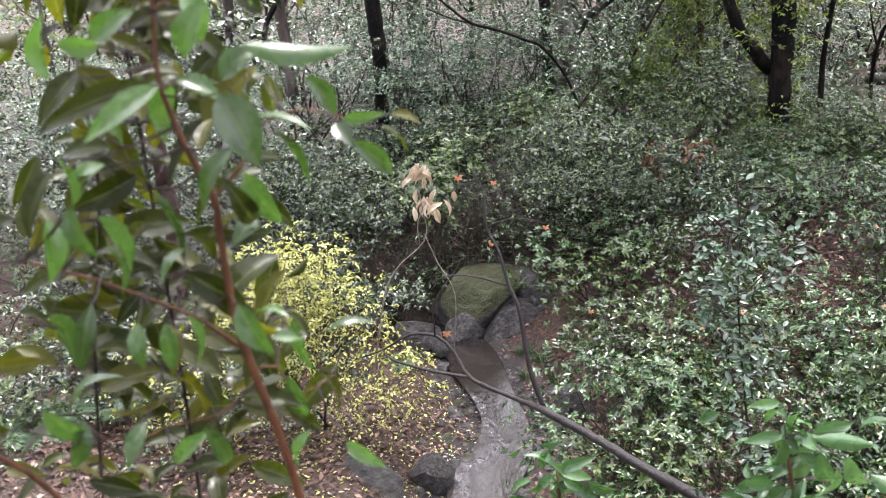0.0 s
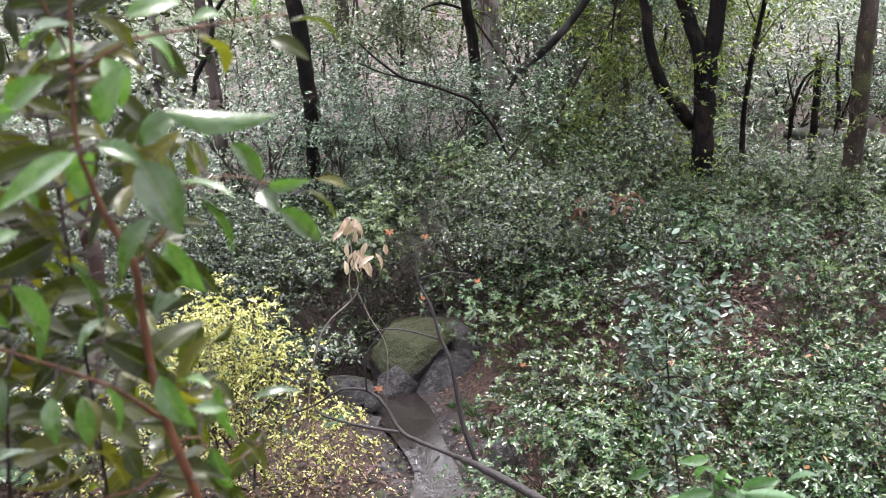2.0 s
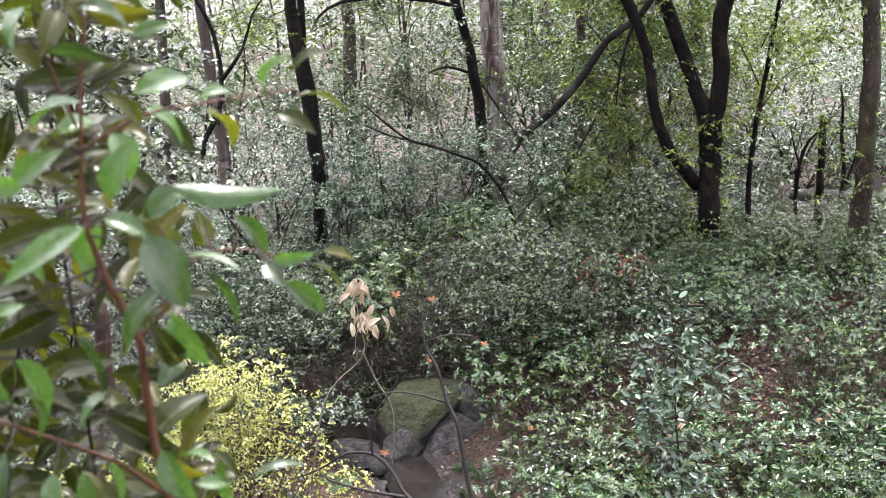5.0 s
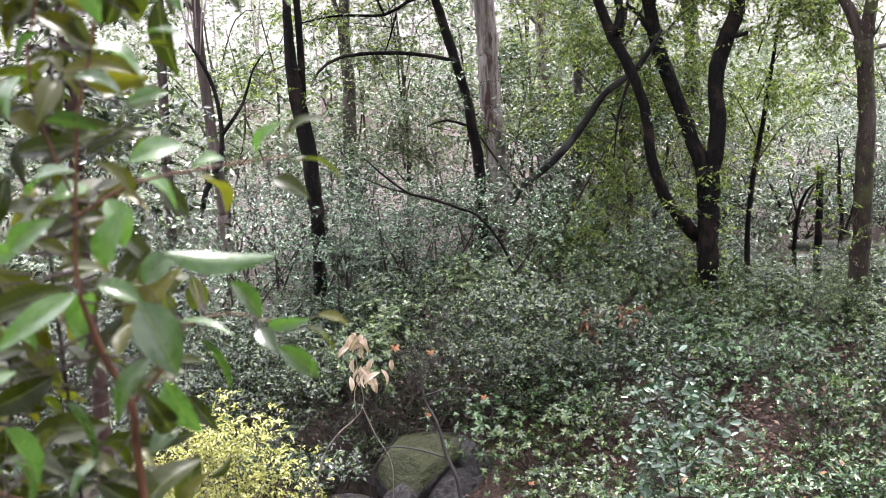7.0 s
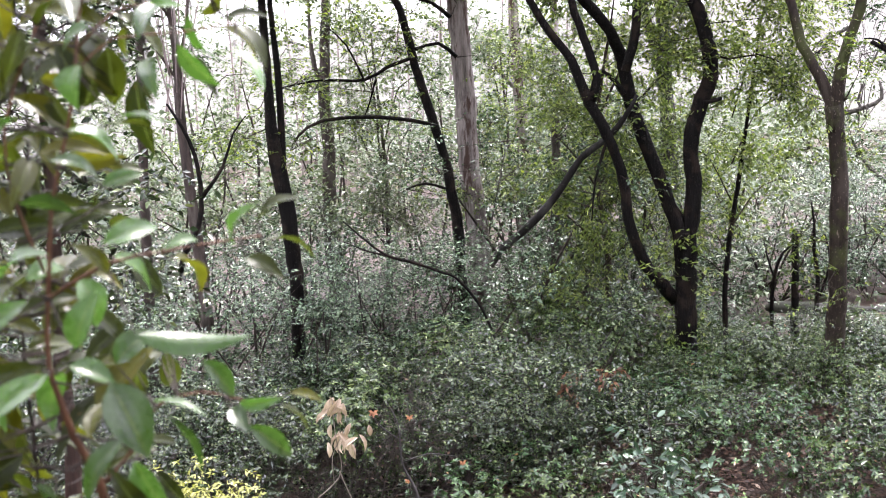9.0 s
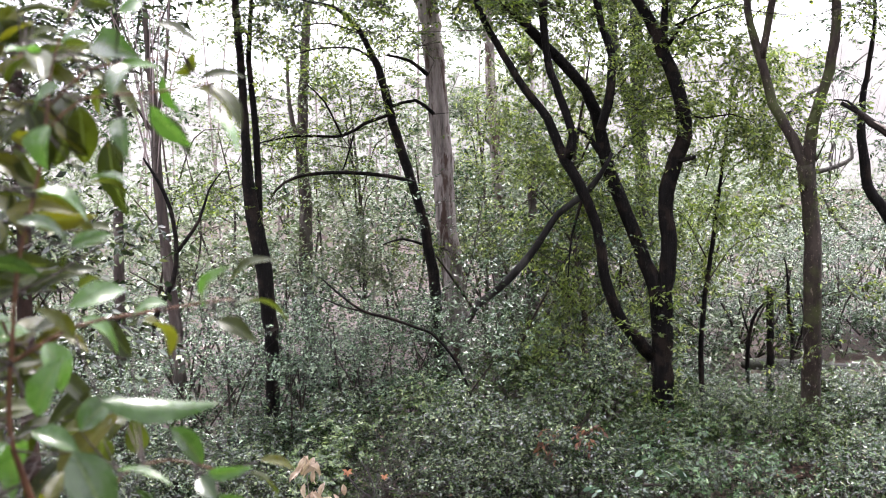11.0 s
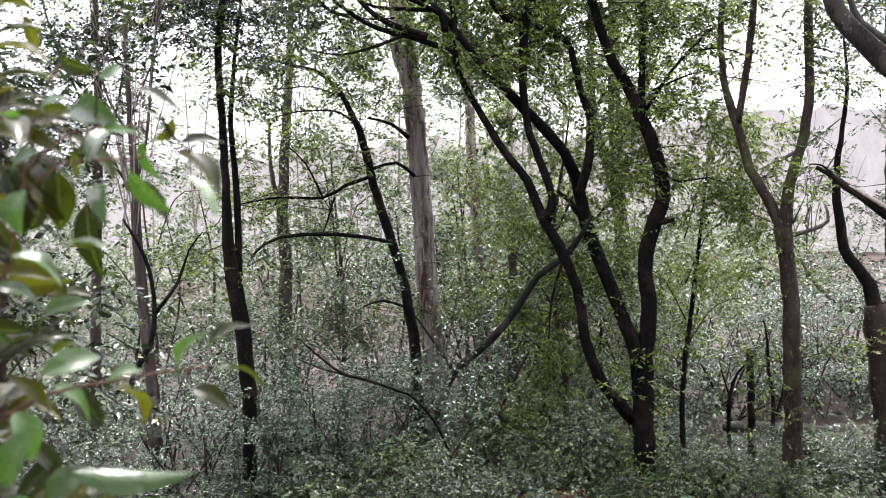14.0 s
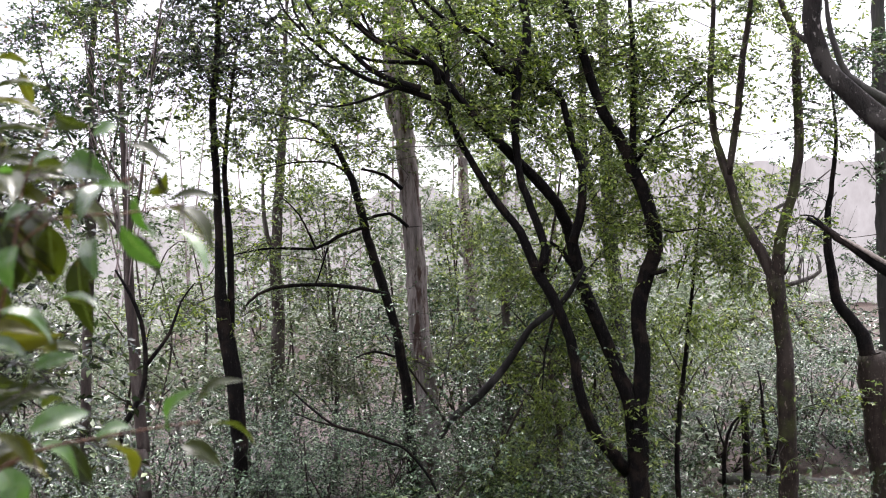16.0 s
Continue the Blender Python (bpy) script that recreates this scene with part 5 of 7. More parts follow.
v, t, e_ = sprays(r, o, r.normal(size=o.shape) * np.array([1, 1, 0.3]), r.uniform(0.5, 1.2, len(o)), 8, 0.3, droop=0.2)
tagged(child("boughs", array_mesh("boughs", v, t, leaf_dark), behind), kind="stuff")


# ---------------------------------------------------------------- boulders and stones
def boulder(name, label, at, size, turn, seed, detail=4, jag=0.22, rock=rock_bare):
    bm = bmesh.new()
    bmesh.ops.create_icosphere(bm, subdivisions=detail, radius=1.0)
    off = Vector((seed * 3.1, seed * 1.7, seed * 0.9))
    pick = random.Random(seed)
    cuts = [(Vector((pick.uniform(-1, 1), pick.uniform(-1, 1), pick.uniform(-0.4, 1))).normalized(), pick.uniform(0.58, 0.88)) for _ in range(13)]
    for vert in bm.verts:
        c = vert.co.copy()
        c = Vector([math.copysign(abs(q) ** 0.8, q) for q in c])
        n1 = noise.noise(c * 0.9 + off) * jag + noise.noise(c * 2.3 + off) * jag * 0.4 + noise.noise(c * 6 + off) * jag * 0.12
        c = c * (1 + n1)
        for cut, reach in cuts:
            over = c.dot(cut) - reach
            if over > 0:
                c -= cut * over * 0.93
        vert.co = c * (1 + 0.03 * noise.noise(c * 7 + off) + 0.02 * noise.noise(c * 17 + off))
    for face in bm.faces:
        face.smooth = True
    me = bpy.data.meshes.new(name)
    bm.to_mesh(me)
    bm.free()
    me.materials.append(rock)
    ob = new(name, me)
    ob.matrix_world = pose(*at, *turn) @ Matrix.Diagonal((*size, 1))
    return tagged(ob, label, "boulder", "stream boulders")


boulder("boulder", "large rounded boulder with green moss on top", (0.42, 12.42, 0.30), (0.66, 0.56, 0.60), (14, 6, 25), 12, 5, 0.12, rock_mossy)
boulder("boulder", "large grey boulder, bare and wet", (1.12, 12.52, 0.16), (0.62, 0.52, 0.50), (-6, 14, -20), 2, 5, 0.16)
boulder("boulder", "grey boulder at the edge of the pool", (0.86, 12.0, -0.04), (0.52, 0.36, 0.40), (-10, -12, 14), 21, 5, 0.16)
boulder("boulder", "brown boulder wedged under the mossy one", (0.24, 12.0, 0.0), (0.34, 0.28, 0.30), (-8, 10, 30), 17, 4, 0.16)
boulder("boulder", "low wet boulder beside the pool", (-0.43, 11.70, 0.12), (0.38, 0.3, 0.2), (0, 6, 30), 4)
boulder("stone", "small grey stone at the water", (-0.12, 11.35, 0.08), (0.16, 0.13, 0.12), (0, 8, 30), 8, 3)
boulder("boulder", "dark wet boulder on the bank", (1.4, 9.65, 0.15), (0.3, 0.3, 0.28), (5, 0, 40), 5)
boulder("boulder", "smooth grey boulder at the foot of the bank", (-1.05, 8.55, 0.12), (0.6, 0.42, 0.3), (0, 5, -15), 6)
boulder("boulder", "wet grey stone beside the stream", (-0.3, 8.65, 0.06), (0.24, 0.26, 0.2), (0, 5, -15), 9)
# ---------------------------------------------------------------- single large leaves
def big_leaf_mesh(name, base, tip, width, mat, lift=0.12, cup=0.22, seed=0, tip_at=0.62):
    """An elliptic leaf from base to tip, bent along its rib and cupped across it."""
    r = np.random.default_rng(seed)
    base, tip = np.array(base), np.array(tip)
    way = tip - base
    ln = np.linalg.norm(way)
    way = way / ln
    face = unit(np.array([0.1, -0.6, 1.0]) + r.normal(size=3) * 0.55)
    side = unit(np.cross(way, face))
    up = np.cross(side, way)
    s = np.linspace(0, 1, 9)
    shape = np.sin(np.pi * s**0.85) ** 0.8 * (1 - 0.25 * s)
    shape[0], shape[-1] = 0.04, 0.02
    c = np.linspace(-1, 1, 5)
    arch = lift * ln * np.sin(np.pi * s) * r.uniform(0.4, 1.5) - 0.06 * ln * s**2
    curl = 1 + 0.12 * r.normal(size=(9, 5))
    v = base + s[:, None, None] * way * ln + (shape[:, None] * c[None] * width / 2)[..., None] * side + (arch[:, None] + np.abs(c)[None] ** 1.3 * cup * width * shape[:, None] * curl)[..., None] * up
    i = np.arange(45).reshape(9, 5)
    q = np.stack([i[:-1, :-1], i[:-1, 1:], i[1:, 1:], i[1:, :-1]], -1).reshape(-1, 4)
    me = array_mesh(name, v.reshape(-1, 3), q, mat, True)
    me.attributes.new("across", "FLOAT", "POINT").data.foreach_set("value", np.tile(np.abs(c), 9).astype(np.float32))
    return me


BASES = []


def big_leaves(owner, rows, mat=leaf_near):
    for row in rows:
        BASES.append(row[:3])
        # leaves set farther back take the copy with painted shade
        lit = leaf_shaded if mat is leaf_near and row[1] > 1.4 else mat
        child("leaf", big_leaf_mesh("leaf", row[:3], row[3:6], row[6] * 1.25, lit, seed=len(BASES)), owner)


def more_leaves(owner, seed, number, size, back, mat=leaf_near, only=None):
    """Further leaves along the branches, behind the front ones."""
    r = np.random.default_rng(seed)
    line = np.vstack(GROWN[owner.name] if only is None else [GROWN[owner.name][k] for k in only])
    for k in r.choice(len(line), number):
        base = line[k, :3] + r.normal(size=3) * 0.075 + np.array([-0.03, back * r.uniform(0.2, 2.4), 0])
        way = unit(r.normal(size=3) * np.array([1, 0.6, 0.7]) + np.array([0, 0, -0.35]))
        ln = size * r.uniform(0.7, 1.2)
        if owner.name == "broadleaf_shrub" and (base + way * ln)[0] > -0.24:
            continue
        BASES.append(tuple(base))
        child("leaf", big_leaf_mesh("leaf", base, base + way * ln, ln * 0.4, mat, seed=int(k)), owner)


def petioles(owner):
    """Short twigs that carry each leaf from the nearest branch."""
    line = np.vstack(GROWN[owner.name])[:, :3]
    b_ = np.array(BASES)
    near_line = line[np.argmin(np.linalg.norm(line[None] - b_[:, None], axis=-1), axis=1)]
    mid = (near_line + b_) / 2 + np.array([0, 0, -0.006])
    v, t = twigs(np.vstack([near_line, mid]), np.vstack([mid, b_]), np.repeat([0.0028, 0.0022], len(b_)))
    tagged(child("petiole", array_mesh("petiole", v, t, bark_brown), owner), kind="stuff")


def red_leaves(owner, rows):
    for k, (x, y, z, size) in enumerate(rows):
        r = np.random.default_rng(k)
        a = np.linspace(-2.0, 2.0, 5)
        base = np.repeat([[x, y, z]], 5, 0)
        v, t = leaves(base, np.stack([np.sin(a), 0 * a - 0.2 + r.normal() * 0.2, -np.cos(a)], -1), np.repeat([[0.2, -1.0, 0.3]], 5, 0), np.full(5, size * 0.6), np.full(5, size * 0.3), droop=0)
        child("leaf", array_mesh("leaf", v, t, leaf_red), owner, "curled orange-red leaf")


def dry_leaves(owner, rows):
    for k, row in enumerate(rows):
        child("leaf", big_leaf_mesh("leaf", row[:3], row[3:6], row[6], leaf_dry, seed=k + 300, cup=0.4), owner, "bleached dry leaf")


# a large-leaved shrub close to the eye
near = thing("broadleaf_shrub", "large glossy-leaved shrub with reddish-brown stems, some leaves yellowing", "shrub")
limb("stem", near, bark_stem, [(-0.2664, 1.3631, 5.2463, 0.0081), (-0.2731, 1.3617, 5.3282, 0.0079), (-0.2888, 1.3584, 5.4306, 0.0076), (-0.3069, 1.3543, 5.5235, 0.0074), (-0.3213, 1.3509, 5.6016, 0.0071), (-0.3266, 1.3496, 5.6794, 0.0069), (-0.3266, 1.3496, 5.7891, 0.0066), (-0.3272, 1.3494, 5.8374, 0.0064), (-0.3534, 1.3427, 5.9135, 0.0051), (-0.3660, 1.3392, 5.9723, 0.0043), (-0.3722, 1.3375, 6.0087, 0.0038), (-0.3717, 1.3444, 6.0585, 0.0033), (-0.3636, 1.3469, 6.1195, 0.0031), (-0.3478, 1.3515, 6.2315, 0.0028), (-0.3214, 1.3588, 6.3184, 0.0025), (-0.3027, 1.3636, 6.3974, 0.0023), (-0.2993, 1.3885, 6.4601, 0.0020), (-0.2830, 1.3925, 6.5148, 0.0015), (-0.2565, 1.3986, 6.5665, 0.0010)], 0.05, 8, 0.03)
limb("branch", near, bark_stem, [(-0.3353, 1.3886, 5.5670, 0.0039), (-0.3794, 1.3770, 5.6200, 0.0034), (-0.4152, 1.3664, 5.6498, 0.0031), (-0.5102, 1.3332, 5.7207, 0.0029), (-0.5976, 1.2958, 5.7761, 0.0021)], 0.05, 8, 0.03)
limb("branch", near, bark_stem, [(-0.3304, 1.3692, 5.8259, 0.0031), (-0.3012, 1.3761, 5.8545, 0.0026), (-0.2730, 1.3821, 5.8868, 0.0023), (-0.2474, 1.3871, 5.9302, 0.0018), (-0.1863, 1.3969, 5.9425, 0.0015), (-0.1238, 1.4041, 5.9209, 0.0010)], 0.05, 8, 0.03)
limb("branch", near, bark_stem, [(-0.3595, 1.3272, 6.1081, 0.0025), (-0.2873, 1.3468, 6.1449, 0.0023), (-0.2151, 1.3623, 6.1543, 0.0020), (-0.1403, 1.3740, 6.1614, 0.0015), (-0.0830, 1.3801, 6.1646, 0.0010)], 0.05, 8, 0.03)
limb("branch", near, bark_stem, [(-0.2954, 1.3688, 6.4304, 0.0020), (-0.2454, 1.3805, 6.4765, 0.0018), (-0.1839, 1.3922, 6.4830, 0.0015), (-0.1304, 1.4001, 6.4971, 0.0010)], 0.05, 8, 0.03)
limb("branch", near, bark_stem, [(-0.3234, 1.4223, 5.4786, 0.0027), (-0.3961, 1.4034, 5.4322, 0.0021), (-0.4728, 1.3790, 5.4336, 0.0016), (-0.5432, 1.3524, 5.4046, 0.0011)], 0.05, 8, 0.03)
limb("branch", near, bark_stem, [(-0.3828, 1.4142, 6.1147, 0.0024), (-0.4115, 1.4053, 6.2289, 0.0024), (-0.4135, 1.4047, 6.3285, 0.0019), (-0.3748, 1.4166, 6.4310, 0.0016), (-0.3394, 1.4265, 6.5036, 0.0013)], 0.05, 8, 0.03)
limb("branch", near, bark_stem, [(-0.3223, 1.3918, 5.5179, 0.0024), (-0.2828, 1.4006, 5.5197, 0.0018), (-0.2544, 1.4061, 5.4610, 0.0013), (-0.1873, 1.4169, 5.4913, 0.0008)], 0.05, 8, 0.03)
limb("branch", near, bark_stem, [(-0.7434, 1.3028, 5.4696, 0.0047), (-0.6913, 1.3312, 5.3960, 0.0047), (-0.6551, 1.3494, 5.3166, 0.0047), (-0.6323, 1.3602, 5.2380, 0.0044)], 0.05, 8, 0.03)
limb("branch", near, bark_stem, [(-0.2930, 1.3248, 6.3966, 0.0017), (-0.2457, 1.3358, 6.4367, 0.0015), (-0.1700, 1.3496, 6.4409, 0.0012), (-0.0908, 1.3593, 6.4522, 0.0010)], 0.05, 8, 0.03)
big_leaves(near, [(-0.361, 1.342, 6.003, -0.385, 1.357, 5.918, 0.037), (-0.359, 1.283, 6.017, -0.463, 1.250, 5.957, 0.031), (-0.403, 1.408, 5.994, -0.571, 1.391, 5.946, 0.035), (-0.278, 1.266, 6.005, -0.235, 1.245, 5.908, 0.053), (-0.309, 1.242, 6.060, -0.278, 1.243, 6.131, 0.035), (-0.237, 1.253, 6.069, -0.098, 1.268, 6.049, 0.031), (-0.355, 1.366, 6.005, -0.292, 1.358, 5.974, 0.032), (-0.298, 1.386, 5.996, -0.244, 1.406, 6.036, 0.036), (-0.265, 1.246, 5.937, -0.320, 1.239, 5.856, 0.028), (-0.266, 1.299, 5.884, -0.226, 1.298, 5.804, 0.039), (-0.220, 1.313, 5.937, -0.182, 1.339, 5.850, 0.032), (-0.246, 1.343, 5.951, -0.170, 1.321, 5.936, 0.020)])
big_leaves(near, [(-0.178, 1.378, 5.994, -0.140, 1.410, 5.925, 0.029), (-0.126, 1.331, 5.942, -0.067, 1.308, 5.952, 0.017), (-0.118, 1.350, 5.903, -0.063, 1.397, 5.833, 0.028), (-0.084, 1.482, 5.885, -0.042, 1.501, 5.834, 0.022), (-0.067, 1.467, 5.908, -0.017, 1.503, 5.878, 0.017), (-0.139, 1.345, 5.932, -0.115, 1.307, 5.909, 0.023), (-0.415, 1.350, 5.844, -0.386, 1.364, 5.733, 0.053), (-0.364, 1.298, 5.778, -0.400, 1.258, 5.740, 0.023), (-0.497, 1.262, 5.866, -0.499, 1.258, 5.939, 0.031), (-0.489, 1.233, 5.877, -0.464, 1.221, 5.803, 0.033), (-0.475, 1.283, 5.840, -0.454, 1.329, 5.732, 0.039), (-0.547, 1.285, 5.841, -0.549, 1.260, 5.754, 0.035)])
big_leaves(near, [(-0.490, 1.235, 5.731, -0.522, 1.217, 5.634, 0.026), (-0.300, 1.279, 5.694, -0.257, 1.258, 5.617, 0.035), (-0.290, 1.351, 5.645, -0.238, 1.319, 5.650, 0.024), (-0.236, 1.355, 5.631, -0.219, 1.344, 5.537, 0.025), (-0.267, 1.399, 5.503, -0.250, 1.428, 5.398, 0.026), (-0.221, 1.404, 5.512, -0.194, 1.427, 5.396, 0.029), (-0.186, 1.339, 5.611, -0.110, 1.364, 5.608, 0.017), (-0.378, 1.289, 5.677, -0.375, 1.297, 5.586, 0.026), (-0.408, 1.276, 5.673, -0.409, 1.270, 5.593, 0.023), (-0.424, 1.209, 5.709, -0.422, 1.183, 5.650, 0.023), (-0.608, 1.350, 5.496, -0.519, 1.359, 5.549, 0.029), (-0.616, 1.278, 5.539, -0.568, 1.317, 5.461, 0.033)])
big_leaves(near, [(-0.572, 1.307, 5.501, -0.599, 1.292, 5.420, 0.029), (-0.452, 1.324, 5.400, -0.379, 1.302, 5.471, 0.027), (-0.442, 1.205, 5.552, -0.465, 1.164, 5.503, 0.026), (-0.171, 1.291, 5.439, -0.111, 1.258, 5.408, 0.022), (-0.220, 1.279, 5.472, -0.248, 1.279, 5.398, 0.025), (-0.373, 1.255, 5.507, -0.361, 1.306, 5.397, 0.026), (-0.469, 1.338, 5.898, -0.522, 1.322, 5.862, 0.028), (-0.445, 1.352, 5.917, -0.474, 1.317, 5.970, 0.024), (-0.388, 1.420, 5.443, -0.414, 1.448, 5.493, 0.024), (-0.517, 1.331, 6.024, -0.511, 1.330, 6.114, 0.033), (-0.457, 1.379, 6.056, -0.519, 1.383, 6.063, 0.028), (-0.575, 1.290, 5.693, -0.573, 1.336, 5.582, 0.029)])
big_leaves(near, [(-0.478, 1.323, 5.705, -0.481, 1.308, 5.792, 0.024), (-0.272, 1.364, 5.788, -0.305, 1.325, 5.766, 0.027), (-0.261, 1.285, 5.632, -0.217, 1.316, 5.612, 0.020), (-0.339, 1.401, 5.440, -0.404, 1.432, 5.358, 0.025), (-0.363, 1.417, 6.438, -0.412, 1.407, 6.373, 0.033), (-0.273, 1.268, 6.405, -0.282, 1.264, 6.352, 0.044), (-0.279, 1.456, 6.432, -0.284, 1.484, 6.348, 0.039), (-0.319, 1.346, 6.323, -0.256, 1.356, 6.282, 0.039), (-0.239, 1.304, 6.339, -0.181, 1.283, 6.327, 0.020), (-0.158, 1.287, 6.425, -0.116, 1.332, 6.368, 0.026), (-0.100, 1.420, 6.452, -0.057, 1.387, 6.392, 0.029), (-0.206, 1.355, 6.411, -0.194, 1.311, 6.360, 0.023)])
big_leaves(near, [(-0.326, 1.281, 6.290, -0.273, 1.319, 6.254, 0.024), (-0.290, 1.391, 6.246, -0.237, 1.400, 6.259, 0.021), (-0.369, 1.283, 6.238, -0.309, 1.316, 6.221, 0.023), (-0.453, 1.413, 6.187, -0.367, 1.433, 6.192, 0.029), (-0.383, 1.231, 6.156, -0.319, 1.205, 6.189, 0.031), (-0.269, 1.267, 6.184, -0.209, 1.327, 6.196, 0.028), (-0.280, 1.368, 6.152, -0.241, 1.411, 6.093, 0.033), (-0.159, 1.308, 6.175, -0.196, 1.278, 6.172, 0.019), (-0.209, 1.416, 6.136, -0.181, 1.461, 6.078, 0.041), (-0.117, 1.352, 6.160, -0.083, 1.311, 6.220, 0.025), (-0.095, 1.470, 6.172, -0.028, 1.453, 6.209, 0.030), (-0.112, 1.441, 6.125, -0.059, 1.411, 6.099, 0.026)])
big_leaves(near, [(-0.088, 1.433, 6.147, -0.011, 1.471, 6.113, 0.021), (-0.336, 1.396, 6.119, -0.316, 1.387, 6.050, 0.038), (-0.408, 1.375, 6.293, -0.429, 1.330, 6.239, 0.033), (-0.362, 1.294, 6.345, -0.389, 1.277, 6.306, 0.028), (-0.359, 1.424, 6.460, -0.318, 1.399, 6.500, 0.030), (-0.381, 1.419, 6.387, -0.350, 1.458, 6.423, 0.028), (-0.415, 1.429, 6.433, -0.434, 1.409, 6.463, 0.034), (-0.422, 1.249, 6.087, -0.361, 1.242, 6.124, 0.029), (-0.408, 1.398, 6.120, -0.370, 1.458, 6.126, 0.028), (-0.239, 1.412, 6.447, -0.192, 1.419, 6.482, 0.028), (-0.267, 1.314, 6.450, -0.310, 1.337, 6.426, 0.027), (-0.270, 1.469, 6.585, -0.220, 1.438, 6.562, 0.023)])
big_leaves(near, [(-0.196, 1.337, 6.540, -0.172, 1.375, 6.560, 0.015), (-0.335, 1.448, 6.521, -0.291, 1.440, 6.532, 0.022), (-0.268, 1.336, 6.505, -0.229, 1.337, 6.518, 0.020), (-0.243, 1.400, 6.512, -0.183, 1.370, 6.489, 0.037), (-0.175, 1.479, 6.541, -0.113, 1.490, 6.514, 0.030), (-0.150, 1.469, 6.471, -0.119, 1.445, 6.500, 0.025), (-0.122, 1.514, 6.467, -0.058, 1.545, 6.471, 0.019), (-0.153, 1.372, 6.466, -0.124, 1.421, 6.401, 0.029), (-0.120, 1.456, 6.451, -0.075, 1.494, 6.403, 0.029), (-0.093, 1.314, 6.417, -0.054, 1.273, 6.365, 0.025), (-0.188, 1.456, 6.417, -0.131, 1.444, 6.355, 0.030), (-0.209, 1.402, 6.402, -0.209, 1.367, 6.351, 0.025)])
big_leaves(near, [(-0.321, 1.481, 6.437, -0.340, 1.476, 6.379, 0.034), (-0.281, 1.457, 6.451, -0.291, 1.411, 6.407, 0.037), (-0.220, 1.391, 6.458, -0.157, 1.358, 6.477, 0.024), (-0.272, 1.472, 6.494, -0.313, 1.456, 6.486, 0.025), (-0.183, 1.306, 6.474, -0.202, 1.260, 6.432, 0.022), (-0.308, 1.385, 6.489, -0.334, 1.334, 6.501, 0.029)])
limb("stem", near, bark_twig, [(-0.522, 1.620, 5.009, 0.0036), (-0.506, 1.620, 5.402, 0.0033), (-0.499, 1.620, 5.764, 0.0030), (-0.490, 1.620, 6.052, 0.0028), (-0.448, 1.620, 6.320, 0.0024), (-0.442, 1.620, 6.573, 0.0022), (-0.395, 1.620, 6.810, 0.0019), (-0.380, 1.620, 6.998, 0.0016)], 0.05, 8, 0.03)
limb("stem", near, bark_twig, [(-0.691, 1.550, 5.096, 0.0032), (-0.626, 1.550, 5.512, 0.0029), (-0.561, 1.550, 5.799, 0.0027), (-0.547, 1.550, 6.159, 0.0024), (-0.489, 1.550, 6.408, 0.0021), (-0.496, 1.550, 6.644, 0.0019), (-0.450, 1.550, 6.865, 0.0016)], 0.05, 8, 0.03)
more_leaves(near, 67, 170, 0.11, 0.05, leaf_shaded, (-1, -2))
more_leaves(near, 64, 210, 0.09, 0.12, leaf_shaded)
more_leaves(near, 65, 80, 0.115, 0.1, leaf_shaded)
petioles(near)

# a wet bare branch leaning out over the stream
tree = thing("leaning_branch", "wet grey bare branch reaching out over the stream", "branch")
limb("main_stem", tree, bark_ash, [(2.442, 4.928, 1.099, 0.059), (2.149, 5.279, 1.586, 0.052), (1.803, 5.723, 1.723, 0.045), (1.383, 6.249, 1.741, 0.038), (1.068, 6.716, 1.733, 0.035), (0.776, 7.158, 1.691, 0.033), (0.578, 7.797, 1.441, 0.022), (0.184, 8.216, 1.441, 0.019), (0.041, 8.418, 1.619, 0.017), (-0.111, 8.517, 1.759, 0.016), (-0.391, 8.709, 1.695, 0.012), (-0.698, 8.890, 1.446, 0.010), (-1.024, 9.059, 1.250, 0.005)], 0.08, 8, 0.05)
limb("side_branch", tree, bark_ash, [(0.139, 8.017, 1.576, 0.017), (-0.239, 8.214, 1.570, 0.014), (-0.571, 8.398, 1.608, 0.011), (-0.665, 8.491, 1.677, 0.006)], 0.08, 8, 0.05)
limb("side_branch", tree, bark_ash, [(0.789, 7.276, 1.612, 0.027), (0.694, 7.386, 1.910, 0.023), (0.656, 7.490, 2.161, 0.022), (0.612, 7.594, 2.495, 0.018), (0.546, 7.699, 2.656, 0.017), (0.483, 7.804, 2.921, 0.014), (0.389, 7.909, 3.124, 0.010), (0.377, 8.010, 3.429, 0.006), (0.282, 8.113, 3.624, 0.003)], 0.08, 8, 0.05)
limb("side_branch", tree, bark_ash, [(0.545, 7.700, 2.640, 0.010), (0.343, 7.811, 2.676, 0.009), (0.090, 7.918, 2.682, 0.007), (-0.166, 8.016, 2.581, 0.003)], 0.08, 8, 0.05)
limb("side_branch", tree, bark_ash, [(-0.138, 8.517, 1.762, 0.010), (-0.117, 8.517, 2.133, 0.008), (0.098, 8.518, 2.441, 0.006), (0.159, 8.517, 2.554, 0.004)], 0.08, 8, 0.05)
limb("side_branch", tree, bark_ash, [(0.389, 7.909, 3.124, 0.007), (0.612, 7.895, 3.191, 0.006), (0.855, 7.873, 3.154, 0.004)], 0.08, 8, 0.05)
limb("side_branch", tree, bark_ash, [(0.375, 7.910, 3.335, 0.007), (0.236, 7.915, 3.448, 0.006), (0.148, 7.917, 3.582, 0.004)], 0.08, 8, 0.05)
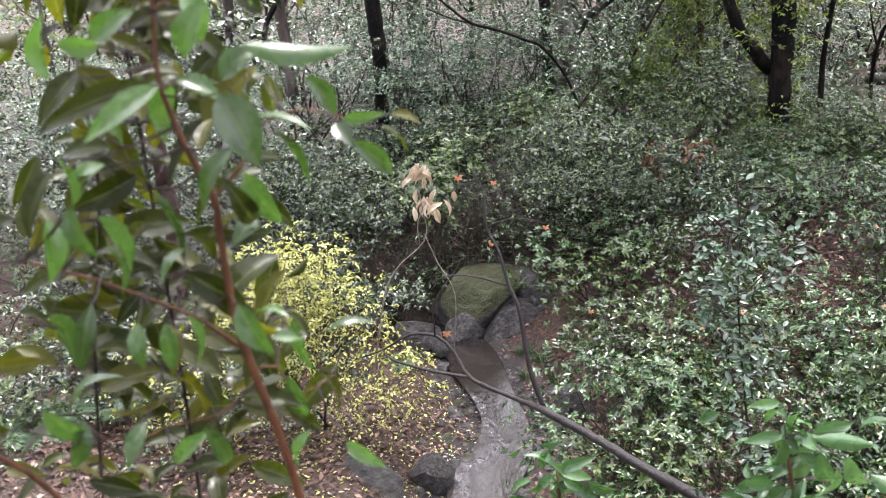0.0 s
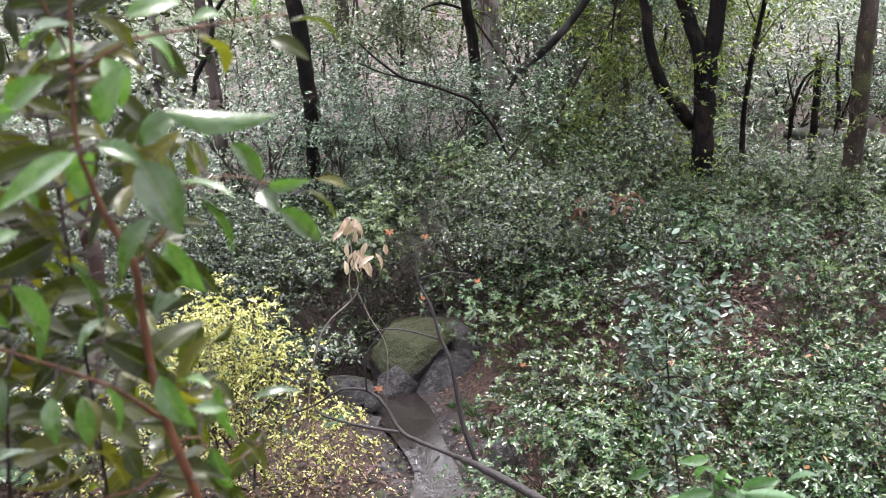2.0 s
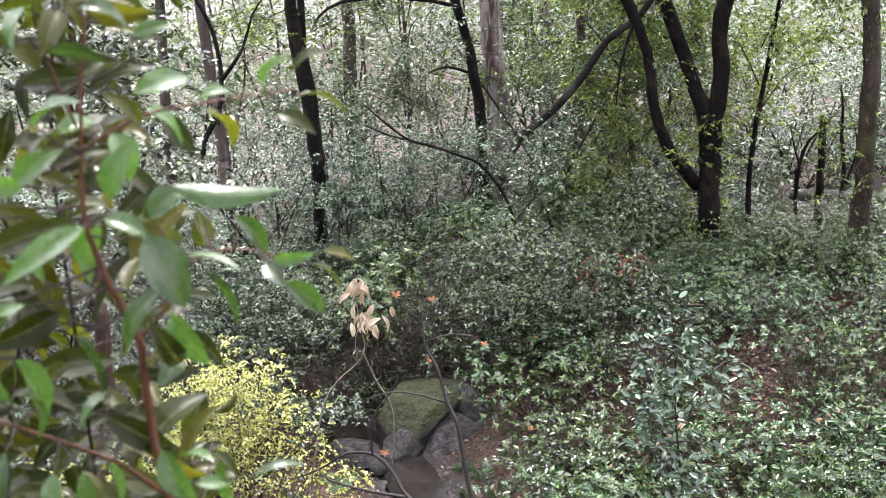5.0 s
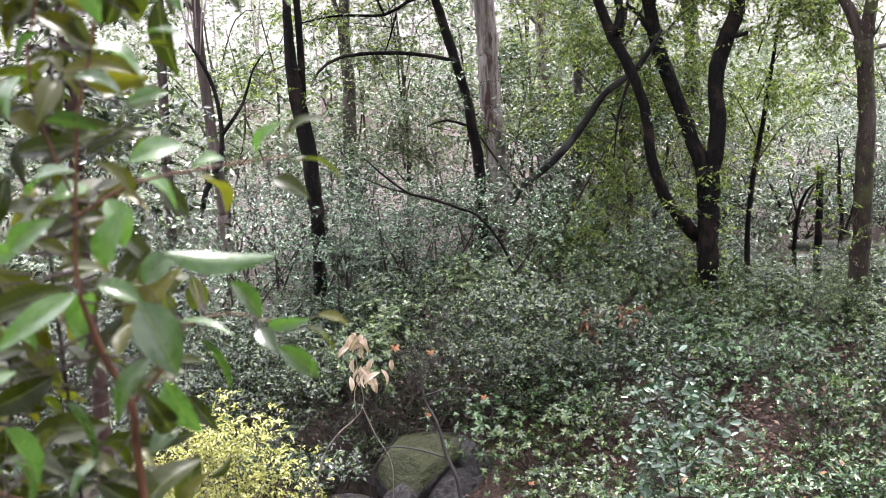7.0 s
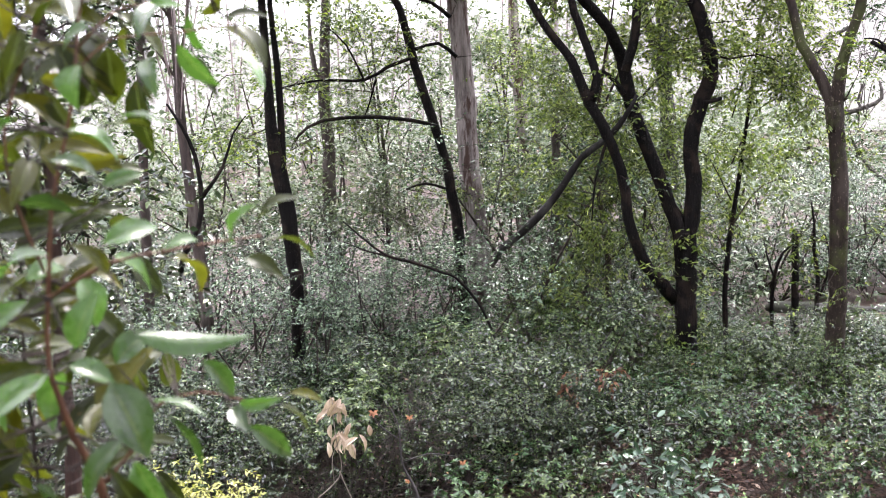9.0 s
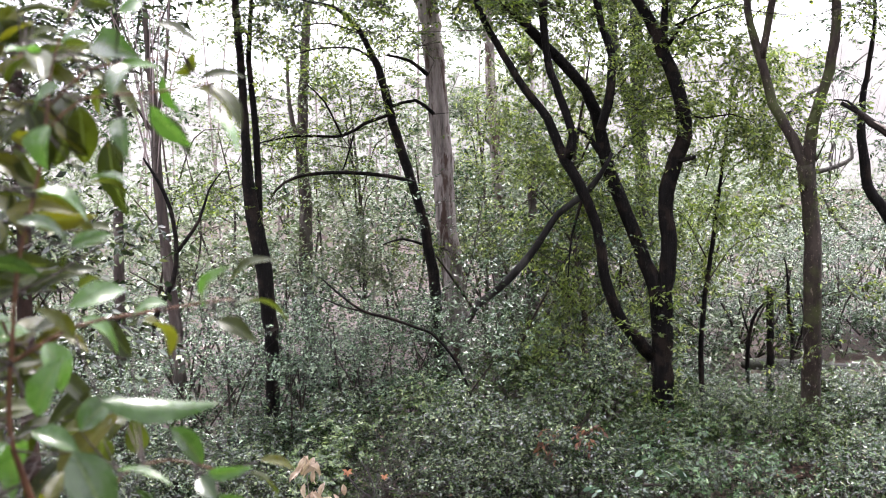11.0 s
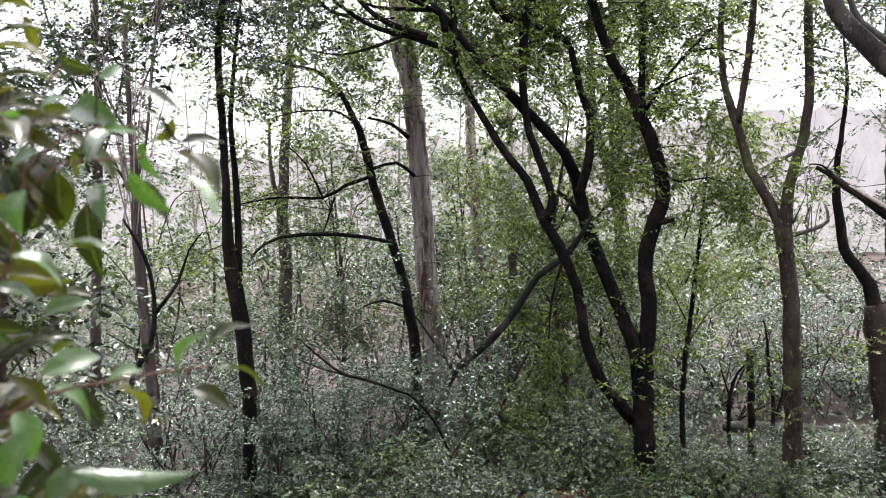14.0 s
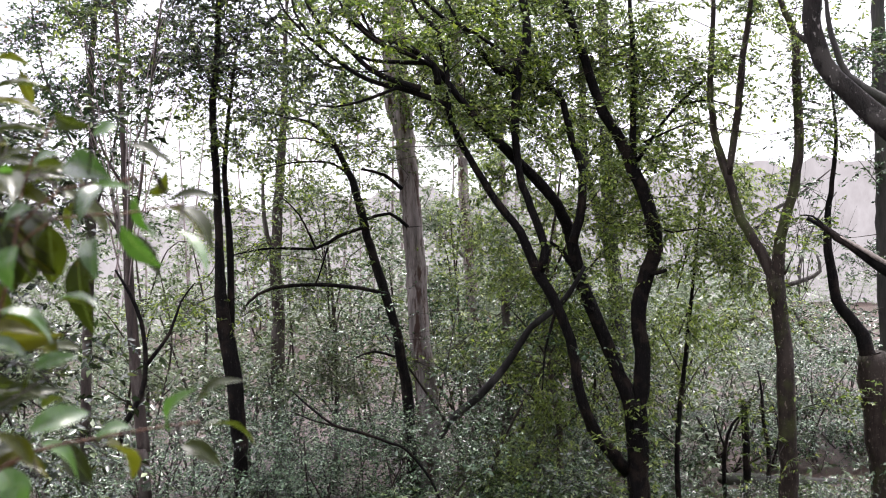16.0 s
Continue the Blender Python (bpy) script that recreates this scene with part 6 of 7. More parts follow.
red_leaves(tree, [(0.17, 7.92, 3.59, 0.08), (0.47, 7.90, 3.53, 0.06), (0.90, 7.87, 3.10, 0.06), (0.43, 7.91, 2.96, 0.06), (-0.02, 7.92, 2.11, 0.09), (1.28, 7.82, 2.28, 0.06)])
# a dry bleached leaf cluster on a thin pale stem
tree = thing("dry_sapling", "thin pale sapling topped by bleached hanging dry leaves", "sapling")
limb("stem", tree, bark_dry, [(-0.827, 8.979, 1.022, 0.008), (-0.687, 8.991, 1.727, 0.008), (-0.597, 8.997, 2.097, 0.008), (-0.441, 9.007, 2.340, 0.006), (-0.243, 9.014, 2.504, 0.006), (-0.147, 9.017, 2.665, 0.005), (-0.186, 9.016, 3.026, 0.005), (-0.192, 9.016, 3.374, 0.003)], 0.08, 8, 0.05)
limb("branch", tree, bark_dry, [(-0.225, 9.015, 2.520, 0.005), (-0.226, 9.015, 2.792, 0.005), (-0.091, 9.017, 3.047, 0.003)], 0.08, 8, 0.05)
limb("branch", tree, bark_dry, [(-0.171, 9.016, 2.637, 0.005), (-0.060, 9.018, 2.321, 0.006), (0.087, 9.018, 1.963, 0.006), (0.045, 9.018, 1.317, 0.006)], 0.08, 8, 0.05)
dry_leaves(tree, [(-0.22, 9.03, 3.31, -0.32, 9.03, 3.16, 0.06), (-0.11, 8.96, 3.38, -0.22, 8.96, 3.22, 0.06), (-0.23, 9.01, 3.36, -0.27, 9.01, 3.27, 0.06), (-0.21, 9.06, 3.36, -0.25, 9.06, 3.18, 0.06), (-0.09, 8.91, 3.36, -0.06, 8.91, 3.22, 0.06), (-0.12, 8.95, 3.39, -0.24, 8.95, 3.22, 0.06), (-0.25, 8.96, 3.26, -0.36, 8.96, 3.16, 0.06), (-0.17, 8.91, 3.33, -0.07, 8.91, 3.18, 0.06), (-0.23, 9.13, 3.31, -0.23, 9.13, 3.12, 0.06), (-0.10, 9.01, 3.28, -0.12, 9.01, 3.10, 0.06), (-0.18, 9.10, 3.36, -0.22, 9.10, 3.20, 0.06), (-0.08, 9.08, 3.29, -0.13, 9.08, 3.19, 0.06), (-0.14, 8.95, 3.26, -0.15, 8.95, 3.14, 0.06), (-0.22, 9.07, 3.37, -0.18, 9.07, 3.23, 0.06)])
dry_leaves(tree, [(-0.15, 9.00, 3.03, -0.04, 9.00, 2.90, 0.06), (-0.11, 9.11, 2.92, -0.07, 9.11, 2.80, 0.06), (0.14, 9.08, 3.06, 0.15, 9.08, 2.94, 0.06), (-0.22, 9.04, 3.11, -0.23, 9.04, 2.96, 0.06), (-0.04, 8.92, 2.95, -0.01, 8.92, 2.78, 0.06), (0.04, 9.03, 2.99, 0.09, 9.03, 2.80, 0.06), (0.03, 8.92, 3.00, -0.14, 8.92, 2.88, 0.06), (-0.13, 9.09, 2.98, -0.24, 9.09, 2.84, 0.06), (-0.16, 9.03, 2.97, -0.11, 9.03, 2.80, 0.06), (-0.12, 8.93, 2.99, -0.13, 8.93, 2.84, 0.06), (-0.03, 9.08, 3.09, -0.09, 9.08, 2.94, 0.06), (-0.10, 8.98, 2.94, -0.00, 8.98, 2.77, 0.06), (-0.12, 9.13, 3.00, -0.18, 9.13, 2.80, 0.06), (-0.15, 9.03, 2.97, -0.18, 9.03, 2.82, 0.06)])
dry_leaves(tree, [(-0.15, 9.14, 3.00, -0.17, 9.14, 2.82, 0.06), (-0.26, 9.00, 2.95, -0.25, 9.00, 2.79, 0.06)])

# a bare branch among the layered shrubs
tree = thing("bare_branch", "thin dark bare branch arching over the shrubs", "branch")
limb("main_stem", tree, bark_black, [(2.643, 15.232, 0.868, 0.021), (2.233, 15.196, 2.372, 0.021), (1.780, 14.953, 3.121, 0.021), (1.421, 14.789, 3.354, 0.021), (1.042, 14.820, 3.511, 0.026), (0.663, 14.841, 3.635, 0.021), (0.334, 14.851, 3.895, 0.017), (0.010, 14.854, 4.214, 0.009)], 0.08, 8, 0.05)
limb("side_branch", tree, bark_black, [(0.663, 14.841, 3.635, 0.017), (0.369, 14.850, 3.721, 0.013), (-0.004, 14.854, 3.898, 0.009)], 0.08, 8, 0.05)
# an upright sapling with large blue-green leaves
tree = thing("upright_sapling", "upright sapling with pale shining blue-green leaves", "sapling")
limb("stem", tree, bark_twig, [(1.917, 5.060, 1.882, 0.008), (1.838, 5.089, 2.488, 0.007), (1.770, 5.113, 3.059, 0.007), (1.706, 5.135, 3.669, 0.005), (1.693, 5.139, 4.102, 0.004), (1.658, 5.151, 4.443, 0.003)], 0.08, 8, 0.05)
limb("branch", tree, bark_twig, [(1.712, 5.133, 3.670, 0.005), (1.820, 5.096, 3.825, 0.004), (1.900, 5.067, 3.975, 0.003)], 0.08, 8, 0.05)
limb("branch", tree, bark_twig, [(1.694, 5.139, 3.960, 0.004), (1.565, 5.180, 4.165, 0.003), (1.469, 5.208, 4.301, 0.003)], 0.08, 8, 0.05)
limb("branch", tree, bark_twig, [(1.689, 5.141, 4.066, 0.004), (1.739, 5.124, 4.277, 0.003), (1.759, 5.117, 4.447, 0.003)], 0.08, 8, 0.05)
limb("branch", tree, bark_twig, [(1.734, 5.126, 3.446, 0.004), (1.649, 5.154, 3.552, 0.003), (1.584, 5.174, 3.623, 0.003)], 0.08, 8, 0.05)
crown(tree, 61, 150, 0.1, 0.06, leaf_blue, 6, (0.08, 0.2), 0.15, 0.02, 0.15, None, 0.09, fine=True, clump=4, even=True)

# broad-leaved bushes just below the eye
leafy = thing("broadleaf_bush", "bright green bush with large pale-shining leaves", "shrub", "broadleaf bushes")
limb("stem", leafy, bark_stem, [(1.095, 2.358, 3.818, 0.010), (1.036, 2.385, 4.230, 0.009), (0.991, 2.404, 4.451, 0.007), (0.966, 2.414, 4.610, 0.004)], 0.06, 6, 0.03)
BASES.clear()
big_leaves(leafy, [(0.944, 2.359, 4.649, 0.903, 2.338, 4.742, 0.049), (0.948, 2.388, 4.625, 0.840, 2.406, 4.597, 0.034), (0.925, 2.327, 4.652, 0.882, 2.378, 4.511, 0.058), (0.964, 2.344, 4.644, 1.041, 2.333, 4.602, 0.046), (1.042, 2.408, 4.600, 1.155, 2.400, 4.638, 0.050), (1.022, 2.345, 4.636, 1.147, 2.240, 4.675, 0.042), (1.032, 2.442, 4.542, 0.999, 2.432, 4.412, 0.066), (1.030, 2.311, 4.613, 1.105, 2.366, 4.459, 0.053), (1.083, 2.256, 4.635, 1.170, 2.299, 4.494, 0.050), (0.978, 2.364, 4.449, 0.893, 2.372, 4.392, 0.049), (1.009, 2.500, 4.556, 1.026, 2.479, 4.644, 0.034), (1.163, 2.373, 4.637, 1.227, 2.321, 4.700, 0.044)], leaf_fresh)
big_leaves(leafy, [(1.137, 2.430, 4.460, 1.111, 2.490, 4.312, 0.051), (1.182, 2.312, 4.522, 1.210, 2.203, 4.558, 0.047), (0.926, 2.400, 4.397, 0.864, 2.421, 4.310, 0.047)], leaf_fresh)
more_leaves(leafy, 66, 60, 0.10, 0.05, leaf_fresh)
petioles(leafy)
leafy = thing("broadleaf_bush", "bright green bush with large pale-shining leaves", "shrub", "broadleaf bushes")
limb("stem", leafy, bark_stem, [(0.451, 3.370, 2.856, 0.012), (0.435, 3.372, 3.463, 0.010), (0.416, 3.375, 3.700, 0.007), (0.406, 3.376, 3.843, 0.004)], 0.06, 6, 0.03)
BASES.clear()
big_leaves(leafy, [(0.401, 3.333, 3.869, 0.274, 3.353, 3.945, 0.052), (0.406, 3.317, 3.879, 0.556, 3.294, 3.948, 0.045), (0.418, 3.380, 3.822, 0.561, 3.394, 3.769, 0.042), (0.412, 3.424, 3.773, 0.313, 3.481, 3.628, 0.054), (0.438, 3.356, 3.792, 0.569, 3.328, 3.720, 0.049), (0.391, 3.453, 3.746, 0.468, 3.415, 3.882, 0.047), (0.305, 3.434, 3.752, 0.211, 3.540, 3.601, 0.047), (0.416, 3.460, 3.723, 0.447, 3.466, 3.583, 0.054), (0.526, 3.320, 3.817, 0.653, 3.322, 3.754, 0.045), (0.277, 3.426, 3.673, 0.167, 3.438, 3.619, 0.046), (0.345, 3.351, 3.866, 0.357, 3.340, 3.972, 0.035)], leaf_fresh)
more_leaves(leafy, 66, 60, 0.09, 0.05, leaf_fresh)
petioles(leafy)

# ---------------------------------------------------------------- yellow bush on the near bank
def leafy_mass(tree, seed, lobes, number, leaf, mat, count, spray, droop, name="crown", flat=0.75, aspect=0.42, clumps=0):
    """Leafy twigs filling soft lobes given as x, y, z and three radii."""
    r = np.random.default_rng(seed)
    lobes = np.array(lobes)
    vol = lobes[:, 3] * lobes[:, 4] * lobes[:, 5]
    pick = lobes[r.choice(len(lobes), number, p=vol / vol.sum())]
    d = unit(r.normal(size=(number, 3))) * r.random((number, 1)) ** 0.5
    o = pick[:, :3] + d * pick[:, 3:]
    if clumps:
        o = o[r.integers(clumps, size=number)] + r.normal(size=o.shape) * 0.17
    v, t, e_ = sprays(r, o, d + r.normal(size=d.shape) * 0.5, r.uniform(*spray, number), count, leaf, droop=droop, flat=flat, aspect=aspect)
    child(name, array_mesh(name, v, t, mat), tree)
    tv, tt = twigs(o, e_, 0.003)
    tagged(child("twig", array_mesh("twig", tv, tt, bark_twig), tree), kind="stuff")


yellow = thing("yellow_bush", "slender bush with bright yellow autumn leaves", "shrub")
for k, (ex, ey, ez) in enumerate(((-1.9, 9.4, 2.4), (-1.2, 9.5, 2.5), (-2.9, 9.1, 1.9), (-0.6, 9.3, 1.6), (-2.2, 9.0, 1.7), (-1.3, 8.9, 1.5))):
    limb("stem", yellow, bark_twig, [(-1.7 + 0.08 * k, 9.3, 0.25, 0.016), (-1.7 + 0.4 * (ex + 1.7), 9.3, 0.9 + 0.1 * k, 0.012), (ex, ey, ez, 0.005)], 0.12, 5)
leafy_mass(yellow, 70, [(-1.75, 9.4, 2.12, 0.42, 0.3, 0.36), (-2.15, 9.3, 1.85, 0.42, 0.3, 0.28), (-1.3, 9.45, 2.2, 0.3, 0.3, 0.28), (-1.6, 9.35, 1.7, 0.55, 0.3, 0.3)], 760, 0.052, leaf_yellow, 8, (0.1, 0.26), 0.45, clumps=130)
leafy_mass(yellow, 71, [(-3.0, 9.0, 1.65, 0.6, 0.3, 0.25), (-3.1, 8.9, 1.2, 0.5, 0.3, 0.3), (-1.8, 9.2, 1.5, 0.9, 0.35, 0.4), (-0.75, 9.2, 1.4, 0.45, 0.3, 0.25), (-1.2, 9.0, 1.0, 0.9, 0.3, 0.4), (-0.55, 9.0, 0.95, 0.45, 0.3, 0.25), (-2.5, 8.9, 1.15, 0.6, 0.3, 0.35), (-0.45, 9.2, 1.25, 0.45, 0.3, 0.2), (-0.95, 9.3, 1.75, 0.5, 0.3, 0.3)], 640, 0.046, leaf_yellow, 6, (0.15, 0.35), 0.5, aspect=0.58)
# green leaves of its neighbours show between the yellow ones
leafy_mass(yellow, 72, [(-1.6, 9.4, 1.5, 1.2, 0.3, 0.6), (-2.6, 9.2, 1.1, 0.7, 0.3, 0.4)], 110, 0.07, leaf_mid, 6, (0.12, 0.3), 0.3)

leafy_mass(find("pine_tree"), 73, [(1.43, 18.8, 9.03, 0.35, 0.3, 0.4), (1.24, 18.8, 9.57, 0.4, 0.3, 0.35), (1.73, 18.8, 8.3, 0.3, 0.3, 0.35), (2.3, 18.9, 9.4, 0.4, 0.3, 0.5)], 260, 0.085, leaf_canopy, 10, (0.15, 0.35), 0.6, clumps=30)

# ---------------------------------------------------------------- leafy tree behind the forked one
leafy = thing("leafy_tree", "slender tree hung with dense olive-green leaves", "tree")
fx, fy = 6.81, 16.51
fz = float(ground_z(fx, fy))
limb("trunk", leafy, bark_black, [(fx, fy, fz - 0.1, 0.055), (fx - 0.1, fy, fz + 2.0, 0.05), (fx + 0.2, fy + 0.1, fz + 4.0, 0.04), (fx + 0.5, fy, fz + 6.5, 0.015)], 0.2, 8)
for bx, bz in ((1.1, 5.2), (-0.8, 4.4), (-0.5, 3.0), (1.2, 3.8), (0.9, 6.2), (-1.0, 2.6)):
    limb("branch", leafy, bark_twig, [(fx, fy, fz + bz * 0.8, 0.014), (fx + bx * 0.5, fy + 0.1, fz + bz * 0.98, 0.01), (fx + bx * 1.1, fy - 0.1, fz + bz + 0.1, 0.004)], 0.2, 6)
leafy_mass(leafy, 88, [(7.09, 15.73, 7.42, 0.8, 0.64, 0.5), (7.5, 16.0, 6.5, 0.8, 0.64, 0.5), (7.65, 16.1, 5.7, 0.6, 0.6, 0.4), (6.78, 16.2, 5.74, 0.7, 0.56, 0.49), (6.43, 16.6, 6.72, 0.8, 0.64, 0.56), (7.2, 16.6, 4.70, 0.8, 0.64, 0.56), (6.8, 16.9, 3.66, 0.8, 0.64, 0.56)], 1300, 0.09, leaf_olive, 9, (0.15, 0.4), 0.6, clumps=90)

leafy = thing("leafy_tree", "slender tree with drooping olive leaves behind dark limbs", "tree")
fx, fy = 4.75, 17.5
fz = float(ground_z(fx, fy))
limb("trunk", leafy, bark_brown, [(fx, fy, fz - 0.1, 0.07), (fx + 0.1, fy, fz + 2.2, 0.06), (fx - 0.1, fy, fz + 4.4, 0.045), (fx + 0.3, fy, fz + 7.0, 0.015)], 0.2, 8)
for bx, bz in ((1.1, 5.6), (-0.9, 4.6), (-0.8, 3.2), (1.2, 4.2), (0.9, 6.6), (0.7, 2.8)):
    limb("branch", leafy, bark_twig, [(fx, fy, fz + bz * 0.75, 0.025), (fx + bx * 0.6, fy - 0.2, fz + bz * 0.92, 0.017), (fx + bx * 1.1, fy - 0.3, fz + bz + 0.1, 0.007)], 0.2, 6)
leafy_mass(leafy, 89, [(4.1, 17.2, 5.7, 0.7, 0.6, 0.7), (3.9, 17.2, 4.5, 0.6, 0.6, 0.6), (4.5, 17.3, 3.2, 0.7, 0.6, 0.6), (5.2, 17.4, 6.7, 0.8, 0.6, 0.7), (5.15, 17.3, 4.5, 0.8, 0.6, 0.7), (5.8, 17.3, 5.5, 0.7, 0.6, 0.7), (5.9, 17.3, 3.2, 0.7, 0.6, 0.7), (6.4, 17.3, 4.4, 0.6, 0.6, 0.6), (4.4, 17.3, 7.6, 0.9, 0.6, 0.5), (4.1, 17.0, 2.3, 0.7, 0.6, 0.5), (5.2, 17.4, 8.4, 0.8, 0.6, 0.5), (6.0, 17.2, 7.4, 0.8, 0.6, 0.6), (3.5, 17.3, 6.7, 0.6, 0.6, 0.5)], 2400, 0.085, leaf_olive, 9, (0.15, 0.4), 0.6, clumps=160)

# understory trees with dusky foliage, filling the wood behind the trunks
for seed, mass, number, leaf_mat, words in (
        (401, [(0.81, 21.00, 6.32, 0.90, 0.72, 0.70), (0.17, 21.00, 5.26, 0.90, 0.72, 0.80), (1.35, 21.00, 5.09, 0.80, 0.64, 0.70), (0.81, 20.60, 4.07, 1.00, 0.80, 0.80), (-0.14, 20.60, 3.65, 1.00, 0.80, 0.70), (1.92, 21.40, 6.28, 0.70, 0.56, 0.60), (1.38, 20.50, 3.58, 0.80, 0.64, 0.60), (0.49, 21.20, 7.29, 0.80, 0.64, 0.60)], 1100, leaf_dusky, "thin tree with layered dusky grey-green leaves"),
        (402, [(-2.50, 23.00, 5.27, 1.00, 0.80, 0.80), (-2.88, 22.50, 4.05, 1.10, 0.88, 0.90), (-4.07, 22.50, 4.36, 1.10, 0.88, 0.80), (-1.97, 23.50, 6.54, 0.90, 0.72, 0.80), (-5.19, 23.50, 5.36, 1.20, 0.96, 1.00), (-1.63, 22.00, 3.54, 0.80, 0.64, 0.70), (-5.65, 22.00, 3.76, 1.20, 0.96, 0.90)], 800, leaf_dusky, "thin tree with pale grey-green leaves deep in the wood"),
        (403, [(3.82, 24.00, 6.20, 1.00, 0.80, 0.80), (3.84, 23.50, 4.83, 1.10, 0.88, 0.80), (4.22, 22.00, 4.00, 0.90, 0.72, 0.70), (3.21, 21.50, 3.59, 0.90, 0.72, 0.60), (4.56, 24.00, 7.01, 0.90, 0.72, 0.80), (5.01, 23.00, 5.49, 0.80, 0.64, 0.80)], 900, leaf_olive, "thin tree with fresh green leaves deep in the wood")):
    leafy = thing("understory_tree", words, "tree")
    fx, fy = sum(q[0] for q in mass) / len(mass), mass[0][1] + 0.4
    fz, high = float(ground_z(fx, fy)), max(q[2] for q in mass)
    limb("trunk", leafy, bark_brown, [(fx, fy, fz - 0.1, 0.06), (fx + 0.15, fy, fz + (high - fz) * 0.5, 0.045), (fx, fy, high, 0.015)], 0.3, 7)
    for x, y, z, *_ in mass:
        limb("branch", leafy, bark_twig, [(fx + 0.05, fy, fz + (z - fz) * 0.7, 0.022), ((fx + x) / 2, (fy + y) / 2, z - 0.2, 0.015), (x, y, z, 0.006)], 0.25, 6)
    leafy_mass(leafy, seed, mass, number, 0.095, leaf_mat, 8, (0.2, 0.5), 0.15, flat=1.2, clumps=number // 14)

# ---------------------------------------------------------------- loose bushes along the near bank
bank_a = shrub("bank_bush", "bright green bush with shining leaves on the near bank", 81, 1.3, 0.7, 190, 0.054, leaf_mid, 8, 4, "bank bushes", (0.15, 0.3), fine=True, whorl=True)
bank_b = shrub("bank_bush", "bright green bush with shining leaves on the near bank", 82, 1.1, 0.8, 190, 0.054, leaf_mid, 8, 4, "bank bushes", (0.15, 0.3), fine=True)
for x, y, s in ((2.0, 5.2, 0.9), (2.7, 5.6, 1.0), (3.3, 6.0, 1.0), (2.6, 4.6, 0.9), (3.6, 5.2, 1.1), (1.5, 5.9, 0.9), (4.3, 6.6, 1.1), (3.9, 7.4, 1.2), (4.7, 8.0, 1.2), (2.3, 6.7, 1.0), (5.3, 8.8, 1.2), (1.2, 4.4, 0.7), (0.6, 5.6, 0.7)):
    plant(place.choice((bank_a, bank_b)), x, y, s)


# ---------------------------------------------------------------- ferns, palms, tufts
def fern(seed, fronds=9, size=0.6):
    r = np.random.default_rng(seed)
    ob = thing("fern", "green arching fern on the damp bank", "fern", "ferns")
    for k in range(fronds):
        a = 2 * np.pi * (k + r.random() * 0.5) / fronds
        s = np.linspace(0.08, 1, 18)
        out = np.array([math.cos(a), math.sin(a), 0])
        spine = out * (s * size)[:, None] + np.array([0, 0, 1.0]) * (size * (0.9 * s - 0.75 * s**2))[:, None]
        side = np.array([-math.sin(a), math.cos(a), 0])
        base = np.repeat(spine, 2, 0)
        sign = np.tile([1.0, -1.0], 18)[:, None]
        ln = np.repeat(size * 0.28 * np.sin(np.pi * (0.12 + 0.85 * s)), 2)
        v, t = leaves(base, side * sign + out * 0.35 + r.normal(size=base.shape) * 0.08, np.repeat([[0, 0, 1.0]], 36, 0), ln, ln * 0.3, 0.1, 0.1)
        frond = tagged(child("frond", array_mesh("frond", v, t, leaf_fern), ob), kind="stuff")
        tv, tt = twigs(spine[:-1], spine[1:], 0.003)
        tagged(child("rib", array_mesh("rib", tv, tt, leaf_fern), frond), kind="stuff")
    return ob


def fan_palm(seed, fans=7, size=0.5):
    r = np.random.default_rng(seed)
    ob = thing("fan_palm", "small fan palm with pale radiating leaf blades", "palm", "fan palms")
    for k in range(fans):
        a = 2 * np.pi * (k + r.random() * 0.6) / fans
        out = np.array([math.cos(a), math.sin(a), 0])
        hub = out * size * 0.7 + np.array([0, 0, size * r.uniform(0.6, 1.2)])
        b_ = np.linspace(-1.9, 1.9, 17)
        side = np.array([-math.sin(a), math.cos(a), 0])
        way = out * np.cos(b_)[:, None] + side * np.sin(b_)[:, None] + np.array([0, 0, 0.15])
        v, t = leaves(np.repeat(hub[None], 17, 0), way, np.repeat([[0, 0, 1.0]], 17, 0), np.full(17, size * 0.62), np.full(17, size * 0.08), 0.2, 0.2)
        fan = child("fan", array_mesh("fan", v, t, leaf_silver), ob)
        tv, tt = twigs(np.zeros((1, 3)), hub[None], 0.006)
        child("stalk", array_mesh("stalk", tv, tt, leaf_fern), fan)
    return ob


def tuft(seed, blades=60, size=0.3):
    r = np.random.default_rng(seed)
    ob = thing("grass_tuft", "tuft of arching green grass on the bank", "grass", "grass tufts")
    a = r.uniform(0, 2 * np.pi, blades)
    out = np.stack([np.cos(a), np.sin(a), 0 * a], -1)
    v, t = leaves(out * 0.04, out * r.uniform(0.2, 0.9, (blades, 1)) + np.array([0, 0, 1.0]), -out + np.array([0, 0, 0.5]), r.uniform(0.6, 1.2, blades) * size, np.full(blades, 0.012), 0.2, 0.3)
    tagged(child("blade", array_mesh("blade", v, t, leaf_fern), ob), kind="stuff")
    return ob


fern_a, fern_b = fern(91), fern(92, 11, 0.5)
for x, y, s in ((-3.9, 9.6, 1.0), (-3.4, 9.9, 0.8), (-0.62, 10.75, 0.5), (-4.6, 9.2, 1.1), (-2.2, 10.4, 0.8), (1.75, 10.6, 0.5)):
    plant(place.choice((fern_a, fern_b)), x, y, s)
palm_a = fan_palm(95)
for x, y, s in ((-2.6, 11.2, 1.0), (-1.9, 11.7, 0.9), (-3.6, 11.4, 1.0), (8.6, 13.4, 0.8), (-5.0, 12.2, 1.1)):
    plant(palm_a, x, y, s)
tuft_a = tuft(97)
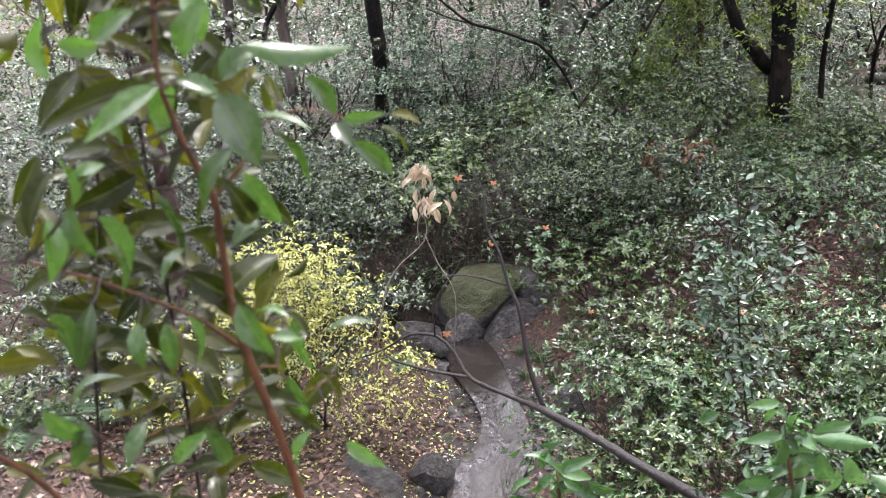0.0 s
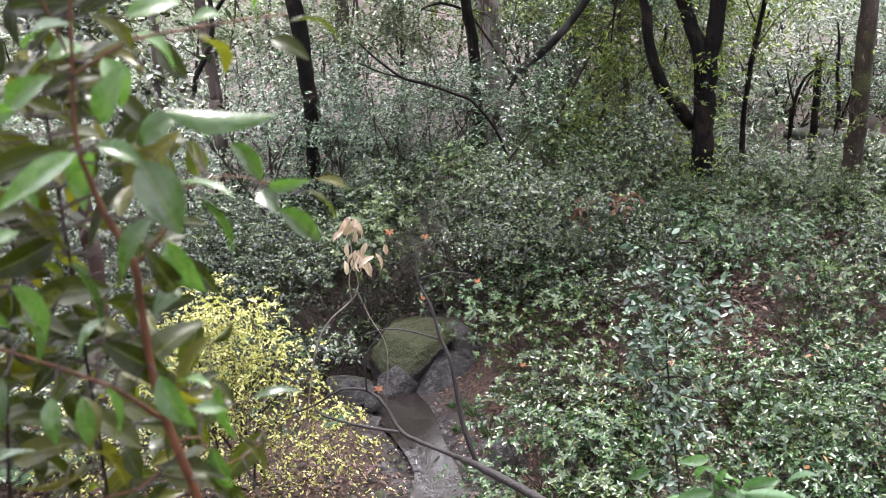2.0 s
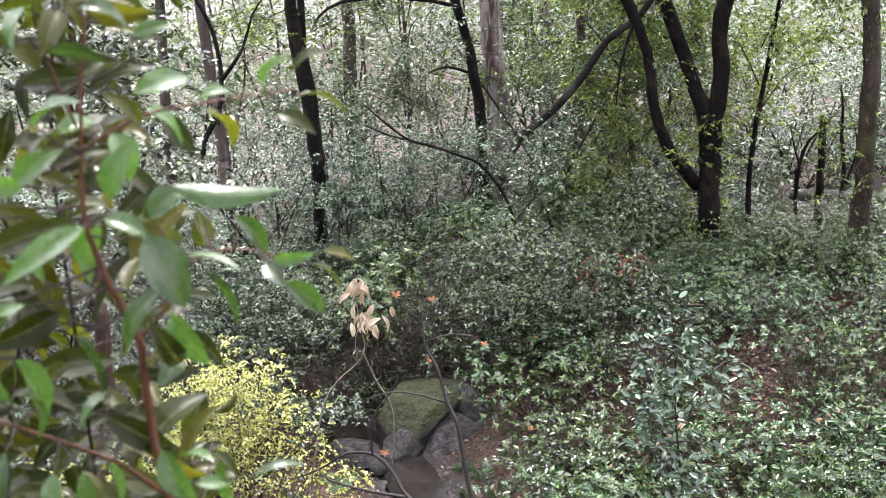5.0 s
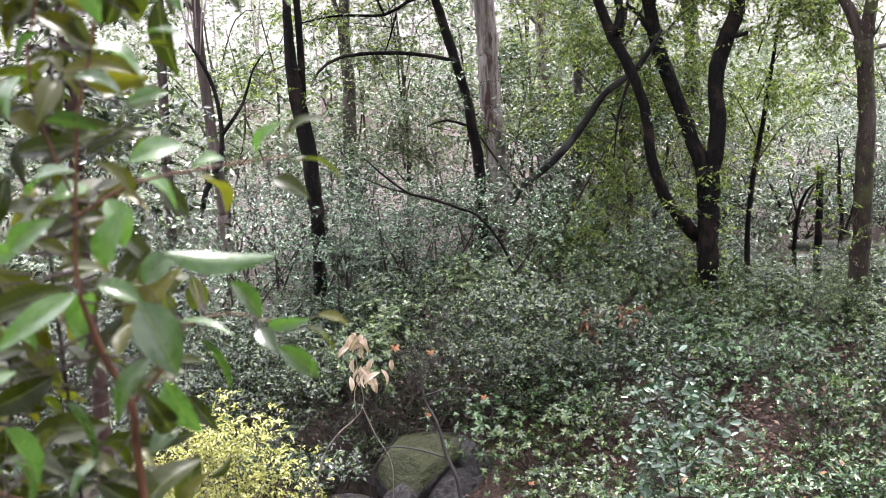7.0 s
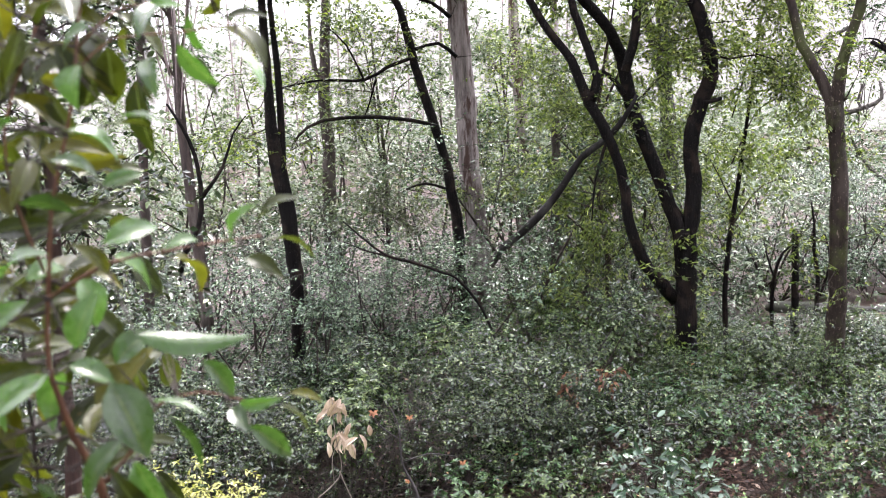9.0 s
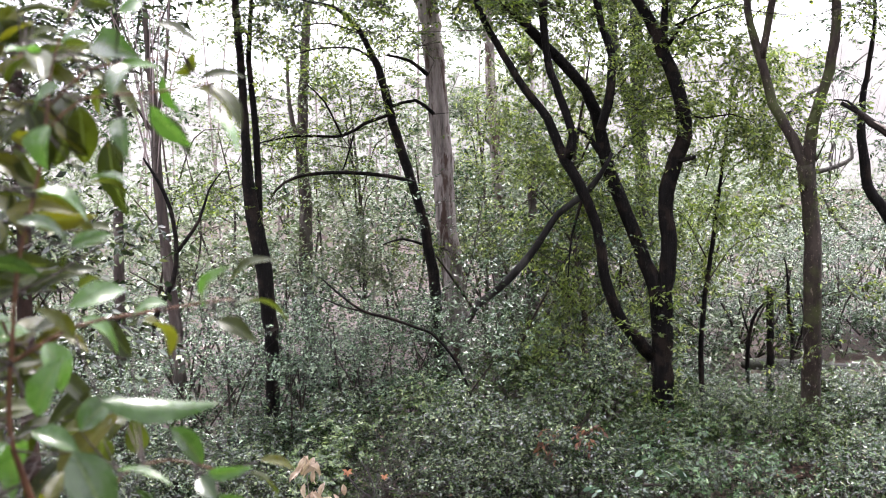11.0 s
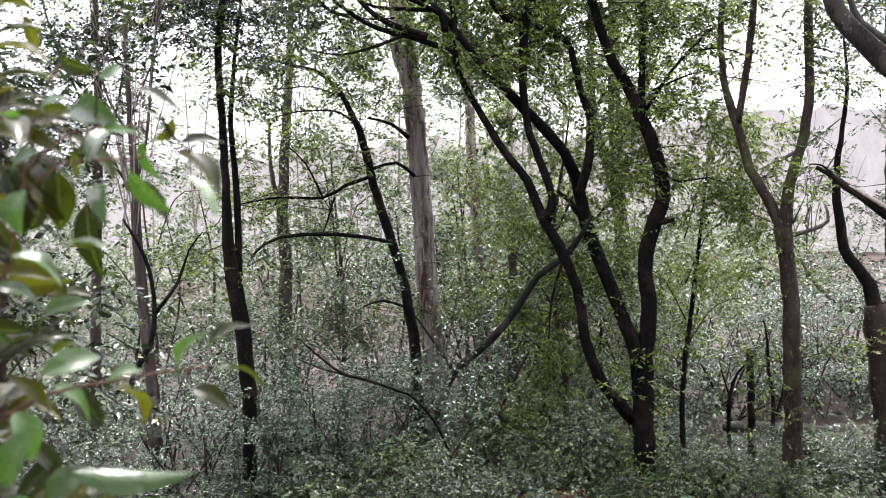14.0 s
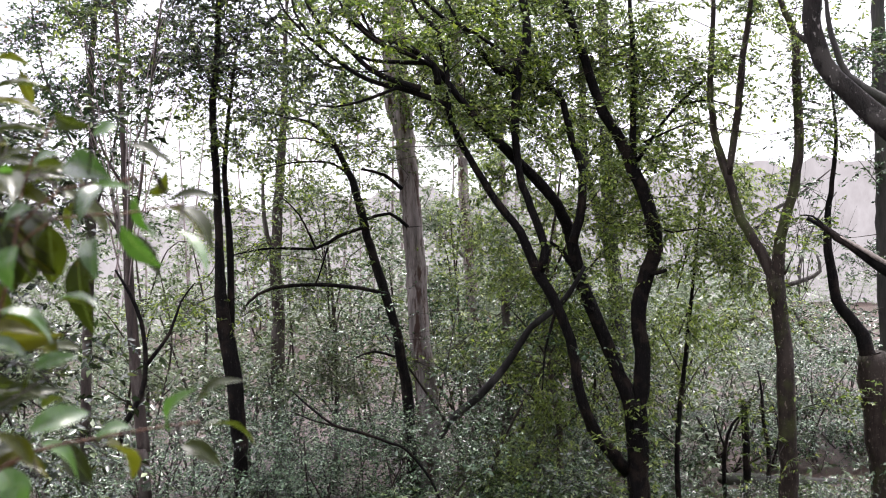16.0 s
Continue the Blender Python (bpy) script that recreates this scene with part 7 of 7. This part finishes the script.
for x, y, s in ((1.15, 10.75, 1.0), (1.0, 11.2, 0.8), (1.3, 10.3, 1.1), (1.5, 10.9, 0.9), (0.95, 10.6, 0.7)):
    plant(tuft_a, x, y, s)

# dead brown clumps hanging in the thicket
for x, y, z, s in ((3.21, 13.63, 1.81, 0.14), (3.77, 13.48, 1.91, 0.17)):
    clump = thing("dead_branch", "broken twig with hanging red-brown dead leaves", "branch", "dead branches")
    limb("twig", clump, bark_twig, [(x - 0.1, y + 0.3, float(ground_z(x, y)), 0.012), (x - 0.05, y + 0.15, z - 0.5, 0.01), (x, y, z + 0.1, 0.006)], 0.1, 5)
    leafy_mass(clump, int(x * 100), [(x, y, z, s, s * 0.6, s)], 12, 0.1, leaf_rust, 6, (0.1, 0.2), 0.9)

# ---------------------------------------------------------------- fallen leaves on the ground
def litter(name, label, seed, number, spots, size, mat):
    r = np.random.default_rng(seed)
    spots = np.array(spots)
    w = spots[:, 2] ** 2
    p = spots[r.choice(len(spots), number, p=w / w.sum())]
    xy = p[:, :2] + r.normal(size=(number, 2)) * p[:, 2:3] * 0.55
    if mat is leaf_brown:
        keep = stream_distance(xy[:, 0], xy[:, 1]) > 0.42 + 0.25 * r.random(number)
        xy = xy[keep]
    z = ground_z(xy[:, 0], xy[:, 1])
    m = len(xy)
    base = np.stack([xy[:, 0], xy[:, 1], z + r.uniform(0.004, 0.03, m)], -1)
    a = r.uniform(0, 2 * np.pi, m)
    way = np.stack([np.cos(a), np.sin(a), r.normal(size=m) * 0.25], -1)
    ll = size * r.uniform(0.6, 1.3, m)
    v, t = leaves(base, way, np.array([0, 0, 1.0]) + r.normal(size=(m, 3)) * 0.35, ll, ll * 0.5, 0.35, 0.0)
    return tagged(new(name, array_mesh(name, v, t, mat)), label, "fallen leaves", kind="stuff")


litter("leaf_litter", "brown and russet fallen leaves over the soil", 101, 27000,
       [(6.6, 14.4, 1.7), (9.2, 18.6, 2.4), (3.2, 12.2, 1.4), (5.3, 12.0, 1.6), (6.2, 12.6, 1.8), (1.7, 10.2, 1.2), (-0.9, 9.2, 1.0), (-2.5, 8.6, 1.6), (4.2, 10.4, 1.6), (7.6, 14.5, 2.2), (-3.5, 9.5, 1.6), (1.6, 8.6, 1.0), (2.5, 13.0, 1.5)], 0.085, leaf_brown)
litter("yellow_litter", "small yellow leaves fallen under the bush", 102, 1500, [(-1.8, 8.8, 1.3), (-1.0, 9.2, 0.8), (-2.6, 9.2, 1.0), (-0.6, 8.7, 0.5), (0.0, 9.2, 0.45)], 0.045, leaf_yellow)
litter("fallen_petals", "tiny pale petals scattered on the wet mud", 103, 420, [(0.1, 9.3, 0.5), (-0.2, 8.8, 0.6), (0.3, 10.6, 0.4), (-0.9, 8.5, 0.5), (0.9, 10.3, 0.5)], 0.028, leaf_petal)

r = np.random.default_rng(104)
m = 700
spot = r.random(m)
line = np.array([STREAM[4 + int(s * 6)] + (STREAM[5 + int(s * 6)] - STREAM[4 + int(s * 6)]) * r.random() for s in spot])
xy = line + r.normal(size=(m, 2)) * 0.38
size = r.gamma(2.0, 0.012, m) + 0.012
cube = np.array([(-1, -1, -1), (1, -1, -1), (1, 1, -1), (-1, 1, -1), (-0.7, -0.7, 0.8), (0.7, -0.7, 0.8), (0.7, 0.7, 0.8), (-0.7, 0.7, 0.8)])
faces = np.array([(4, 5, 6, 7), (0, 1, 5, 4), (1, 2, 6, 5), (2, 3, 7, 6), (3, 0, 4, 7)])
turn = r.uniform(0, 6.28, m)
pv = cube[None] * size[:, None, None] * r.uniform(0.7, 1.2, (m, 8, 3)) * np.array([1, 1, 0.5])
pv = np.stack([pv[..., 0] * np.cos(turn)[:, None] - pv[..., 1] * np.sin(turn)[:, None], pv[..., 0] * np.sin(turn)[:, None] + pv[..., 1] * np.cos(turn)[:, None], pv[..., 2]], -1)
pv += np.stack([xy[:, 0], xy[:, 1], ground_z(xy[:, 0], xy[:, 1]) + size * 0.2], -1)[:, None]
pf = (np.arange(m)[:, None, None] * 8 + faces[None]).reshape(-1, 4)
tagged(new("gravel", array_mesh("gravel", pv.reshape(-1, 3), pf, rock_bare, True)), "wet grey pebbles along the stream bed", "gravel", kind="stuff")
litter("wet_leaves", "dark brown leaves stuck on the wet mud", 105, 900, [(0.4, 10.7, 0.5), (0.8, 10.0, 0.6), (0.0, 9.6, 0.6), (0.9, 9.0, 0.6), (0.4, 11.2, 0.4), (-0.3, 9.0, 0.5)], 0.055, leaf_wet)
